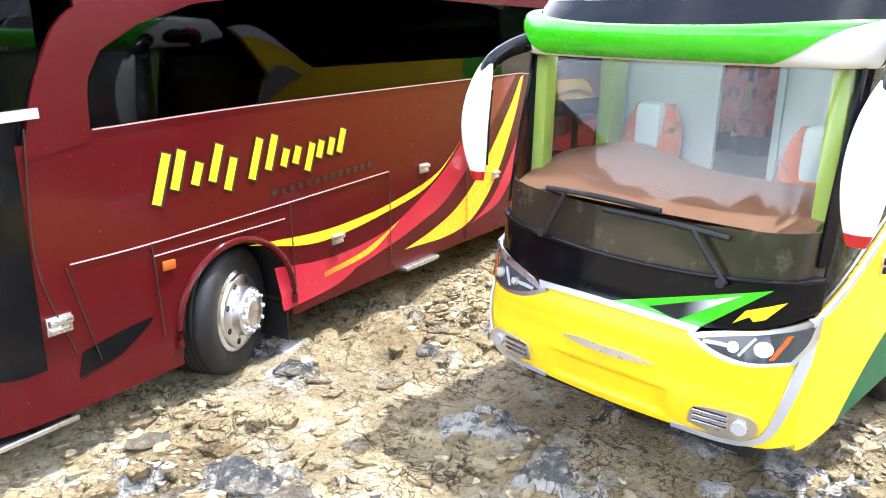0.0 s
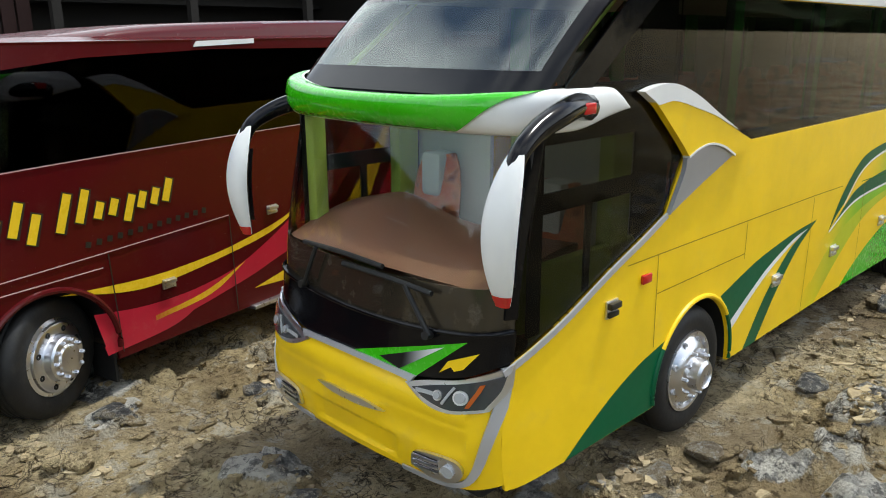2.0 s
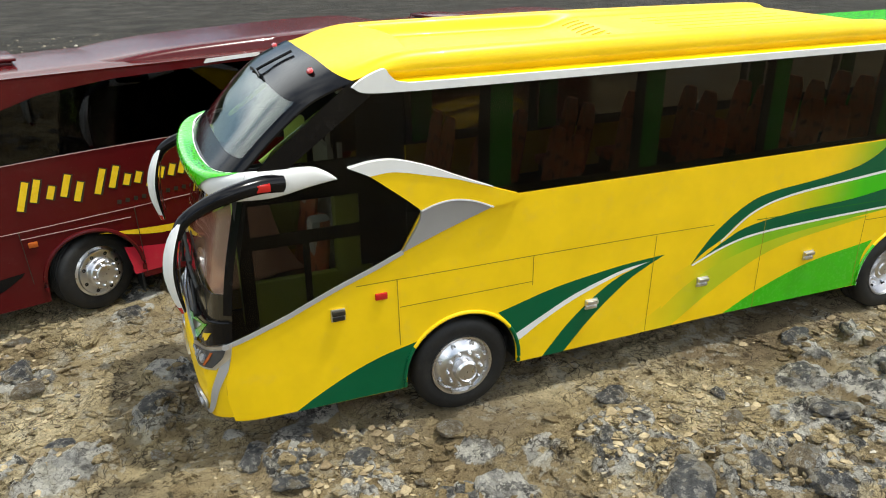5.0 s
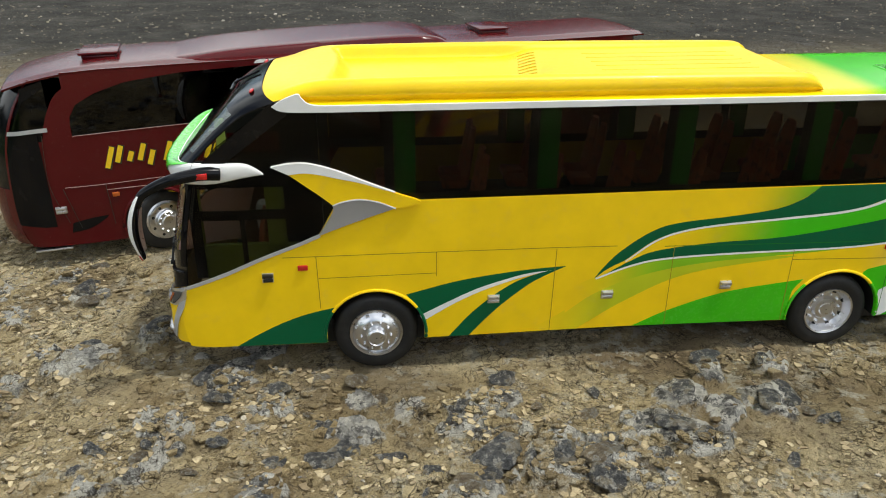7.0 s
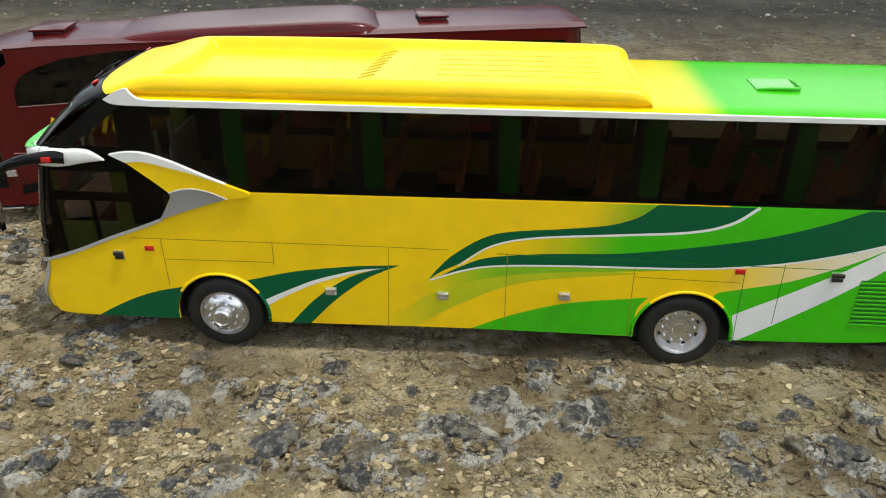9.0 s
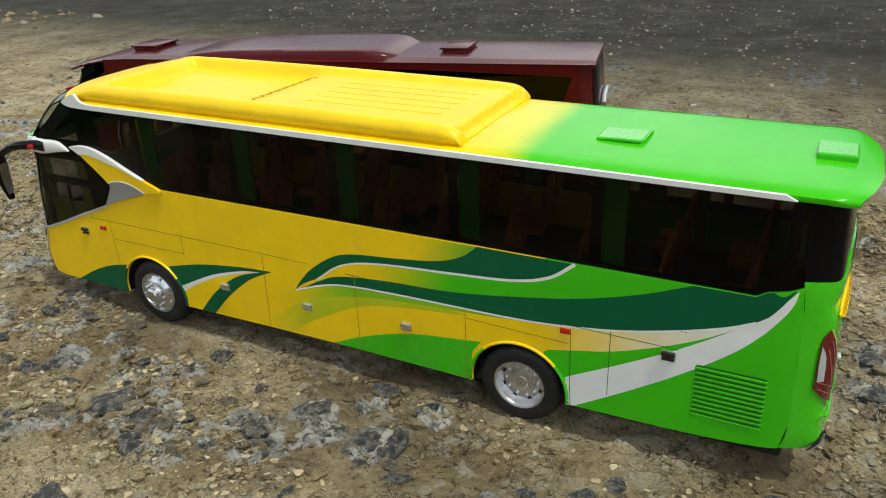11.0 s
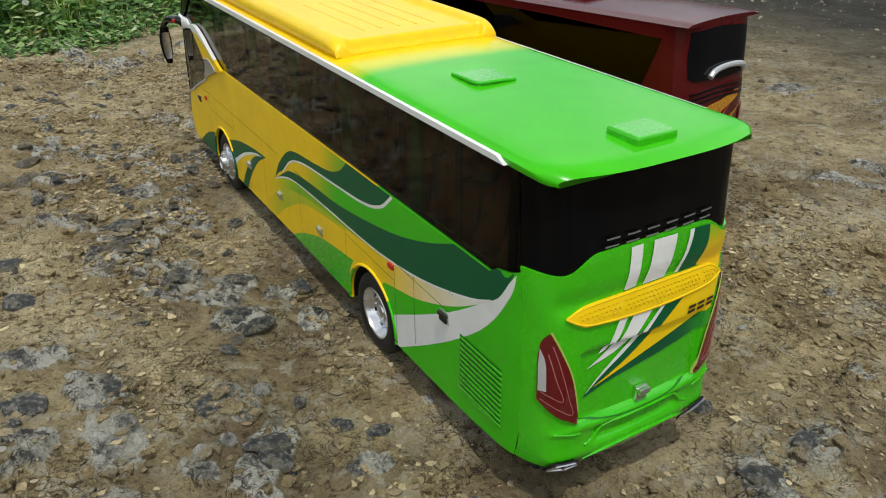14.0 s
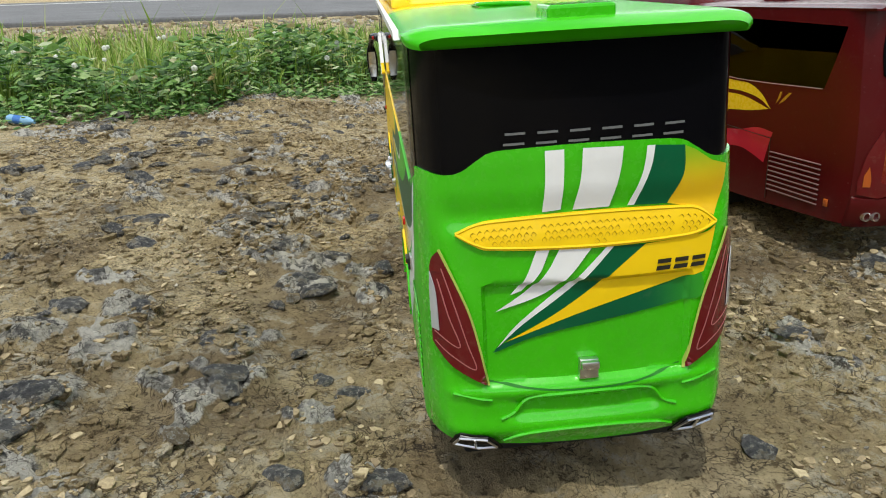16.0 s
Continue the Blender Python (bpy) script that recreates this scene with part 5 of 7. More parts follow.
def maroon_bus():
    bus = root("model_bus", "glossy maroon model coach with crimson and yellow side stripes", "model bus",
               pose(RED_X, RED_Y, 0.004, 0, -0.8, RED_TURN))
    sh = Shell(0.056, 0.056,
               [(10, -118), (30, -126), (60, -127), (100, -123), (130, -112), (150, -98), (165, -84)],
               0.020, 3.2,
               [(10, 440), (40, 446), (80, 446), (105, 444), (130, 442), (165, 439)],
               0.010, 5.0, -0.106, 0.434)
    W, cy = sh.w, sh.cy
    wheels = (0.0, 0.285)
    zc = 0.0265
    skirt = along_x([(-120, 19), (-106, 17), (-60, 15.5), (0, 16.5), (120, 18), (300, 17), (430, 21)])
    low = arch_line(skirt, wheels, 0.0290, zc)
    # side with window opening: lower panel, then glass, then the roof rail
    belt = along_x([(-120, 100), (-60, 104.5), (-55, 105.5), (0, 107), (30, 108), (235, 110.3), (320, 104.2), (406, 105.2), (414, 105.6), (440, 106)], smooth=False)
    rail = along_x([(-120, 118), (-58, 112), (-55, 120), (-49, 129.5), (-35, 137.2), (-10.7, 144.6), (30, 149), (100, 151), (300, 148.5), (428, 144.5), (434, 144)], smooth=False)
    for where in 'LR':
        us = sorted(set(arch_us(-0.106, 0.434, 180, wheels, 0.0290)))
        part("side_panel", sh.patch(where, us, low, belt, 5, 0.0016), M_MAROON, bus, "glossy maroon side panel")
        part("side_window", sh.patch(where, steps(-0.0555, 0.4338, 90), lambda x: belt(x) - 0.001, lambda x: rail(x) + 0.001, 4, 0.0008, off=-0.0008), G_RED, bus, "nearly black side glazing")
        part("roof_rail", sh.patch(where, sorted(set(steps(-0.0560, 0.434, 90)) | {-0.055, -0.049}), rail, lambda x: 0.1545 + 0.001 * sstep(-0.05, 0.1, x), 3, 0.0016), M_MAROON, bus)
        part("window_post", sh.decal(where, outline([(-79.0, 98), (-76.4, 106), (-73.6, 116), (-70.4, 124), (-67.4, 129.8), (-63.6, 136.2), (-57.6, 141.6), (-48, 146.0), (-34, 150.0)], [(-34, 152.5), (-8, 152.5)],
                                                     [(-8, 145.6), (-22, 142.4), (-35, 137.4), (-44, 133.0), (-50, 128.6), (-53.6, 123), (-55.2, 116), (-55.6, 104)], [(-55.6, 102), (-79.0, 98)]), -0.0012, 0.0015), M_MAROON, bus, "maroon post curving into the roof")
        part("window_post", sh.patch(where, steps(0.4070, 0.434, 14), lambda x: belt(x) - 0.001, lambda x: min(0.146, 0.1056 + (x - 0.4070) * 2.6), 6, 0.0016), M_MAROON, bus)
        part("quarter_glass", sh.patch(where, steps(-0.1060, -0.0690, 16), lambda x: 0.1135, lambda x: 0.1135 + (x + 0.118) * 0.62, 4, 0.0008, off=-0.0006), G_RED, bus, "dark cab quarter glass")
        part("door_glass", sh.patch(where, steps(-0.1060, -0.0800, 12), lambda x: 0.0330 + max(0, (-0.088 - x)) * 0.2, lambda x: 0.1095, 6, 0.0006, off=0.0002), M_BLACK, bus, "black glazed front door")
        part("cab_side", sh.patch(where, steps(-0.1060, -0.0690, 16), lambda x: belt(x) - 0.001, lambda x: 0.138 + (x + 0.106) * 0.30, 6, 0.0012, off=-0.0012), M_BLACK, bus, "black cab side")
        part("door_rail", sh.decal(where, ribbon([(-106, 110.6), (-90, 111.4), (-72, 112.2)], 3.0), 0.0002, 0.0010), M_SILVER, bus, "pale rail above the door")
        part("boot_window", sh.decal(where, outline([(-70, 26.4), (-55, 29.0), (-42, 36.2)], [(-40, 38.5), (-55, 37.0), (-68, 34.6)]), 0.0003), M_BLACK, bus, "small black lower window")
        s = -1 if where == 'L' else 1
        for c in wheels:
            ring = [(c + 0.0302 * math.cos(t), zc + 0.0302 * math.sin(t)) for t in steps(-0.12, math.pi + 0.12, 30)]
            part("wheel_arch_trim", tube([(x, cy + s * (W + 0.0003), z) for x, z in ring], 0.0014, 8, 1), M_MAROON, bus)
            part("wheel_housing", wheel_well(c, cy + s * (W - 0.001), s, zc), M_MATT, bus)
            wheel(bus, c, cy + s * (W - 0.0125 if c < 0.1 else W - 0.0102), zc, s, c > 0.1, 20 if c < 0.1 else 0, c < 0.1)
            part("mud_flap", boxed(c + 0.0275, c + 0.0287, *sorted((cy + s * (W - 0.0025), cy + s * (W - 0.020))), 0.0055, 0.022), M_MATT, bus, "black rubber mud flap")
        part("step_plate", boxed(-0.100, -0.072, *sorted((cy + s * (W - 0.010), cy + s * (W + 0.0005))), 0.0125, 0.0142, bevel=0.0004), M_CHROME, bus, "plated step under the door")
        part("side_step", boxed(0.108, 0.138, *sorted((cy + s * (W - 0.004), cy + s * (W + 0.0040))), 0.0165, 0.0185, bevel=0.0004), M_CHROME, bus, "plated step under the sill")
    # front, roof, tail
    part("front_panel", sh.patch('F', steps(-1, 1, 50), lambda u: 0.016 + 0.003 * u * u, lambda u: 0.066, 14, 0.0016), M_MAROON, bus, "maroon front panel")
    part("front_corner", sh.patch('F', steps(-1, -0.97, 3), lambda u: 0.066, lambda u: 0.150, 14, 0.0016), M_MAROON, bus)
    part("windscreen", sh.patch('F', steps(-1, 1, 50), lambda u: 0.066, lambda u: 0.146, 14, 0.001, off=-0.0006), M_BLACK, bus, "black glazed windscreen")
    bm = bmesh.new()
    rows = []
    for x in steps(-0.097, 0.4400, 80):
        e = max(0.0, (x - 0.416) / 0.024)
        f = max(0.0, (-0.02 - x) / 0.086)
        k = sstep(-0.012, 0.016, x)
        top = 0.1562 + 0.0006 * k - 0.0130 * f ** 2 - 0.0010 * e ** 3
        lowz = 0.1540 - 0.0140 * f ** 2.2
        w = W * (1 - 0.02 * e ** 4) + 0.0004
        sec = [(-0.99, lowz), (-1.0, lowz + 0.0015), (-0.985, lowz + (top - lowz) * 0.62), (-0.93, top - 0.0008)]
        sec += [(t, top + 0.0022 * (1 - t * t)) for t in steps(-0.86, 0.86, 14)] + [(-a, b) for a, b in sec[3::-1]]
        rows.append([(x, cy + w * a, b) for a, b in sec])
    vs = grid_faces(bm, rows, True)
    bm.faces.new(vs[0])
    bm.faces.new(vs[-1][::-1])
    part("roof", bm, M_MAROON, bus, "glossy maroon roof")
    for x, l, h in ((-0.030, 0.013, -0.0035), (0.306, 0.012, -0.0030)):
        f = part("roof_vent", boxed(x - l, x + l, cy - 0.020, cy + 0.020, 0.157, 0.1640 + h, bevel=0.0015), M_MAROON, bus, "low maroon roof vent")
        part("vent_lid", boxed(x - l - 0.002, x + l + 0.002, cy - 0.022, cy + 0.022, 0.1640 + h, 0.1660 + h, bevel=0.0008), M_MAROON, f)
    pod_top = along_x([(20, 156.6), (34, 158.6), (60, 161.4), (90, 163.0), (150, 164.4), (215, 165.0), (238, 163.6), (250, 160.6), (258, 156.8)])
    bm = bmesh.new()
    rows = []
    for x in steps(0.020, 0.258, 48):
        t = min(1.0, (x - 0.020) / 0.030, (0.258 - x) / 0.020)
        w, top = 0.0505 * (0.80 + 0.20 * math.sin(t * math.pi / 2)), pod_top(x)
        sec = [(-1.0, 0.1548), (-0.985, 0.1548 + (top - 0.1548) * 0.55), (-0.95, top - 0.0012), (-0.90, top - 0.0002)]
        sec += [(a, top + 0.0008 * (1 - a * a)) for a in steps(-0.8, 0.8, 10)]
        rows.append([(x, cy + w * a, z) for a, z in sec + [(-a, z) for a, z in sec[3::-1]]])
    vs = grid_faces(bm, rows)
    bm.faces.new(vs[0])
    bm.faces.new(vs[-1][::-1])
    part("roof_pod", bm, M_MAROON, bus, "long raised maroon roof pod with rounded ends")
    part("roof_stripe", sh.decal('L', mm([(88, 152.3), (126, 153.3), (126, 155.6), (90, 154.8)]), 0.0004, 0.0008), M_WHT, bus, "white gutter piece")
    part("tail_panel", sh.patch('B', steps(-1, 1, 50), lambda u: 0.019, lambda u: 0.1545, 40, 0.0016), M_MAROON, bus, "maroon tail panel")
    part("tail_window", sh.decal('B', outline([(14, 150), (52, 151.5), (94, 148)], [(96, 146), (97, 125), (96, 112)], [(90, 110), (55, 110), (18, 112)], [(13, 116), (12, 132), (14, 150)]), 0.0003, 0.0004), M_BLACK, bus, "black tail window")
    part("tail_wiper", tube([sh.out('B', (y - cy) / sh.wf, z, 0.003) for y, z in ((0.036, 0.1135), (0.044, 0.1180), (0.064, 0.1195), (0.084, 0.1175), (0.090, 0.1130))], 0.0024, 8, 6), M_SILVER, bus, "curved grey bar under the tail window")
    for k in range(3):
        part("tail_slot", sh.decal('B', ribbon([(16, 101.5 - 4 * k), (55, 103.0 - 4 * k), (95, 101 - 4 * k)], 1.6), 0.0004, 0.0006), M_BLACK, bus)
        part("slot_lip", sh.decal('B', ribbon([(16, 103.0 - 4 * k), (55, 104.5 - 4 * k), (95, 102.5 - 4 * k)], 0.8), 0.0004, 0.0010), M_MAROON, bus)
    part("flame", sh.decal('B', outline([(17, 49), (17.5, 70), (20, 82), (36, 89), (62, 92), (92, 99)], [(92, 99), (86, 90), (60, 80), (48, 68), (44, 50)], [(34, 45), (17, 49)]), 0.0005), M_FLAME, bus, "yellow and orange flame marking")
    part("flame", sh.decal('B', outline([(52, 56), (64, 70), (92, 82)], [(92, 82), (80, 70), (74, 56)], [(64, 52), (52, 56)]), 0.0005), M_FLAME, bus, "orange flame marking")
    part("flame", sh.decal('B', ribbon([(50, 52), (58, 72), (74, 86)], 3.5, (1.2, 0.3)), 0.0008), M_CRIM, bus, "red streak")
    for k in range(9):
        y = 34 + 5.6 * k
        part("marking_bar", sh.decal('B', ribbon([(y, 60.5 + 0.3 * k), (y + 1.4, 63.4 + 0.3 * k)], 1.5), 0.0011), M_GOLD, bus)
    for y in (8, 104):
        sg = -1 if y < 50 else 1
        t = part("tail_light", sh.decal('B', outline([(y - sg * 7, 83), (y - sg * 9.5, 70), (y - sg * 9, 50)], [(y - sg * 22, 43.5), (y - sg * 10, 39.5), (y + sg * 2, 42)], [(y + sg * 2.5, 50), (y - sg * 0.5, 68), (y - sg * 7, 83)]), 0.0005, 0.0010), M_TAIL, bus, "red tail light")
        part("lens", sh.decal('B', outline([(y - sg * 2, 60), (y - sg * 3.5, 52)], [(y - sg * 3.5, 47), (y, 47)], [(y, 54), (y - sg * 2, 60)]), 0.0017, 0.0003), M_AMBER, t)
        for k in (0, 1):
            p = sh.out('B', (y / 1000 - sg * (0.004 + 0.0055 * k) - cy) / sh.wf, 0.0270, 0.0)
            ex = part("exhaust", lathe([(0.0030, -0.002), (0.0030, 0.0035), (0.0024, 0.0036), (0.0023, 0.0005), (0.0003, 0.0004)], 16, 'X'), M_CHROME, bus, "round plated exhaust pipe")
            ex.location = p
        part("reflector", sh.decal('B', mm([(y - sg * 3, 34), (y - sg * 8, 34), (y - sg * 8, 36.4), (y - sg * 3, 36.4)]), 0.0004, 0.0006), M_REDLENS, bus)
    part("tail_bumper", sh.bead([('B', u, 0.0190, 0.0400, 0.0025) for u in steps(-0.98, 0.98, 40)], 8), M_MAROON, bus, "maroon tail bumper")
    plate = part("number_plate", sh.decal('B', mm([(50, 18.5), (72, 18.5), (72, 25.5), (50, 25.5)]), 0.0030, 0.0008), M_PLATE, bus, "yellow number plate with plain dark bars")
    for k in range(5):
        part("plate_bar", sh.decal('B', mm([(52 + 3.8 * k, 20.6), (54.6 + 3.8 * k, 20.6), (54.6 + 3.8 * k, 23.6), (52 + 3.8 * k, 23.6)]), 0.0039), M_DKLETTER, plate)
    hp = sh.out('B', 0.06, 0.049, 0)
    hh = part("handle", boxed(hp.x - 0.001, hp.x + 0.0016, hp.y - 0.0032, hp.y + 0.0032, 0.0455, 0.0520, bevel=0.0003), M_CHROME, bus, "plated lid handle")
    part("grip", boxed(hp.x + 0.0010, hp.x + 0.0034, hp.y - 0.0030, hp.y + 0.0030, 0.0495, 0.0520, bevel=0.0004), M_CHROME, hh)

    # stripes
    S = [
        ("stripe", M_GOLD, 0.0006, outline([(6, 53.4), (46.4, 50.4), (75, 51.0), (102.7, 53.8), (141.8, 62.2), (168, 78)], [(168, 78), (136, 57.6), (93.7, 49.2), (46.1, 45.6), (6, 53.4)]), "yellow curved stripe"),
        ("stripe", M_CRIMF, 0.0003, outline([(19.5, 40.8), (42, 37.6), (60.3, 36.9), (80, 38.0), (102.3, 42.0), (130, 53), (160, 70), (205, 108)], [(230, 109.8)], [(230, 109.8), (190, 73), (152.6, 47.0), (125, 38), (102, 32.6), (59.7, 25.6), (23.4, 23.5)]), "crimson wave"),
        ("stripe", M_CRIM, 0.0004, outline([(22.4, 25.0), (59.7, 27.5), (80, 31)], [(80, 31), (59.7, 23.2), (23.6, 20.4)]), "crimson lower line"),
        ("stripe", M_GOLDF, 0.0005, outline([(50, 31.0), (80, 34.6), (108, 43.5)], [(108, 43.5), (84, 32.4), (50, 28.6)]), "yellow fading line"),
        ("stripe", M_GOLD, 0.0005, outline([(112, 27.0), (140, 32.5), (165, 41), (190, 58), (222, 90), (236, 108)], [(236, 108), (240, 109)], [(240, 109), (228, 82), (206, 50), (180, 30.5), (152, 25.4), (112, 27.0)]), "yellow curved stripe"),
        ("stripe", M_CRIM, 0.0005, outline([(178, 27), (205, 40), (235, 74), (252, 108)], [(252, 108), (258, 108)], [(258, 108), (240, 66), (214, 36), (178, 27)]), "crimson stroke"),
        ("stripe", M_GOLD, 0.0004, outline([(252, 99), (290, 103), (318, 102.6), (334, 101.6), (348, 95.5), (358, 86.2)], [(358, 86.2), (346, 92), (330, 95), (312, 95.6), (280, 93), (252, 88)]), "yellow leaf"),
        ("stripe", M_GOLD, 0.0004, outline([(245, 85), (280, 90.4), (312, 92.8), (332, 91.6), (356.5, 86.0)], [(356.5, 86.0), (338, 82.8), (321, 81.2), (285, 78), (245, 74)]), "yellow leaf"),
        ("stripe", M_FLAME, 0.0004, outline([(363, 90.6), (365, 95), (366.5, 99.2)], [(368.5, 99.4), (367, 95), (363, 90.6)]), "small orange stroke"),
        ("stripe", M_FLAME, 0.0004, outline([(366, 90.6), (370, 95), (375.5, 99.4)], [(378, 99.6), (372, 94), (366, 90.6)]), "small orange stroke"),
        ("stripe", M_CRIM, 0.0003, outline([(252, 62), (290, 64), (324, 66.8), (346, 71.4), (363, 70.2)], [(363, 70.2), (359.5, 60), (356, 47)], [(356, 47), (340, 52), (324, 54), (290, 50), (252, 44)]), "crimson patch"),
    ]
    for name, mat, off, pts, label in S:
        part(name, sh.decal('L', pts, off * 0.25), mat, bus, label)
    # plain yellow strokes with dark edges where the fleet name stands
    strokes = [(-34.5, 77.5, 94.6, 6.0), (-26.5, 81.5, 95.0, 4.6), (-17.5, 81.8, 89.6, 3.0), (-9.5, 81.8, 95.0, 4.8), (-2.5, 77.5, 89.2, 4.2), (10.0, 79.6, 95.0, 5.6), (19.0, 82.0, 95.4, 4.8),
               (27.5, 82.2, 89.0, 2.6), (34.5, 82.4, 89.2, 2.6), (41.5, 78.4, 89.6, 4.2), (49.0, 83.0, 90.0, 2.6), (56.0, 83.4, 90.4, 2.6), (62.5, 83.6, 93.6, 3.6)]
    bars(bus, sh, 'L', [(x + 0.4, a - 0.7, b + 0.5, c) for x, a, b, c in strokes], M_DKLETTER, 0.0003, "name_stroke_edge", 5.4)
    bars(bus, sh, 'L', strokes, M_GOLD, 0.0006, "name_stroke", 3.8)
    bars(bus, sh, 'L', [(21.5 + 5.2 * k, 70.6 + 0.25 * k, 73.2 + 0.25 * k, 0.6) for k in range(13)], M_DKLETTER, 0.0003, "worn_marking", 2.6)
    # joints: worn pale edges
    for pts in ([(-68.3, 64.6), (-38.5, 64.6), (27.4, 66.6)], [(27.4, 66.6), (99, 69.5)], [(-38, 59.8), (26.8, 60.4)], [(-55, 105.6), (30, 108.0), (235, 110.3)], [(235, 110.3), (320, 104.2), (406, 105.2)]):
        part("panel_joint", sh.decal('L', ribbon(pts, 0.4), 0.0003, 0.0003), M_PINKL, bus)
    for pts in ([(-77, 108), (-79, 67), (-70, 35)], [(-70, 64), (-62, 30)], [(-38.3, 64.6), (-36.5, 30)], [(30.0, 66), (31, 20)], [(99, 69), (99, 19)], [(172, 70), (172, 19)], [(235, 72), (362, 66)], [(362, 66), (362, 22)]):
        part("panel_joint", sh.decal('L', ribbon(pts, 0.5), 0.0007, 0.0002), M_DKLETTER, bus)
    for x, z in ((0.0592, 0.0446), (0.1290, 0.0668), (0.205, 0.052)):
        handle(bus, sh, x, z, 0.0072, 0.0048)
    handle(bus, sh, -0.0745, 0.0465, 0.0085, 0.0060)
    reflector(bus, sh, -0.0320, 0.0553, M_AMBER, 0.0055, 0.0036)
    reflector(bus, sh, 0.4205, 0.0325, M_AMBER, 0.0036, 0.0052)
    vent = part("engine_vent", sh.decal('L', mm([(360, 26.5), (413, 27.5), (415, 58.5), (364, 58)]), 0.0002), M_MAROON, bus, "maroon engine vent with pale slats")
    for k in range(9):
        z = 28.9 + 3.4 * k
        part("vent_slat", boxed(0.3625, 0.4125, -0.0012, 0.0002, (z - 0.2) / 1000, (z + 0.7) / 1000, bevel=0.0003), M_SLAT, vent)
    # inside
    part("chassis", boxed(-0.108, 0.425, cy - 0.036, cy + 0.036, 0.013, 0.030, bevel=0.002), M_MATT, bus)
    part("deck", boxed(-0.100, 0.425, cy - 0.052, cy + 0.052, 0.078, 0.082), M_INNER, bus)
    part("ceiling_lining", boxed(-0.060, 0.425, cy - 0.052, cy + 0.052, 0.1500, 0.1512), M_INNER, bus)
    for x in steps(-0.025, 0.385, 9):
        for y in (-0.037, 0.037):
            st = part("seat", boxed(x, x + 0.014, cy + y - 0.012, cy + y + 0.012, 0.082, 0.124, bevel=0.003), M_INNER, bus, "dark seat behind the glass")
    return bus


yellow_bus()
maroon_bus()


# ---------------------------------------------------------------- ground
def hash2(i, j, k=0):
    h = np.sin(i * 127.1 + j * 311.7 + k * 74.7) * 43758.5453
    return h - np.floor(h)


def vnoise(x, y, k=0):
    i, j = np.floor(x), np.floor(y)
    f, g = x - i, y - j
    f, g = f * f * (3 - 2 * f), g * g * (3 - 2 * g)
    return (hash2(i, j, k) * (1 - f) + hash2(i + 1, j, k) * f) * (1 - g) + (hash2(i, j + 1, k) * (1 - f) + hash2(i + 1, j + 1, k) * f) * g


def fbm(x, y, octaves, k=0):
    s, a = 0.0, 0.5
    for o in range(octaves):
        s = s + a * (vnoise(x, y, k + o) - 0.5)
        x, y, a = x * 2.03 + 5.1, y * 2.03 + 1.7, a * 0.5
    return s


def plates(x, y, k):
    """Dried flakes: in each cell a small tilted plate at its own height."""
    i, j = np.floor(x), np.floor(y)
    best = np.full(np.shape(x), 9.0)
    h = np.zeros(np.shape(x))
    for a in (-1, 0, 1):
        for b in (-1, 0, 1):
            cx, cy = i + a + hash2(i + a, j + b, k), j + b + hash2(i + a, j + b, k + 1)
            d = (x - cx) ** 2 + (y - cy) ** 2
            t = hash2(i + a, j + b, k + 2) + (x - cx) * (hash2(i + a, j + b, k + 3) - 0.5) * 0.9 + (y - cy) * (hash2(i + a, j + b, k + 4) - 0.5) * 0.9
            near = d < best
            h = np.where(near, t, h)
            best = np.where(near, d, best)
    return h


OUTCROPS = ((181, -106, 17, 13), (164, -140, 24, 15), (145, -134, 15, 10), (89, -165, 22, 13), (112, -174, 26, 12), (130, -184, 20, 14), (230, -120, 22, 15), (200, -128, 20, 13), (177, -158, 18, 12),
            (-17, -128, 22, 13), (-60, -92, 20, 10), (-92, -60, 24, 13), (20, -108, 15, 8), (60, -96, 12, 6), (-10, -96, 13, 7), (210, -82, 16, 9), (252, -80, 13, 9), (320, -150, 20, 12), (367, -146, 18, 12),
            (400, -108, 13, 9), (452, -82, 16, 12), (470, -140, 20, 15), (500, 62, 22, 16), (500, 106, 20, 14), (544, -20, 18, 13), (290, -214, 26, 14), (392, -230, 28, 18), (330, -262, 26, 15), (240, -240, 22, 14),
            (-158, 130, 16, 10), (-218, 66, 20, 14), (-138, 42, 18, 11), (-149, 0, 20, 12), (-190, -30, 26, 16), (-240, -60, 28, 17), (-120, -110, 22, 14), (-60, -190, 22, 14), (40, -200, 24, 13), (360, 142, 20, 14), (265, 246, 24, 15))


def outcrop(x, y, grow=1.0):
    h = np.zeros(np.shape(x))
    wx, wy = 0.010 * fbm(x * 45, y * 45, 3, 91), 0.010 * fbm(x * 45 + 9, y * 45, 3, 95)
    for k, (cx, cyy, a, b) in enumerate(OUTCROPS):
        c, s_ = math.cos(k * 2.4), math.sin(k * 2.4)
        dx, dy = x + wx - cx / 1000, y + wy - cyy / 1000
        d = np.hypot((dx * c + dy * s_) / (a * grow / 1000), (dy * c - dx * s_) / (b * grow / 1000))
        h = np.maximum(h, np.clip(1.25 - d, 0, 1))
    return h


def lumps(x, y):
    """Where bare rock stands out of the earth, 0 to 1."""
    m = fbm(x * 15 + 2.2, y * 19 + 8.1, 3, 51) + 0.35 * fbm(x * 60, y * 60, 2, 57)
    return np.maximum(np.clip((m - 0.15) / 0.07, 0, 1), np.clip(outcrop(x, y) * 2.2, 0, 1))


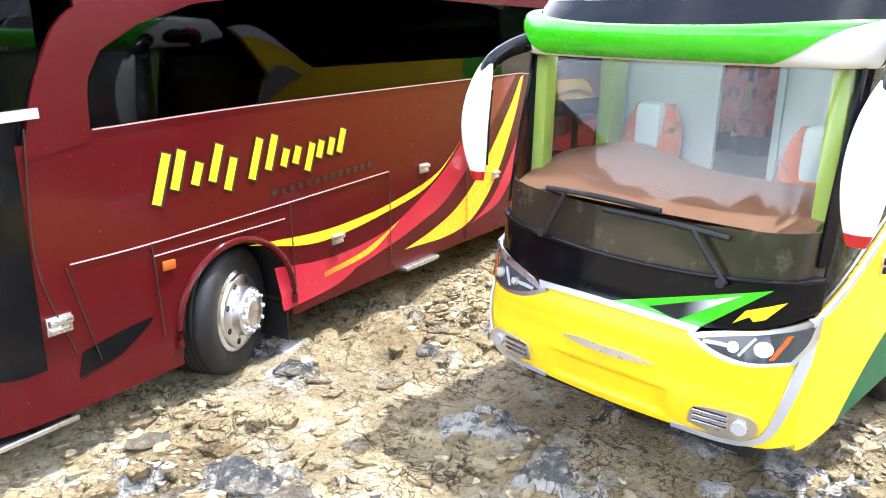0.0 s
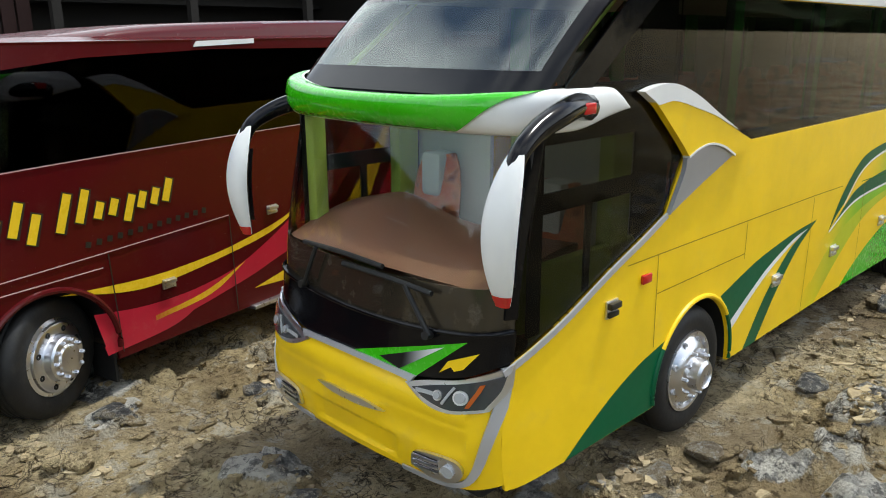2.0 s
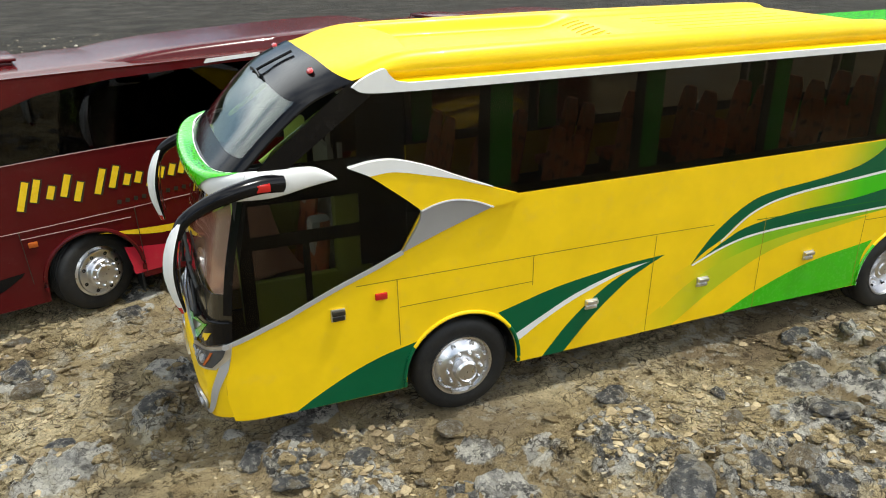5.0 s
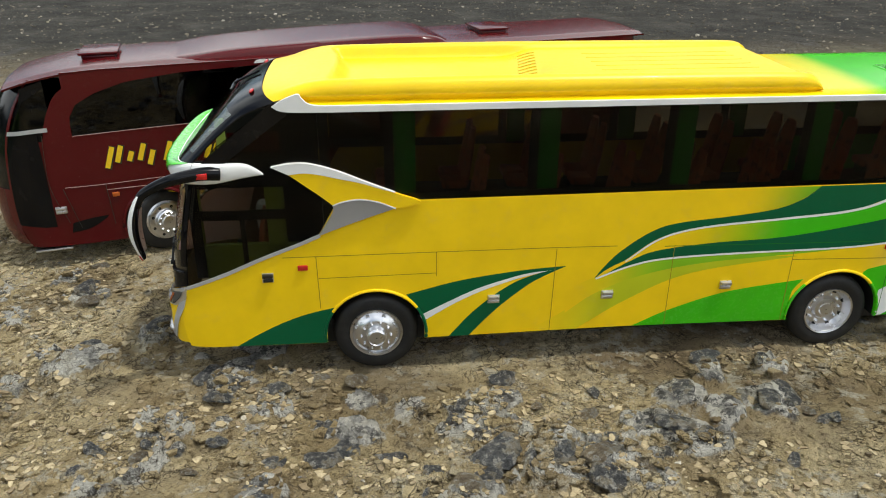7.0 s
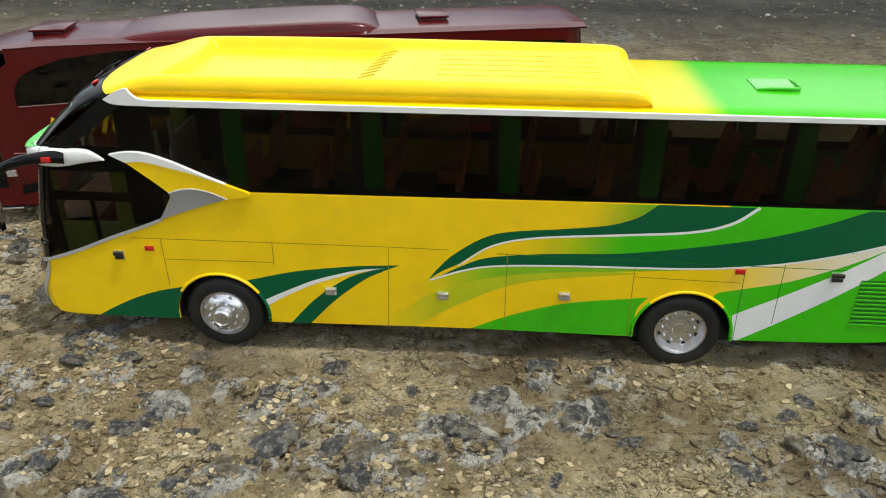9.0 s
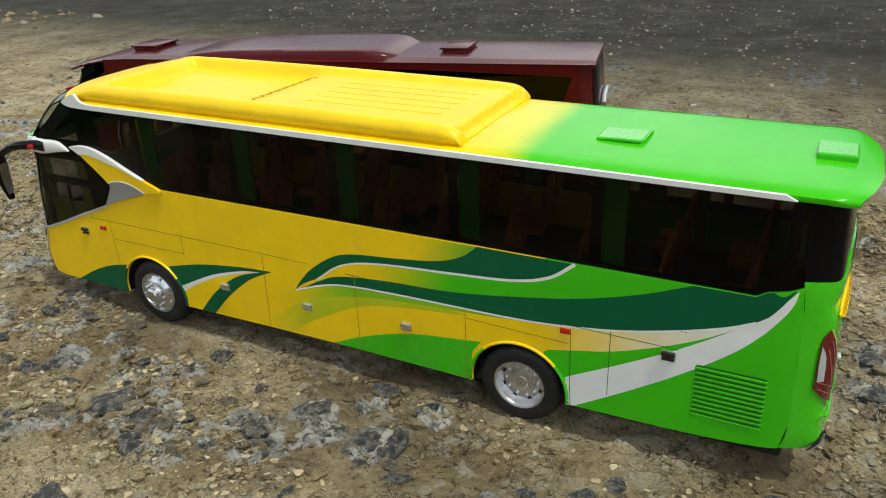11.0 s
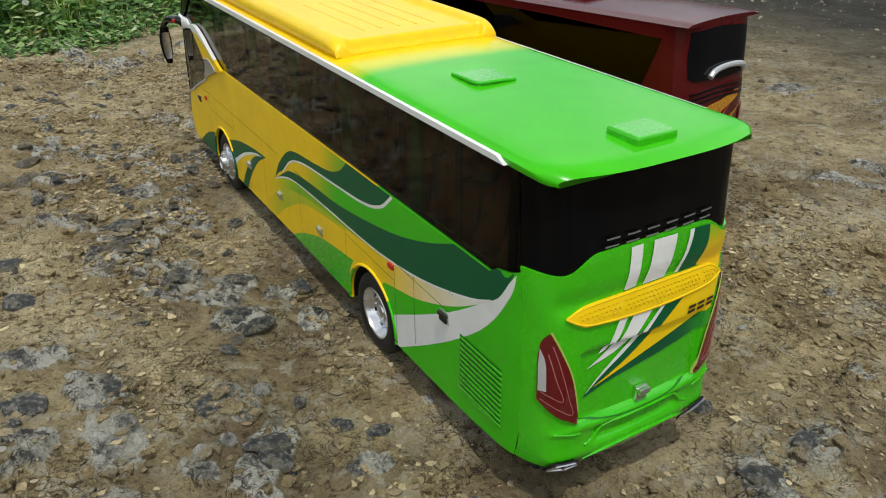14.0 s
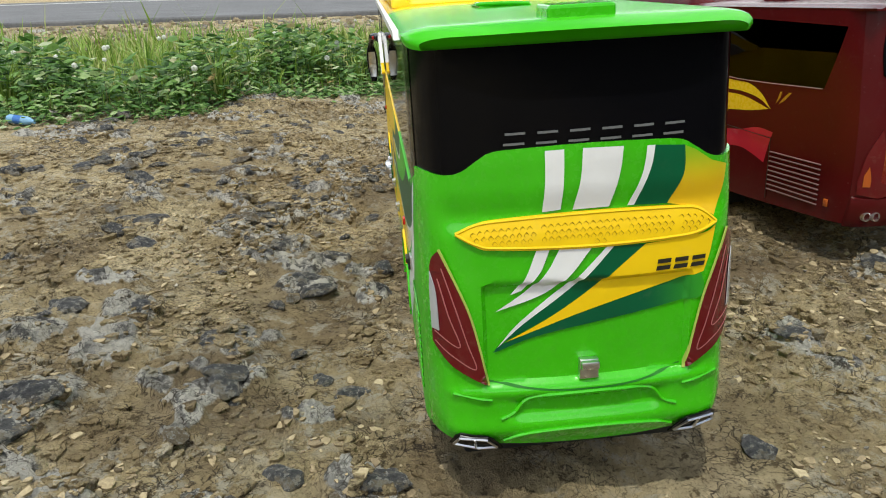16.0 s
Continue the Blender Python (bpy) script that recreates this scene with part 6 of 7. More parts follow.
def brown_at(x, y):
    """How brown the earth is, 0 to 1: damp in patches and round the outcrops, and browner towards the tail of the
    buses.
    """
    ring = 0.48 * np.clip(outcrop(x, y, 1.9) * 1.6, 0, 1) * np.clip(0.7 + 3 * fbm(x * 40, y * 40, 3, 31), 0, 1)
    dry = np.clip((x - 0.38) / 0.09, 0, 1) * np.clip((-y - 0.035) / 0.05, 0, 1)
    # the last term makes the ground browner behind and beside the tail
    broad = -0.16 + 0.40 * np.clip((x + 0.02) / 0.36, 0, 1) * (1 - 0.95 * dry) + 2.6 * (1 - 0.6 * dry) * fbm(x * 12 + 3, y * 14, 6, 37) + 0.34 * np.clip((x - 0.38) / 0.12, 0, 1) * np.clip((y + 0.13) / 0.10, 0, 1)
    return np.clip(np.maximum(ring * (1 - 0.6 * dry), broad - 0.1 * dry), 0, 0.80)


def ground_z(x, y):
    x, y = np.asarray(x, float), np.asarray(y, float)
    t = np.clip((-y - 0.075) / 0.22, 0, 1)
    base = 0.023 * t * t * (3 - 2 * t)
    t = np.clip((y - 0.05) / 0.10, 0, 1)
    base = base + 0.003 * t * t * (3 - 2 * t)
    far = np.clip((np.hypot(x - 0.15, y) - 0.9) / 3.0, 0, 1)
    base = base * (1 - far) + far * 0.02
    w = fbm(x * 3 + 7, y * 3, 3, 40) * 0.05
    rough = 0.013 * fbm(x * 9 + 3.3, y * 9, 4, 3) + 0.0040 * fbm(x * 45, y * 45 + 2, 4, 11)
    mask = np.clip(fbm(x * 9 + 1, y * 9 + 4, 3, 23) * 5 + 0.40, 0, 1)
    flakes = 0.0050 * (plates(x * 46 + w * 60, y * 60, 5) - 0.5) + 0.0034 * (plates(x * 105, y * 130 + w * 60, 9) - 0.5) + 0.0012 * (plates(x * 210, y * 240, 15) - 0.5)
    near = 1 - np.clip((np.hypot(x - 0.1, y + 0.05) - 0.75) / 0.35, 0, 1)
    flakes = flakes * near
    rough = rough * (0.03 + 0.97 * near)
    rock = lumps(x, y) * near
    z = rough + flakes * (0.10 + 1.0 * mask) * (1 - 0.7 * rock) + rock * (0.0040 + 0.017 * np.abs(fbm(x * 75 + 1, y * 75, 4, 71)) + 0.004 * (plates(x * 90, y * 90, 81) - 0.5))
    # trodden flat under the wheels
    calm = np.ones(np.shape(x))
    for cx, cyy, lift in ((0.0, -0.047, 0), (0.30, -0.047, 0), (0.0, 0.047, 0.0024), (0.30, 0.047, 0.0024)):
        d = np.clip((np.hypot(x - cx, y - cyy) - 0.016) / 0.02, 0, 1)
        base = base * d + lift * (1 - d)
        calm = np.minimum(calm, np.clip((np.hypot(x - cx, y - cyy) - 0.014) / 0.03, 0, 1))
    ca, sa = math.cos(radians(RED_TURN)), math.sin(radians(RED_TURN))
    under = np.zeros(np.shape(x))
    for lx, ly in ((0, 0.010), (0.285, 0.010), (0, 0.102), (0.285, 0.102)):
        wx, wy = RED_X + ca * lx - sa * ly, RED_Y + sa * lx + ca * ly
        d = np.clip((np.hypot(x - wx, y - wy) - 0.014) / 0.05, 0, 1)
        under = np.maximum(under, 1 - d)
        lift = 0.0035 + 0.014 * lx
        base = base * d + lift * (1 - d)
        calm = np.minimum(calm, np.clip((np.hypot(x - wx, y - wy) - 0.014) / 0.03, 0, 1))
    inside = (np.abs(y) < 0.052) & (x > -0.12) & (x < 0.46)
    z = np.where(inside, np.minimum(z, 0.004), z)
    return base + z * (0.12 + 0.88 * calm) - 0.0004


def spread(a, b, fine, reach, n):
    mid = list(np.arange(a, b, fine))
    left = [a - fine * 2 - (reach * (k / n) ** 3.2) - k * fine * 1.5 for k in range(1, n + 1)][::-1]
    right = [b + fine * 2 + (reach * (k / n) ** 3.2) + k * fine * 1.5 for k in range(1, n + 1)]
    return np.array(left + mid + right)


def soil(name, pieces=False):
    m, n, l, p = shader(name)
    v = objpos(n)
    tan = ramp(n, l, noise_node(n, l, v, 11, 6, 0.6), [(0.36, (0.360, 0.275, 0.145)), (0.50, (0.530, 0.425, 0.240)), (0.64, (0.680, 0.570, 0.355))])
    fine = ramp(n, l, noise_node(n, l, v, 150, 7, 0.7), [(0.385, (0.36, 0.33, 0.29)), (0.430, (0.98, 0.98, 0.98)), (0.60, (1.20, 1.20, 1.20))])
    col = mixcol(n, l, 1.0, tan, fine, 'MULTIPLY')
    speck = ramp(n, l, noise_node(n, l, v, 560, 5, 0.7), [(0.370, (0.55, 0.52, 0.48)), (0.425, (1, 1, 1)), (0.66, (1.10, 1.10, 1.09))])
    col = mixcol(n, l, 1.0, col, speck, 'MULTIPLY')
    # brown damp earth in patches and round the outcrops
    at = n.new("ShaderNodeAttribute")
    at.attribute_name = "bare_rock"
    ring = n.new("ShaderNodeAttribute")
    ring.attribute_name = "brown_mask"
    damp = ramp(n, l, noise_node(n, l, v, 7, 6, 0.66), [(0.52, (0, 0, 0)), (0.64, (0.45, 0.45, 0.45))])
    col = mixcol(n, l, damp, col, (0.235, 0.180, 0.110))
    col = mixcol(n, l, ring.outputs["Fac"], col, mixcol(n, l, 1.0, fine, (0.205, 0.150, 0.086), 'MULTIPLY'))
    # grey rock with pale lichen
    stone = ramp(n, l, noise_node(n, l, v, 70, 9, 0.72), [(0.42, (0.085, 0.083, 0.078)), (0.49, (0.230, 0.224, 0.208)), (0.55, (0.44, 0.425, 0.385))])
    edge = ramp(n, l, mixcol(n, l, 0.55, at.outputs["Color"], noise_node(n, l, v, 120, 8, 0.75)), [(0.50, (0, 0, 0)), (0.60, (1, 1, 1))])
    col = mixcol(n, l, edge, col, stone)
    lichen = ramp(n, l, noise_node(n, l, v, 58, 10, 0.76), [(0.485, (0, 0, 0)), (0.515, (0.9, 0.9, 0.9))])
    col = mixcol(n, l, mixcol(n, l, 1.0, lichen, edge, 'MULTIPLY'), col, (0.72, 0.69, 0.61))
    where = ramp(n, l, noise_node(n, l, v, 17, 5, 0.6), [(0.45, (0, 0, 0)), (0.57, (1, 1, 1))])
    pale = ramp(n, l, noise_node(n, l, v, 88, 9, 0.78), [(0.515, (0, 0, 0)), (0.535, (0.62, 0.62, 0.62))])
    pale = mixcol(n, l, 1.0, pale, where, 'MULTIPLY')
    col = mixcol(n, l, pale, col, (0.62, 0.585, 0.48))
    if pieces:
        g = n.new("ShaderNodeNewGeometry").outputs["Random Per Island"]
        col = mixcol(n, l, 1.0, col, ramp(n, l, g, [(0.0, (0.72, 0.69, 0.64)), (0.5, (1.0, 0.99, 0.97)), (1.0, (1.14, 1.13, 1.11))]), 'MULTIPLY')
    # darker grey grit beyond the buses, towards the village
    far = along(n, l, "Y", 0.42, 1.3)
    grey = ramp(n, l, noise_node(n, l, v, 9, 7, 0.7), [(0.36, (0.026, 0.024, 0.019)), (0.52, (0.048, 0.045, 0.036)), (0.66, (0.085, 0.080, 0.064))])
    col = mixcol(n, l, far, col, grey)
    p.inputs["Roughness"].default_value = 0.92
    p.inputs["Specular IOR Level"].default_value = 0.25
    # scales of dried mud that lift at one edge
    warp = n.new("ShaderNodeTexNoise")
    warp.inputs["Scale"].default_value, warp.inputs["Detail"].default_value = 60, 5
    l.new(v, warp.inputs["Vector"])
    add = n.new("ShaderNodeVectorMath")
    add.operation = 'MULTIPLY_ADD'
    add.inputs[1].default_value = (0.024, 0.024, 0.024)
    l.new(warp.outputs["Color"], add.inputs[0])
    l.new(v, add.inputs[2])
    hs = []
    for scale in (62, 135, 330):
        vo = n.new("ShaderNodeTexVoronoi")
        vo.inputs["Scale"].default_value = scale
        l.new(add.outputs[0], vo.inputs["Vector"])
        hs.append(vo.outputs["Color"])
    flaky = ramp(n, l, noise_node(n, l, v, 21, 5, 0.62), [(0.42, (0.22, 0.22, 0.22)), (0.56, (1, 1, 1))])
    cracks = []
    for scale, wide in ((80, 0.050), (190, 0.075)):
        ed = n.new("ShaderNodeTexVoronoi")
        ed.feature = 'DISTANCE_TO_EDGE'
        ed.inputs["Scale"].default_value = scale
        l.new(add.outputs[0], ed.inputs["Vector"])
        c = ramp(n, l, ed.outputs["Distance"], [(0.0, (1, 1, 1)), (wide, (0, 0, 0))])
        broken = ramp(n, l, noise_node(n, l, v, 75, 5, 0.7), [(0.45, (0, 0, 0)), (0.52, (0.95, 0.95, 0.95))])
        cracks.append(mixcol(n, l, 1.0, mixcol(n, l, 1.0, c, flaky, 'MULTIPLY'), broken, 'MULTIPLY'))
    # crack lines: darker dirt, with the shade inside the cracks put into the colour
    for c in cracks:
        col = mixcol(n, l, c, col, (0.050, 0.036, 0.022))
    plate = ramp(n, l, hs[1], [(0.2, (0.80, 0.79, 0.77)), (0.8, (1.10, 1.10, 1.09))])
    l.new(mixcol(n, l, flaky, col, mixcol(n, l, 1.0, col, plate, 'MULTIPLY')), p.inputs["Base Color"])
    big = mixcol(n, l, 0.45, hs[0], hs[1])
    big = mixcol(n, l, 0.25, big, hs[2])
    big = mixcol(n, l, flaky, (0.5, 0.5, 0.5), big)
    grit = mixcol(n, l, 0.45, noise_node(n, l, v, 240, 8, 0.75), noise_node(n, l, v, 900, 4, 0.7))
    hgt = mixcol(n, l, 0.42, big, grit)
    bumped(n, l, p, hgt, 1.0, 0.022)
    return m


M_SOIL = soil("dry_flaky_earth")
M_SCALE = soil("dried_mud_scales", True)


def rock_mat(name, dark, mid, pale):
    m, n, l, p = shader(name)
    v = objpos(n)
    info = n.new("ShaderNodeObjectInfo").outputs["Random"]
    c = ramp(n, l, noise_node(n, l, v, 2.2, 10, 0.74), [(0.36, dark), (0.50, mid), (0.66, pale)])
    tint = ramp(n, l, info, [(0.0, (0.78, 0.76, 0.73)), (0.5, (1.0, 0.98, 0.94)), (1.0, (0.96, 0.98, 0.99))])
    c = mixcol(n, l, 1.0, c, tint, 'MULTIPLY')
    lichen = ramp(n, l, noise_node(n, l, v, 1.7, 10, 0.78), [(0.52, (0, 0, 0)), (0.55, (0.88, 0.88, 0.88))])
    c = mixcol(n, l, lichen, c, (0.68, 0.655, 0.58))
    dust = ramp(n, l, noise_node(n, l, v, 1.1, 7, 0.7), [(0.50, (0, 0, 0)), (0.62, (0.8, 0.8, 0.8))])
    c = mixcol(n, l, dust, c, (0.42, 0.345, 0.22))
    l.new(c, p.inputs["Base Color"])
    p.inputs["Roughness"].default_value = 0.85
    bumped(n, l, p, noise_node(n, l, v, 5.0, 10, 0.78), 1.0, 0.35)
    return m


M_ROCK = rock_mat("grey_stone", (0.085, 0.086, 0.088), (0.19, 0.192, 0.194), (0.34, 0.335, 0.315))
M_TANROCK = rock_mat("tan_stone", (0.24, 0.18, 0.115), (0.42, 0.335, 0.215), (0.58, 0.50, 0.38))


def ground():
    xs, ys = spread(-0.56, 0.74, 0.0016, 90.0, 64), spread(-0.48, 0.42, 0.0016, 90.0, 64)
    X, Y = np.meshgrid(xs, ys, indexing='ij')
    Z = ground_z(X, Y)
    me = bpy.data.meshes.new("ground")
    n, m = X.shape
    idx = np.arange(n * m).reshape(n, m)
    quads = np.stack([idx[:-1, :-1], idx[1:, :-1], idx[1:, 1:], idx[:-1, 1:]], -1).reshape(-1, 4)
    me.vertices.add(n * m)
    me.vertices.foreach_set("co", np.stack([X, Y, Z], -1).reshape(-1).astype(np.float32))
    me.loops.add(quads.size)
    me.loops.foreach_set("vertex_index", quads.reshape(-1).astype(np.int32))
    me.polygons.add(len(quads))
    me.polygons.foreach_set("loop_start", (np.arange(len(quads)) * 4).astype(np.int32))
    me.update(calc_edges=True)
    me.shade_smooth()
    bare = me.attributes.new("bare_rock", 'FLOAT', 'POINT')
    bare.data.foreach_set("value", lumps(X, Y).reshape(-1).astype(np.float32))
    ring = me.attributes.new("brown_mask", 'FLOAT', 'POINT')
    ring.data.foreach_set("value", brown_at(X, Y).reshape(-1).astype(np.float32))
    me.materials.append(M_SOIL)
    tagged(new("ground", me), "dry cracked earth with stones and flakes", "ground", kind="structure")


ground()


# ---------------------------------------------------------------- stones, gravel, flakes
def rock_mesh(seed, material, flat=0.6, sub=3):
    rnd = random.Random(seed)
    bm = bmesh.new()
    bmesh.ops.create_icosphere(bm, subdivisions=sub, radius=1.0)
    cuts = []
    for _ in range(9):
        v = Vector((rnd.gauss(0, 1), rnd.gauss(0, 1), rnd.gauss(0, 1))).normalized()
        cuts.append((v, rnd.uniform(0.55, 0.9)))
    for v in bm.verts:
        for c, d in cuts:
            k = v.co.dot(c) - d
            if k > 0:
                v.co -= c * k * 0.92
        v.co *= 1 + 0.16 * noise.noise(v.co * 2.1 + Vector((seed * 3.1, 0, 0))) + 0.10 * noise.noise(v.co * 5 + Vector((0, seed, 0))) + 0.05 * noise.noise(v.co * 11 + Vector((0, 0, seed)))
        v.co.z *= flat
        v.co.x *= 1.25
    me = bpy.data.meshes.new("stone")
    bm.to_mesh(me)
    bm.free()
    me.shade_smooth()
    me.set_sharp_from_angle(angle=radians(32))
    me.materials.append(material)
    return me


def stones():
    grey = [rock_mesh(k, M_ROCK, 0.45 + 0.06 * (k % 5)) for k in range(10)]
    tan = [rock_mesh(40 + k, M_TANROCK, 0.5 + 0.06 * (k % 4)) for k in range(6)]
    rnd = random.Random(11)

    def put(x, y, size, kind, sink=0.35):
        size = size if size < 0.016 else 0.016 + (size - 0.016) * 0.45
        me = rnd.choice(grey if kind == 'g' else tan)
        ob = new("stone", me)
        z = float(ground_z(x, y))
        ob.matrix_world = pose(x, y, z + size * (0.42 - sink) * 0.5, rnd.uniform(-14, 14), rnd.uniform(-14, 14), rnd.uniform(0, 360)) @ Matrix.Diagonal((size / 2, size / 2 * rnd.uniform(0.7, 1.1), size / 2 * rnd.uniform(0.55, 0.9), 1))
        label = ("grey stone" if kind == 'g' else "tan stone") + (" half sunk in the dry earth" if size > 0.013 else " lying on the dry earth")
        tagged(ob, label, "stone", "stones on the ground")
    # the ones that stand out
    for x, y, size, kind in ((1, -92, 12, 't'), (-17, -140, 26, 'g'), (6, -147, 20, 'g'), (181, -106, 30, 'g'), (164, -140, 28, 'g'), (145, -136, 20, 'g'), (89, -165, 34, 'g'),
                             (55, -166, 24, 'g'), (112, -172, 30, 't'), (130, -180, 26, 't'), (230, -120, 34, 'g'), (177, -156, 22, 'g'), (367, -149, 26, 'g'), (351, -141, 16, 't'),
                             (320, -165, 22, 'g'), (355, -106, 16, 'g'), (373, -88, 20, 'g'), (248, -74, 18, 'g'), (212, -70, 20, 'g'), (41, -193, 30, 't')):
        put(x / 1000, y / 1000, size / 1000, kind, 0.55)
    for x, y, size, kind in ((-13, -71, 14, 't'), (-8, -84, 7, 't'), (46, -118, 9, 'g'), (-40, -104, 8, 't'), (92, -112, 10, 't'), (130, -98, 8, 'g'), (250, -128, 9, 't'), (330, -118, 10, 'g'), (420, -160, 10, 't'), (470, -60, 9, 'g')):
        put(x / 1000, y / 1000, size / 1000, kind, -0.05)
    for x, y, size, kind in ((-55, -190, 24, 'g'), (-55, -150, 22, 'g'), (-61, -76, 18, 'g'), (314, -164, 20, 'g'), (376, -146, 22, 'g'), (452, -76, 22, 'g'), (499, 62, 30, 'g'), (498, 100, 24, 'g'),
                             (244, -113, 26, 'g'), (441, -115, 17, 'g'), (360, 142, 26, 'g'), (265, 246, 30, 'g'), (142, -280, 17, 't'), (-225, -412, 34, 'g'), (-190, -324, 22, 't'), (-369, -164, 24, 'g'),
                             (-500, -350, 44, 'g'), (-492, -300, 22, 't'), (285, -250, 30, 'g'), (392, -229, 40, 'g'), (418, -232, 26, 'g'), (440, 84, 16, 'g'), (294, -207, 18, 'g')):
        put(x / 1000, y / 1000, size / 1000, kind, 0.5)
    for x, y, size, kind in ((-224, 123, 16, 't'), (-214, 54, 18, 't'), (-96, 110, 16, 'g'), (-157, 128, 20, 'g'), (-218, 66, 26, 'g'), (-232, 84, 12, 't'), (-138, 42, 20, 'g'), (-108, -52, 26, 'g'), (-149, 3, 20, 'g'), (-38, -66, 14, 't')):
        put(x / 1000, y / 1000, size / 1000, kind, 0.5)
    # the stony bank in front of the weeds
    made = 0
    while made < 85:
        x, y = rnd.uniform(-0.44, 0.16), rnd.uniform(-0.46, -0.12)
        if vclump(x, y) < 0.40 and rnd.random() < 0.7:
            continue
        put(x, y, rnd.choice((0.010, 0.013, 0.017, 0.022, 0.028, 0.036)), rnd.choice('ggt'), 0.42)
        made += 1
    made = 0
    while made < 128:
        x, y = rnd.uniform(-0.55, 0.72), rnd.uniform(-0.46, 0.42)
        if (-0.135 < x < 0.475 and abs(y) < 0.062) or near_red(x, y):
            continue
        if vclump(x, y) < 0.42 and rnd.random() < 0.75:
            continue
        if x > 0.42 and y > 0.05 and rnd.random() < 0.6:
            continue
        put(x, y, rnd.choice((0.005, 0.006, 0.007, 0.008, 0.009, 0.011, 0.013, 0.017)), rnd.choice('ggggt'), rnd.choice((0.6, 0.45, 0.2)))
        made += 1


def near_red(x, y):
    ca, sa = math.cos(radians(RED_TURN)), math.sin(radians(RED_TURN))
    dx, dy = x - RED_X, y - RED_Y
    lx, ly = ca * dx + sa * dy, -sa * dx + ca * dy
    return -0.13 < lx < 0.445 and -0.004 < ly < 0.116


def vclump(x, y):
    return float(vnoise(np.array(x * 13 + 4.0), np.array(y * 13 + 9.0), 77))


def bits(name, count, low, high, material, thin, label, seed, reach=(-0.56, 0.74, -0.48, 0.42), clump=0.52, tipped=0.30, flat=False):
    """Countless small flat-topped pieces strewn on the ground, as one mesh."""
    r = np.random.RandomState(seed)
    x, y = r.uniform(reach[0], reach[1], count * 6), r.uniform(reach[2], reach[3], count * 6)
    keep = ~((x > -0.128) & (x < 0.468) & (np.abs(y) < 0.050))
    if clump:
        keep &= (vnoise(x * 17 + 2, y * 17 + 5, 61) * 0.75 + 0.25 * vnoise(x * 55, y * 55, 66) + r.uniform(-0.2, 0.2, len(x))) > clump
    x, y = x[keep][:count], y[keep][:count]
    n = len(x)
    size = low + (high - low) * r.power(0.34, n)
    z = ground_z(x, y)
    a = r.uniform(0, 2 * np.pi, n)
    k = 7
    th = (np.arange(k)[None] + r.uniform(-0.38, 0.38, (n, k))) * (2 * np.pi / k)
    rad = r.uniform(0.42, 1.15, (n, k)) if flat else r.uniform(0.62, 1.1, (n, k))
    stretch = r.uniform(0.55, 1.0, (n, 1))
    px, py = rad * np.cos(th), rad * np.sin(th) * stretch
    thick = (thin * r.uniform(0.6, 1.3, n))[:, None]
    inner = r.uniform(0.78, 0.95, (n, k)) if flat else r.uniform(0.45, 0.75, (n, k))
    bumpy = 0.12 if flat else 0.35
    mid = np.stack([px * inner, py * inner, thick * (1 + r.uniform(-bumpy, bumpy, (n, k)))], -1)
    rim = np.stack([px, py, thick * (r.uniform(0.55, 0.95, (n, k)) if flat else r.uniform(0.25, 0.75, (n, k)))], -1)
    under = 0.72 if flat else 0.92
    low_ = np.stack([px * under, py * under, np.full((n, k), -0.35)], -1)
    top = np.stack([np.zeros(n), np.zeros(n), thick[:, 0] * r.uniform(0.95, 1.15, n)], -1)[:, None, :]
    P = np.concatenate([low_, rim, mid, top], 1) * (size * 0.5)[:, None, None]
    tilt = r.uniform(-tipped, tipped, (n, 2))
    Pz = P[..., 2] + P[..., 0] * tilt[:, :1] + P[..., 1] * tilt[:, 1:]
    Px = P[..., 0] * np.cos(a)[:, None] - P[..., 1] * np.sin(a)[:, None] + x[:, None]
    Py = P[..., 0] * np.sin(a)[:, None] + P[..., 1] * np.cos(a)[:, None] + y[:, None]
    V = np.stack([Px, Py, Pz + z[:, None]], -1).reshape(-1, 3)
    q = np.arange(k)
    w = (q + 1) % k
    quads = np.concatenate([np.stack([q, w, w + k, q + k], -1), np.stack([q + k, w + k, w + 2 * k, q + 2 * k], -1)])
    tris = np.stack([q + 2 * k, w + 2 * k, np.full(k, 3 * k)], -1)
    base = (np.arange(n) * (3 * k + 1))[:, None, None]
    F = (quads[None] + base).reshape(-1, 4).tolist() + (tris[None] + base).reshape(-1, 3).tolist()
    me = bpy.data.meshes.new(name)
    me.from_pydata(V.tolist(), [], F)
    damp = me.attributes.new("brown_mask", 'FLOAT', 'POINT')
    damp.data.foreach_set("value", np.repeat(brown_at(x, y) * 0.62, 3 * k + 1).astype(np.float32))
    me.materials.append(material)
    return tagged(new(name, me), label, "gravel" if "gravel" in name else "debris", kind="stuff")


def bit_mat(name, stops):
    m, n, l, p = shader(name)
    g = n.new("ShaderNodeNewGeometry").outputs["Random Per Island"]
    c = ramp(n, l, g, stops)
    f = ramp(n, l, noise_node(n, l, objpos(n), 500, 5, 0.7), [(0.3, (0.6, 0.58, 0.55)), (0.7, (1.15, 1.15, 1.12))])
    damp = n.new("ShaderNodeAttribute")
    damp.attribute_name = "brown_mask"
    c = mixcol(n, l, damp.outputs["Fac"], c, mixcol(n, l, 1.0, c, (0.50, 0.44, 0.36), 'MULTIPLY'))
    l.new(mixcol(n, l, 1.0, c, f, 'MULTIPLY'), p.inputs["Base Color"])
    p.inputs["Roughness"].default_value = 0.9
    bumped(n, l, p, noise_node(n, l, objpos(n), 900, 4, 0.7), 0.5, 0.0008)
    return m


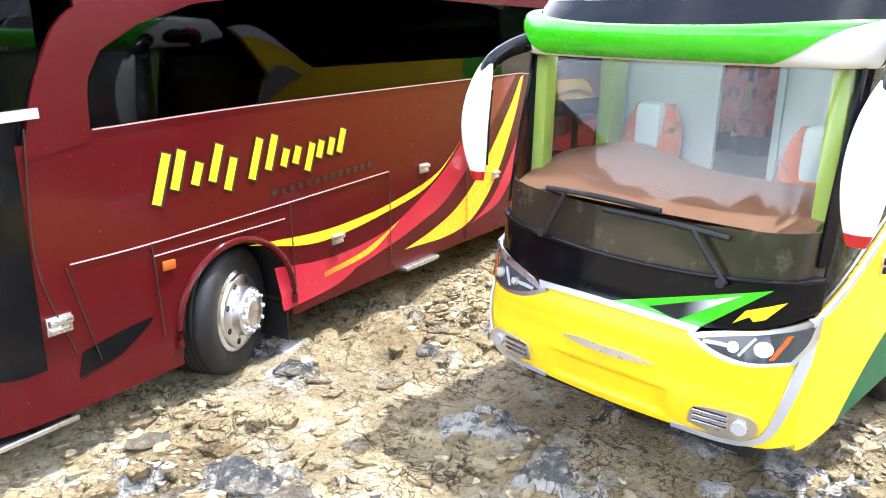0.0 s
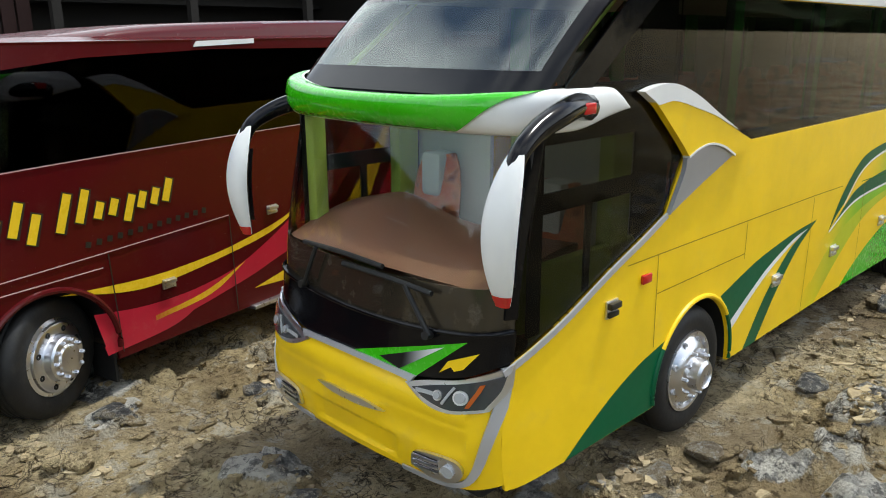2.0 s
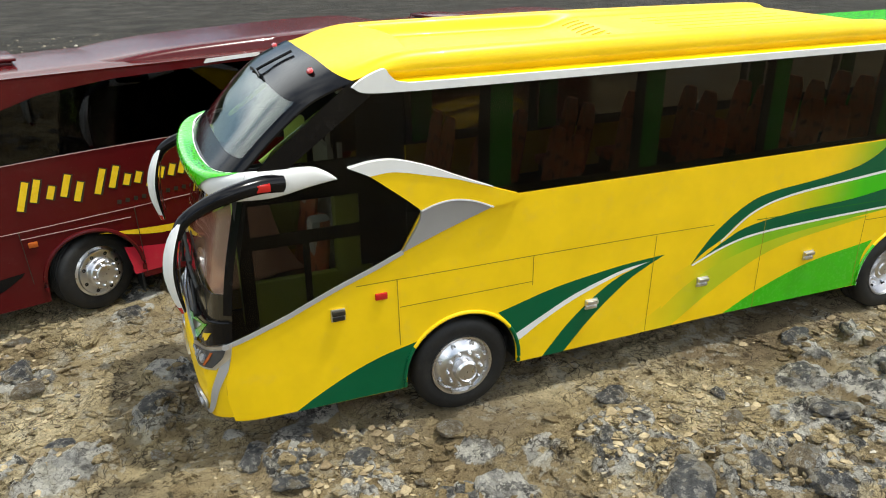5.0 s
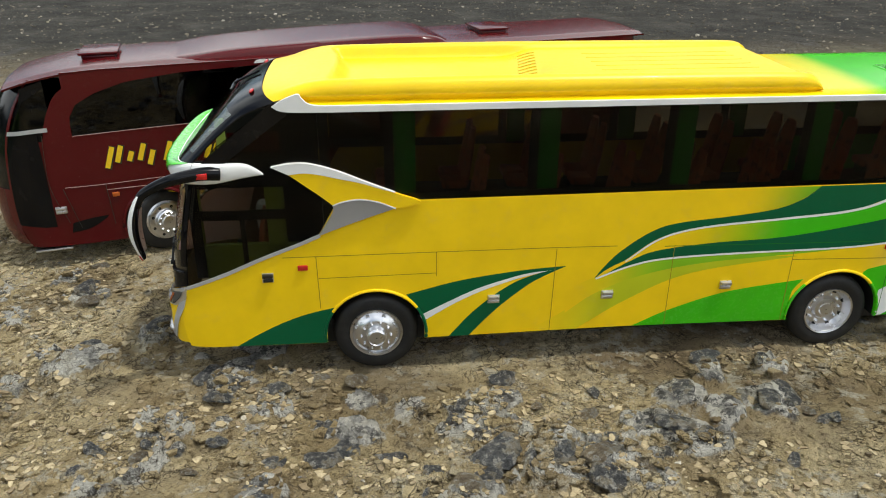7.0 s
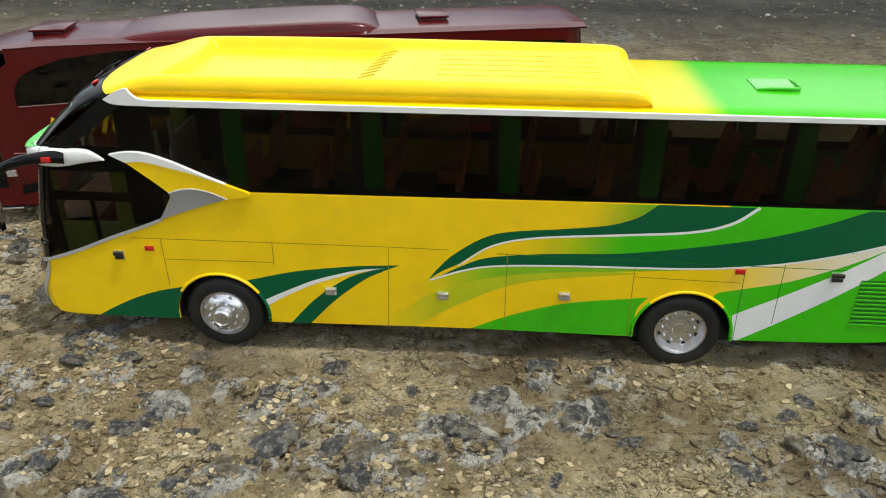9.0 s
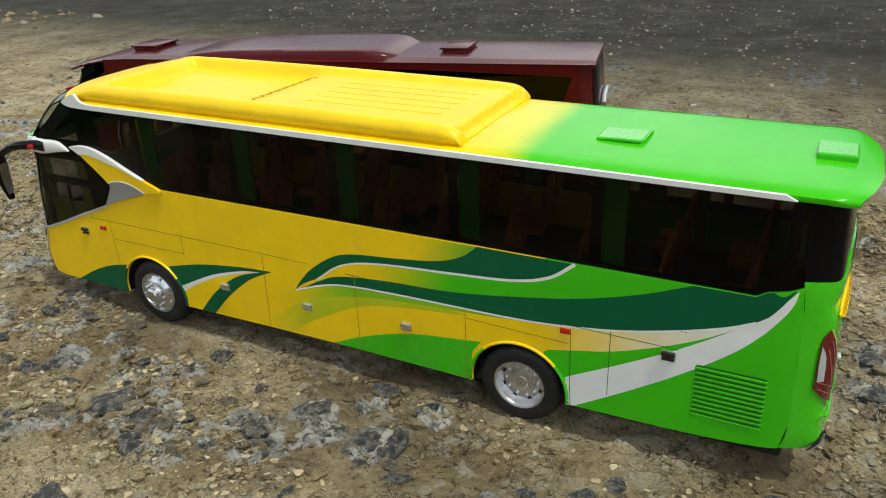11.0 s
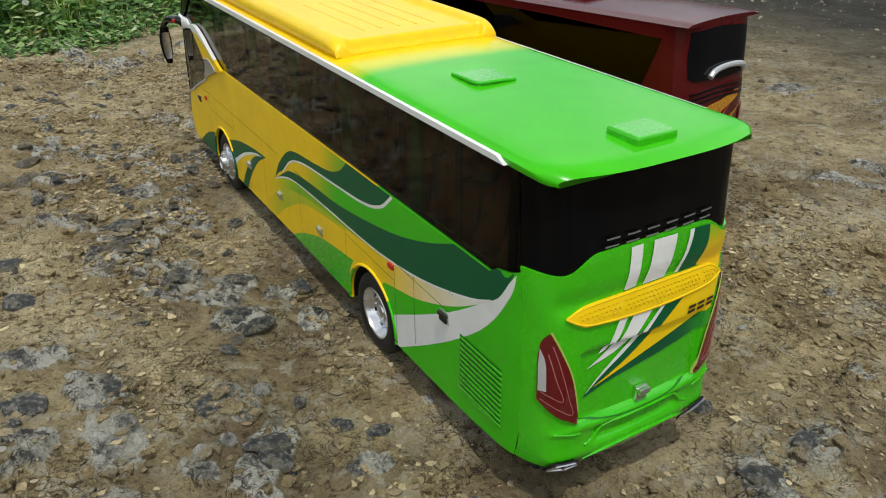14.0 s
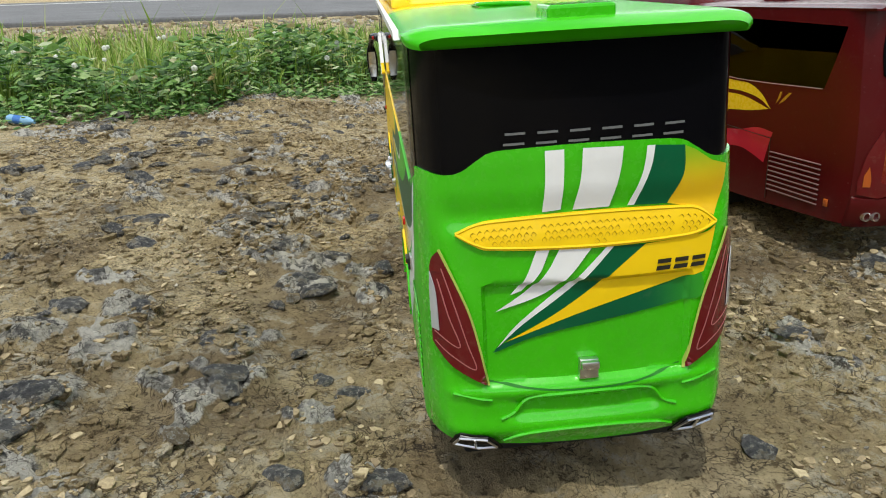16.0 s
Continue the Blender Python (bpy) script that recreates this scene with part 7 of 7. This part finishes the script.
M_GRAVEL = bit_mat("mixed_gravel", [(0.0, (0.12, 0.092, 0.056)), (0.25, (0.25, 0.198, 0.122)), (0.50, (0.34, 0.275, 0.170)), (0.66, (0.20, 0.194, 0.180)), (0.94, (0.33, 0.28, 0.19)), (1.0, (0.52, 0.48, 0.40))])
M_FLAKE = bit_mat("dried_mud_flakes", [(0.0, (0.26, 0.200, 0.120)), (0.5, (0.42, 0.340, 0.205)), (1.0, (0.54, 0.450, 0.285))])
M_GRIT = bit_mat("dark_grey_grit", [(0.0, (0.09, 0.080, 0.062)), (0.6, (0.22, 0.195, 0.145)), (0.95, (0.36, 0.32, 0.235)), (1.0, (0.56, 0.52, 0.44))])
stones()
bits("mud_scales", 19000, 0.0040, 0.0140, M_SCALE, 0.27, "broad flat scales of dried mud", 8, clump=0.34, tipped=0.20, flat=True)
bits("mud_flakes", 17000, 0.0020, 0.0080, M_FLAKE, 0.32, "thin curled flakes of dried mud", 4, clump=0.50, flat=True)
bits("gravel", 9000, 0.0014, 0.0050, M_GRAVEL, 0.50, "fine mixed gravel strewn over the earth", 3, clump=0.62, flat=True)
bits("scattered_gravel", 4500, 0.003, 0.012, M_GRIT, 0.5, "scattered gravel behind the buses", 6, reach=(-1.1, 1.7, 0.34, 1.9), clump=0)
bits("coarse_gravel", 2000, 0.010, 0.05, M_GRAVEL, 0.6, "loose gravel along the roadside", 5, reach=(-3.5, -1.45, -2.6, 1.2), clump=0)


# ---------------------------------------------------------------- weeds beside the road
def leaf_mat(name, stops, rough=0.5):
    m, n, l, p = shader(name)
    g = n.new("ShaderNodeNewGeometry").outputs["Random Per Island"]
    c = ramp(n, l, g, stops)
    l.new(c, p.inputs["Base Color"])
    p.inputs["Roughness"].default_value = rough
    t = n.new("ShaderNodeBsdfTranslucent")
    l.new(c, t.inputs["Color"])
    mix = n.new("ShaderNodeMixShader")
    mix.inputs[0].default_value = 0.35
    l.new(p.outputs[0], mix.inputs[1])
    l.new(t.outputs[0], mix.inputs[2])
    l.new(mix.outputs[0], n["Material Output"].inputs["Surface"])
    return m


M_LEAF = leaf_mat("weed_leaves", [(0.0, (0.036, 0.092, 0.018)), (0.40, (0.095, 0.215, 0.040)), (0.70, (0.19, 0.34, 0.08)), (0.92, (0.38, 0.50, 0.21)), (0.97, (0.52, 0.58, 0.36)), (1.0, (0.34, 0.25, 0.09))])
M_GRASS = leaf_mat("grass_blades", [(0.0, (0.12, 0.23, 0.03)), (0.6, (0.27, 0.40, 0.06)), (1.0, (0.46, 0.46, 0.18))])
M_FLOWER = leaf_mat("white_flower_heads", [(0.0, (0.70, 0.72, 0.62)), (1.0, (0.85, 0.85, 0.80))])


def weed_edge(y):
    """Where the weeds begin, as x over y."""
    return np.interp(y, [-2.6, -0.62, -0.50, -0.30, -0.25, -0.05, 0.30, 0.9], [-0.24, -0.37, -0.375, -0.41, -0.58, -0.66, -1.0, -1.8])


def weeds():
    r = np.random.RandomState(8)
    V, F = [], []
    n = 26000
    y = r.uniform(-2.2, 0.55, n)
    depth = r.power(0.75, n) * 0.44
    x = weed_edge(y) - depth + r.normal(0, 0.02, n)
    grow = np.clip(depth / 0.13, 0.15, 1) * (0.25 + 1.25 * vnoise(x * 9, y * 9, 31))
    z = ground_z(x, y) + r.uniform(0.004, 0.075, n) * grow
    size = r.uniform(0.006, 0.021, n) * (0.7 + 0.55 * grow)
    for k in range(n):
        a, tilt = r.uniform(0, 6.283), r.uniform(-0.25, 0.75)
        d = np.array((math.cos(a) * math.cos(tilt), math.sin(a) * math.cos(tilt), math.sin(tilt)))
        s = np.array((-math.sin(a), math.cos(a), 0.0))
        u = np.cross(d, s)
        o = np.array((x[k], y[k], z[k]))
        L, W = size[k], size[k] * 0.34
        b = len(V)
        V += [o, o + d * L * 0.35 + s * W + u * L * -0.08, o + d * L * 0.42 + u * L * 0.06, o + d * L * 0.35 - s * W + u * L * -0.08, o + d * L * 0.75 + s * W * 0.7 - u * L * 0.12, o + d * L * 0.75 - s * W * 0.7 - u * L * 0.12, o + d * L - u * L * 0.16]
        F += [(b, b + 1, b + 2), (b, b + 2, b + 3), (b + 1, b + 4, b + 2), (b + 2, b + 5, b + 3), (b + 2, b + 4, b + 6), (b + 2, b + 6, b + 5)]
    for k in range(0, n, 6):
        b = len(V)
        g = float(ground_z(x[k], y[k]))
        o, top = np.array((x[k] + 0.006, y[k], g)), np.array((x[k], y[k], z[k]))
        w = np.array((0.0006, 0.0006, 0))
        V += [o - w, o + w, top + w, top - w]
        F += [(b, b + 1, b + 2), (b, b + 2, b + 3)]
    me = bpy.data.meshes.new("weeds")
    me.from_pydata([tuple(v) for v in V], [], F)
    me.materials.append(M_LEAF)
    tagged(new("weeds", me), "low broadleaf weeds beside the bare earth", "weeds", kind="stuff")

    V, F = [], []
    for k in range(14000):
        yy = r.uniform(-2.4, 0.6)
        far = r.uniform() ** 0.8
        xx = weed_edge(yy) - 0.04 - far * 0.95
        long_ = r.uniform(0.025, 0.075) * (0.7 + far * 0.8) * (1.7 if r.uniform() < 0.03 else 1)
        a, lean = r.uniform(0, 6.283), r.uniform(0.1, 0.7)
        d = np.array((math.cos(a), math.sin(a), 0.0))
        s = np.array((-d[1], d[0], 0)) * r.uniform(0.0008, 0.0018) * (1 + far)
        o = np.array((xx, yy, float(0.0)))
        o[2] = float(ground_z(xx, yy))
        m1 = o + np.array((0, 0, long_ * 0.55)) + d * long_ * lean * 0.25
        e = o + np.array((0, 0, long_ * 0.9)) + d * long_ * lean
        b = len(V)
        V += [o - s, o + s, m1 + s * 0.8, m1 - s * 0.8, e]
        F += [(b, b + 1, b + 2), (b, b + 2, b + 3), (b + 3, b + 2, b + 4)]
    # taller tufts
    for c in range(46):
        cy_ = r.uniform(-1.5, 0.4)
        cx_ = weed_edge(cy_) - r.uniform(0.0, 0.42)
        tall = r.uniform(0.05, 0.115)
        for k in range(34):
            a, lean = r.uniform(0, 6.283), r.uniform(0.08, 0.75)
            d = np.array((math.cos(a), math.sin(a), 0.0))
            s = np.array((-d[1], d[0], 0)) * r.uniform(0.0010, 0.0021)
            long_ = tall * r.uniform(0.6, 1.15)
            o = np.array((cx_, cy_, 0.0)) + d * r.uniform(0.0, 0.014)
            o[2] = float(ground_z(o[0], o[1]))
            m1 = o + np.array((0, 0, long_ * 0.6)) + d * long_ * lean * 0.28
            e = o + np.array((0, 0, long_ * (0.98 - 0.35 * lean))) + d * long_ * lean
            b = len(V)
            V += [o - s, o + s, m1 + s * 0.8, m1 - s * 0.8, e]
            F += [(b, b + 1, b + 2), (b, b + 2, b + 3), (b + 3, b + 2, b + 4)]
    me = bpy.data.meshes.new("grass")
    me.from_pydata([tuple(v) for v in V], [], F)
    me.materials.append(M_GRASS)
    tagged(new("grass", me), "pale green grass blades among the weeds", "grass", kind="stuff")

    bm = bmesh.new()
    for k in range(60):
        yy = r.uniform(-1.2, 0.3)
        xx = weed_edge(yy) - r.uniform(0.05, 0.5)
        zz = float(ground_z(xx, yy)) + r.uniform(0.05, 0.085)
        q = r.uniform(0.0035, 0.006)
        bmesh.ops.create_icosphere(bm, subdivisions=1, radius=q, matrix=Matrix.Translation((xx, yy, zz)))
    me = bpy.data.meshes.new("flower_heads")
    bm.to_mesh(me)
    bm.free()
    me.materials.append(M_FLOWER)
    tagged(new("flower_heads", me), "small round white flower heads above the weeds", "flowers", kind="stuff")


weeds()


# ---------------------------------------------------------------- road, distance
def asphalt():
    m, n, l, p = shader("worn_asphalt")
    v = objpos(n)
    c = ramp(n, l, noise_node(n, l, v, 3, 6, 0.6), [(0.3, (0.13, 0.13, 0.135)), (0.7, (0.19, 0.19, 0.195))])
    f = ramp(n, l, noise_node(n, l, v, 80, 6, 0.7), [(0.3, (0.7, 0.7, 0.7)), (0.7, (1.15, 1.15, 1.15))])
    l.new(mixcol(n, l, 1.0, c, f, 'MULTIPLY'), p.inputs["Base Color"])
    p.inputs["Roughness"].default_value = 0.8
    bumped(n, l, p, noise_node(n, l, v, 120, 5, 0.7), 0.5, 0.01)
    return m


road = tagged(new("road", bpy.data.meshes.new("road")), "grey asphalt road with a white edge line", "road", kind="structure")
_b = boxed(-11.5, -3.62, -60, 60, 0.0, 0.045, bevel=0.01)
_b.to_mesh(road.data)
_b.free()
road.data.materials.append(asphalt())
part("road_line", boxed(-9.6, -9.45, -60, 60, 0.045, 0.049), paint("road_marking", (0.74, 0.74, 0.72), rough=0.7, coat=0.0), road, "white painted road line")


def foliage_wall():
    m, n, l, p = shader("distant_foliage")
    v = objpos(n)
    c = ramp(n, l, noise_node(n, l, v, 1.6, 8, 0.75), [(0.34, (0.012, 0.022, 0.008)), (0.52, (0.045, 0.085, 0.025)), (0.70, (0.11, 0.17, 0.05))])
    l.new(c, p.inputs["Base Color"])
    p.inputs["Roughness"].default_value = 0.9
    bumped(n, l, p, noise_node(n, l, v, 2.5, 8, 0.75), 1.0, 0.6)
    return m


def backdrop():
    bm = bmesh.new()
    rows = []
    for k in range(240):
        a = 2 * math.pi * k / 240
        row = []
        for j in range(14):
            t = j / 13
            rad = 34 + 3.5 * noise.noise(Vector((math.cos(a) * 6, math.sin(a) * 6, t * 4))) + 1.2 * noise.noise(Vector((math.cos(a) * 30, math.sin(a) * 30, t * 12)))
            h = 4.6 + 2.2 * noise.noise(Vector((math.cos(a) * 3, math.sin(a) * 3, 5))) + 1.6 * noise.noise(Vector((math.cos(a) * 16, math.sin(a) * 16, 9)))
            row.append((rad * math.cos(a), rad * math.sin(a), -0.5 + h * t))
        rows.append(row)
    rows.append(rows[0])
    grid_faces(bm, rows)
    ob = part("backdrop", bm, foliage_wall(), None)
    tagged(ob, "distant dark green treeline round the place", "trees", kind="structure")


backdrop()


# ---------------------------------------------------------------- stall and tubs behind the buses
M_PLANK = paint("weathered_red_brown_planks", (0.032, 0.012, 0.009), rough=0.7, coat=0.0, dust=0.05)
M_DARKWOOD = paint("dark_old_wood", (0.018, 0.015, 0.012), rough=0.8, coat=0.0, dust=0.03)
M_BLUE = paint("blue_plastic", (0.05, 0.16, 0.45), rough=0.4)
M_GREYP = paint("grey_plastic", (0.10, 0.11, 0.12), rough=0.5)
M_REDP = paint("red_plastic", (0.42, 0.04, 0.035), rough=0.4)


# a low paved strip with a dark kerb face, in front of the stall
M_SLAB = paint("worn_grey_concrete", (0.060, 0.060, 0.052), rough=0.85, coat=0.0, dust=0.2)
M_KERB = paint("dark_kerb_stone", (0.030, 0.029, 0.026), rough=0.8, coat=0.0, dust=0.05)
strip = boxed(-9.0, 0.0, 0.0, 24.0, -0.02, 0.085, bevel=0.012)
slab = part("pavement", strip, M_SLAB, None)
slab.matrix_world = pose(-0.50, 4.3, 0.02, 0, 0, -9.1)
tagged(slab, "grey concrete strip raised above the gritty ground", "pavement", kind="structure")
part("kerb", boxed(0.0, 0.05, 0.0, 24.0, -0.02, 0.080, bevel=0.01), M_KERB, slab, "dark kerb stone along the edge")
front = part("pavement", boxed(0.0, 16.0, 0.0, 9.0, -0.02, 0.085, bevel=0.012), M_SLAB, None)
front.matrix_world = pose(0.80, 16.0, 0.02, 0, 0, 0)
tagged(front, "grey concrete floor under the dark stall", "pavement", kind="structure")


def stall():
    st = root("market_stall", "dark timber roadside stall with red-brown plank front", "stall", pose(3.1, 18.6, 0.105) @ Matrix.Diagonal((2.0, 2.0, 2.0, 1.0)))
    part("roof", boxed(-0.4, 6.8, -0.5, 2.4, 2.35, 2.45), M_DARKWOOD, st)
    part("back_wall", boxed(-0.1, 6.6, 2.0, 2.1, 0, 2.35), M_DARKWOOD, st)
    part("side_wall", boxed(-0.1, 0.0, 0.0, 2.0, 0, 2.35), M_DARKWOOD, st)
    part("side_wall", boxed(6.5, 6.6, 0.0, 2.0, 0, 2.35), M_DARKWOOD, st)
    part("shelf", boxed(1.6, 6.5, 1.5, 2.0, 0.75, 0.80), M_DARKWOOD, st)
    for k in range(9):
        part("plank", boxed(0.02 + 0.16 * k, 0.16 + 0.16 * k, -0.03, 0.02, 0, 2.1 - 0.03 * (k % 3), bevel=0.01), M_PLANK, st)
    for x in (1.6, 3.2, 4.9, 6.5):
        part("post", boxed(x - 0.05, x + 0.05, -0.35, -0.25, 0, 2.35), M_DARKWOOD, st)


stall()


def bucket(name, label, x, y, r, h, material):
    ob = part(name, lathe([(r * 0.78, 0.0), (r, h), (r * 1.06, h), (r * 1.06, h * 0.94), (r * 0.97, h * 0.94), (r * 0.75, 0.02), (0.001, 0.02)], 28, 'Z'), material, None)
    ob.location = (x, y, 0.104)
    tagged(ob, label, "bucket")


bucket("tub", "large dark grey plastic tub on the concrete", 1.30, 16.9, 0.42, 0.95, M_GREYP)
bucket("bucket", "blue plastic bucket beside the dark tub", 2.15, 17.1, 0.28, 0.80, M_BLUE)
bucket("bucket", "red plastic bucket beside the blue one", 2.90, 17.1, 0.32, 0.70, M_REDP)


def bottle():
    rt = root("plastic_bottle", "crushed clear bottle with blue label by the weeds", "bottle", pose(-0.365, -0.535, float(ground_z(-0.365, -0.535)) + 0.009, 0, 4, 65))
    part("body", lathe([(0.001, -0.020), (0.0050, -0.020), (0.0062, -0.016), (0.0056, -0.005), (0.0062, 0.005), (0.0055, 0.014), (0.0026, 0.020), (0.0026, 0.024), (0.0005, 0.024)], 20, 'X'), paint("crumpled_pale_plastic", (0.22, 0.42, 0.62), rough=0.2), rt)
    part("label_band", lathe([(0.0062, -0.008), (0.0058, -0.002), (0.0064, 0.005)], 20, 'X'), M_BLUE, rt, "blue label")


bottle()
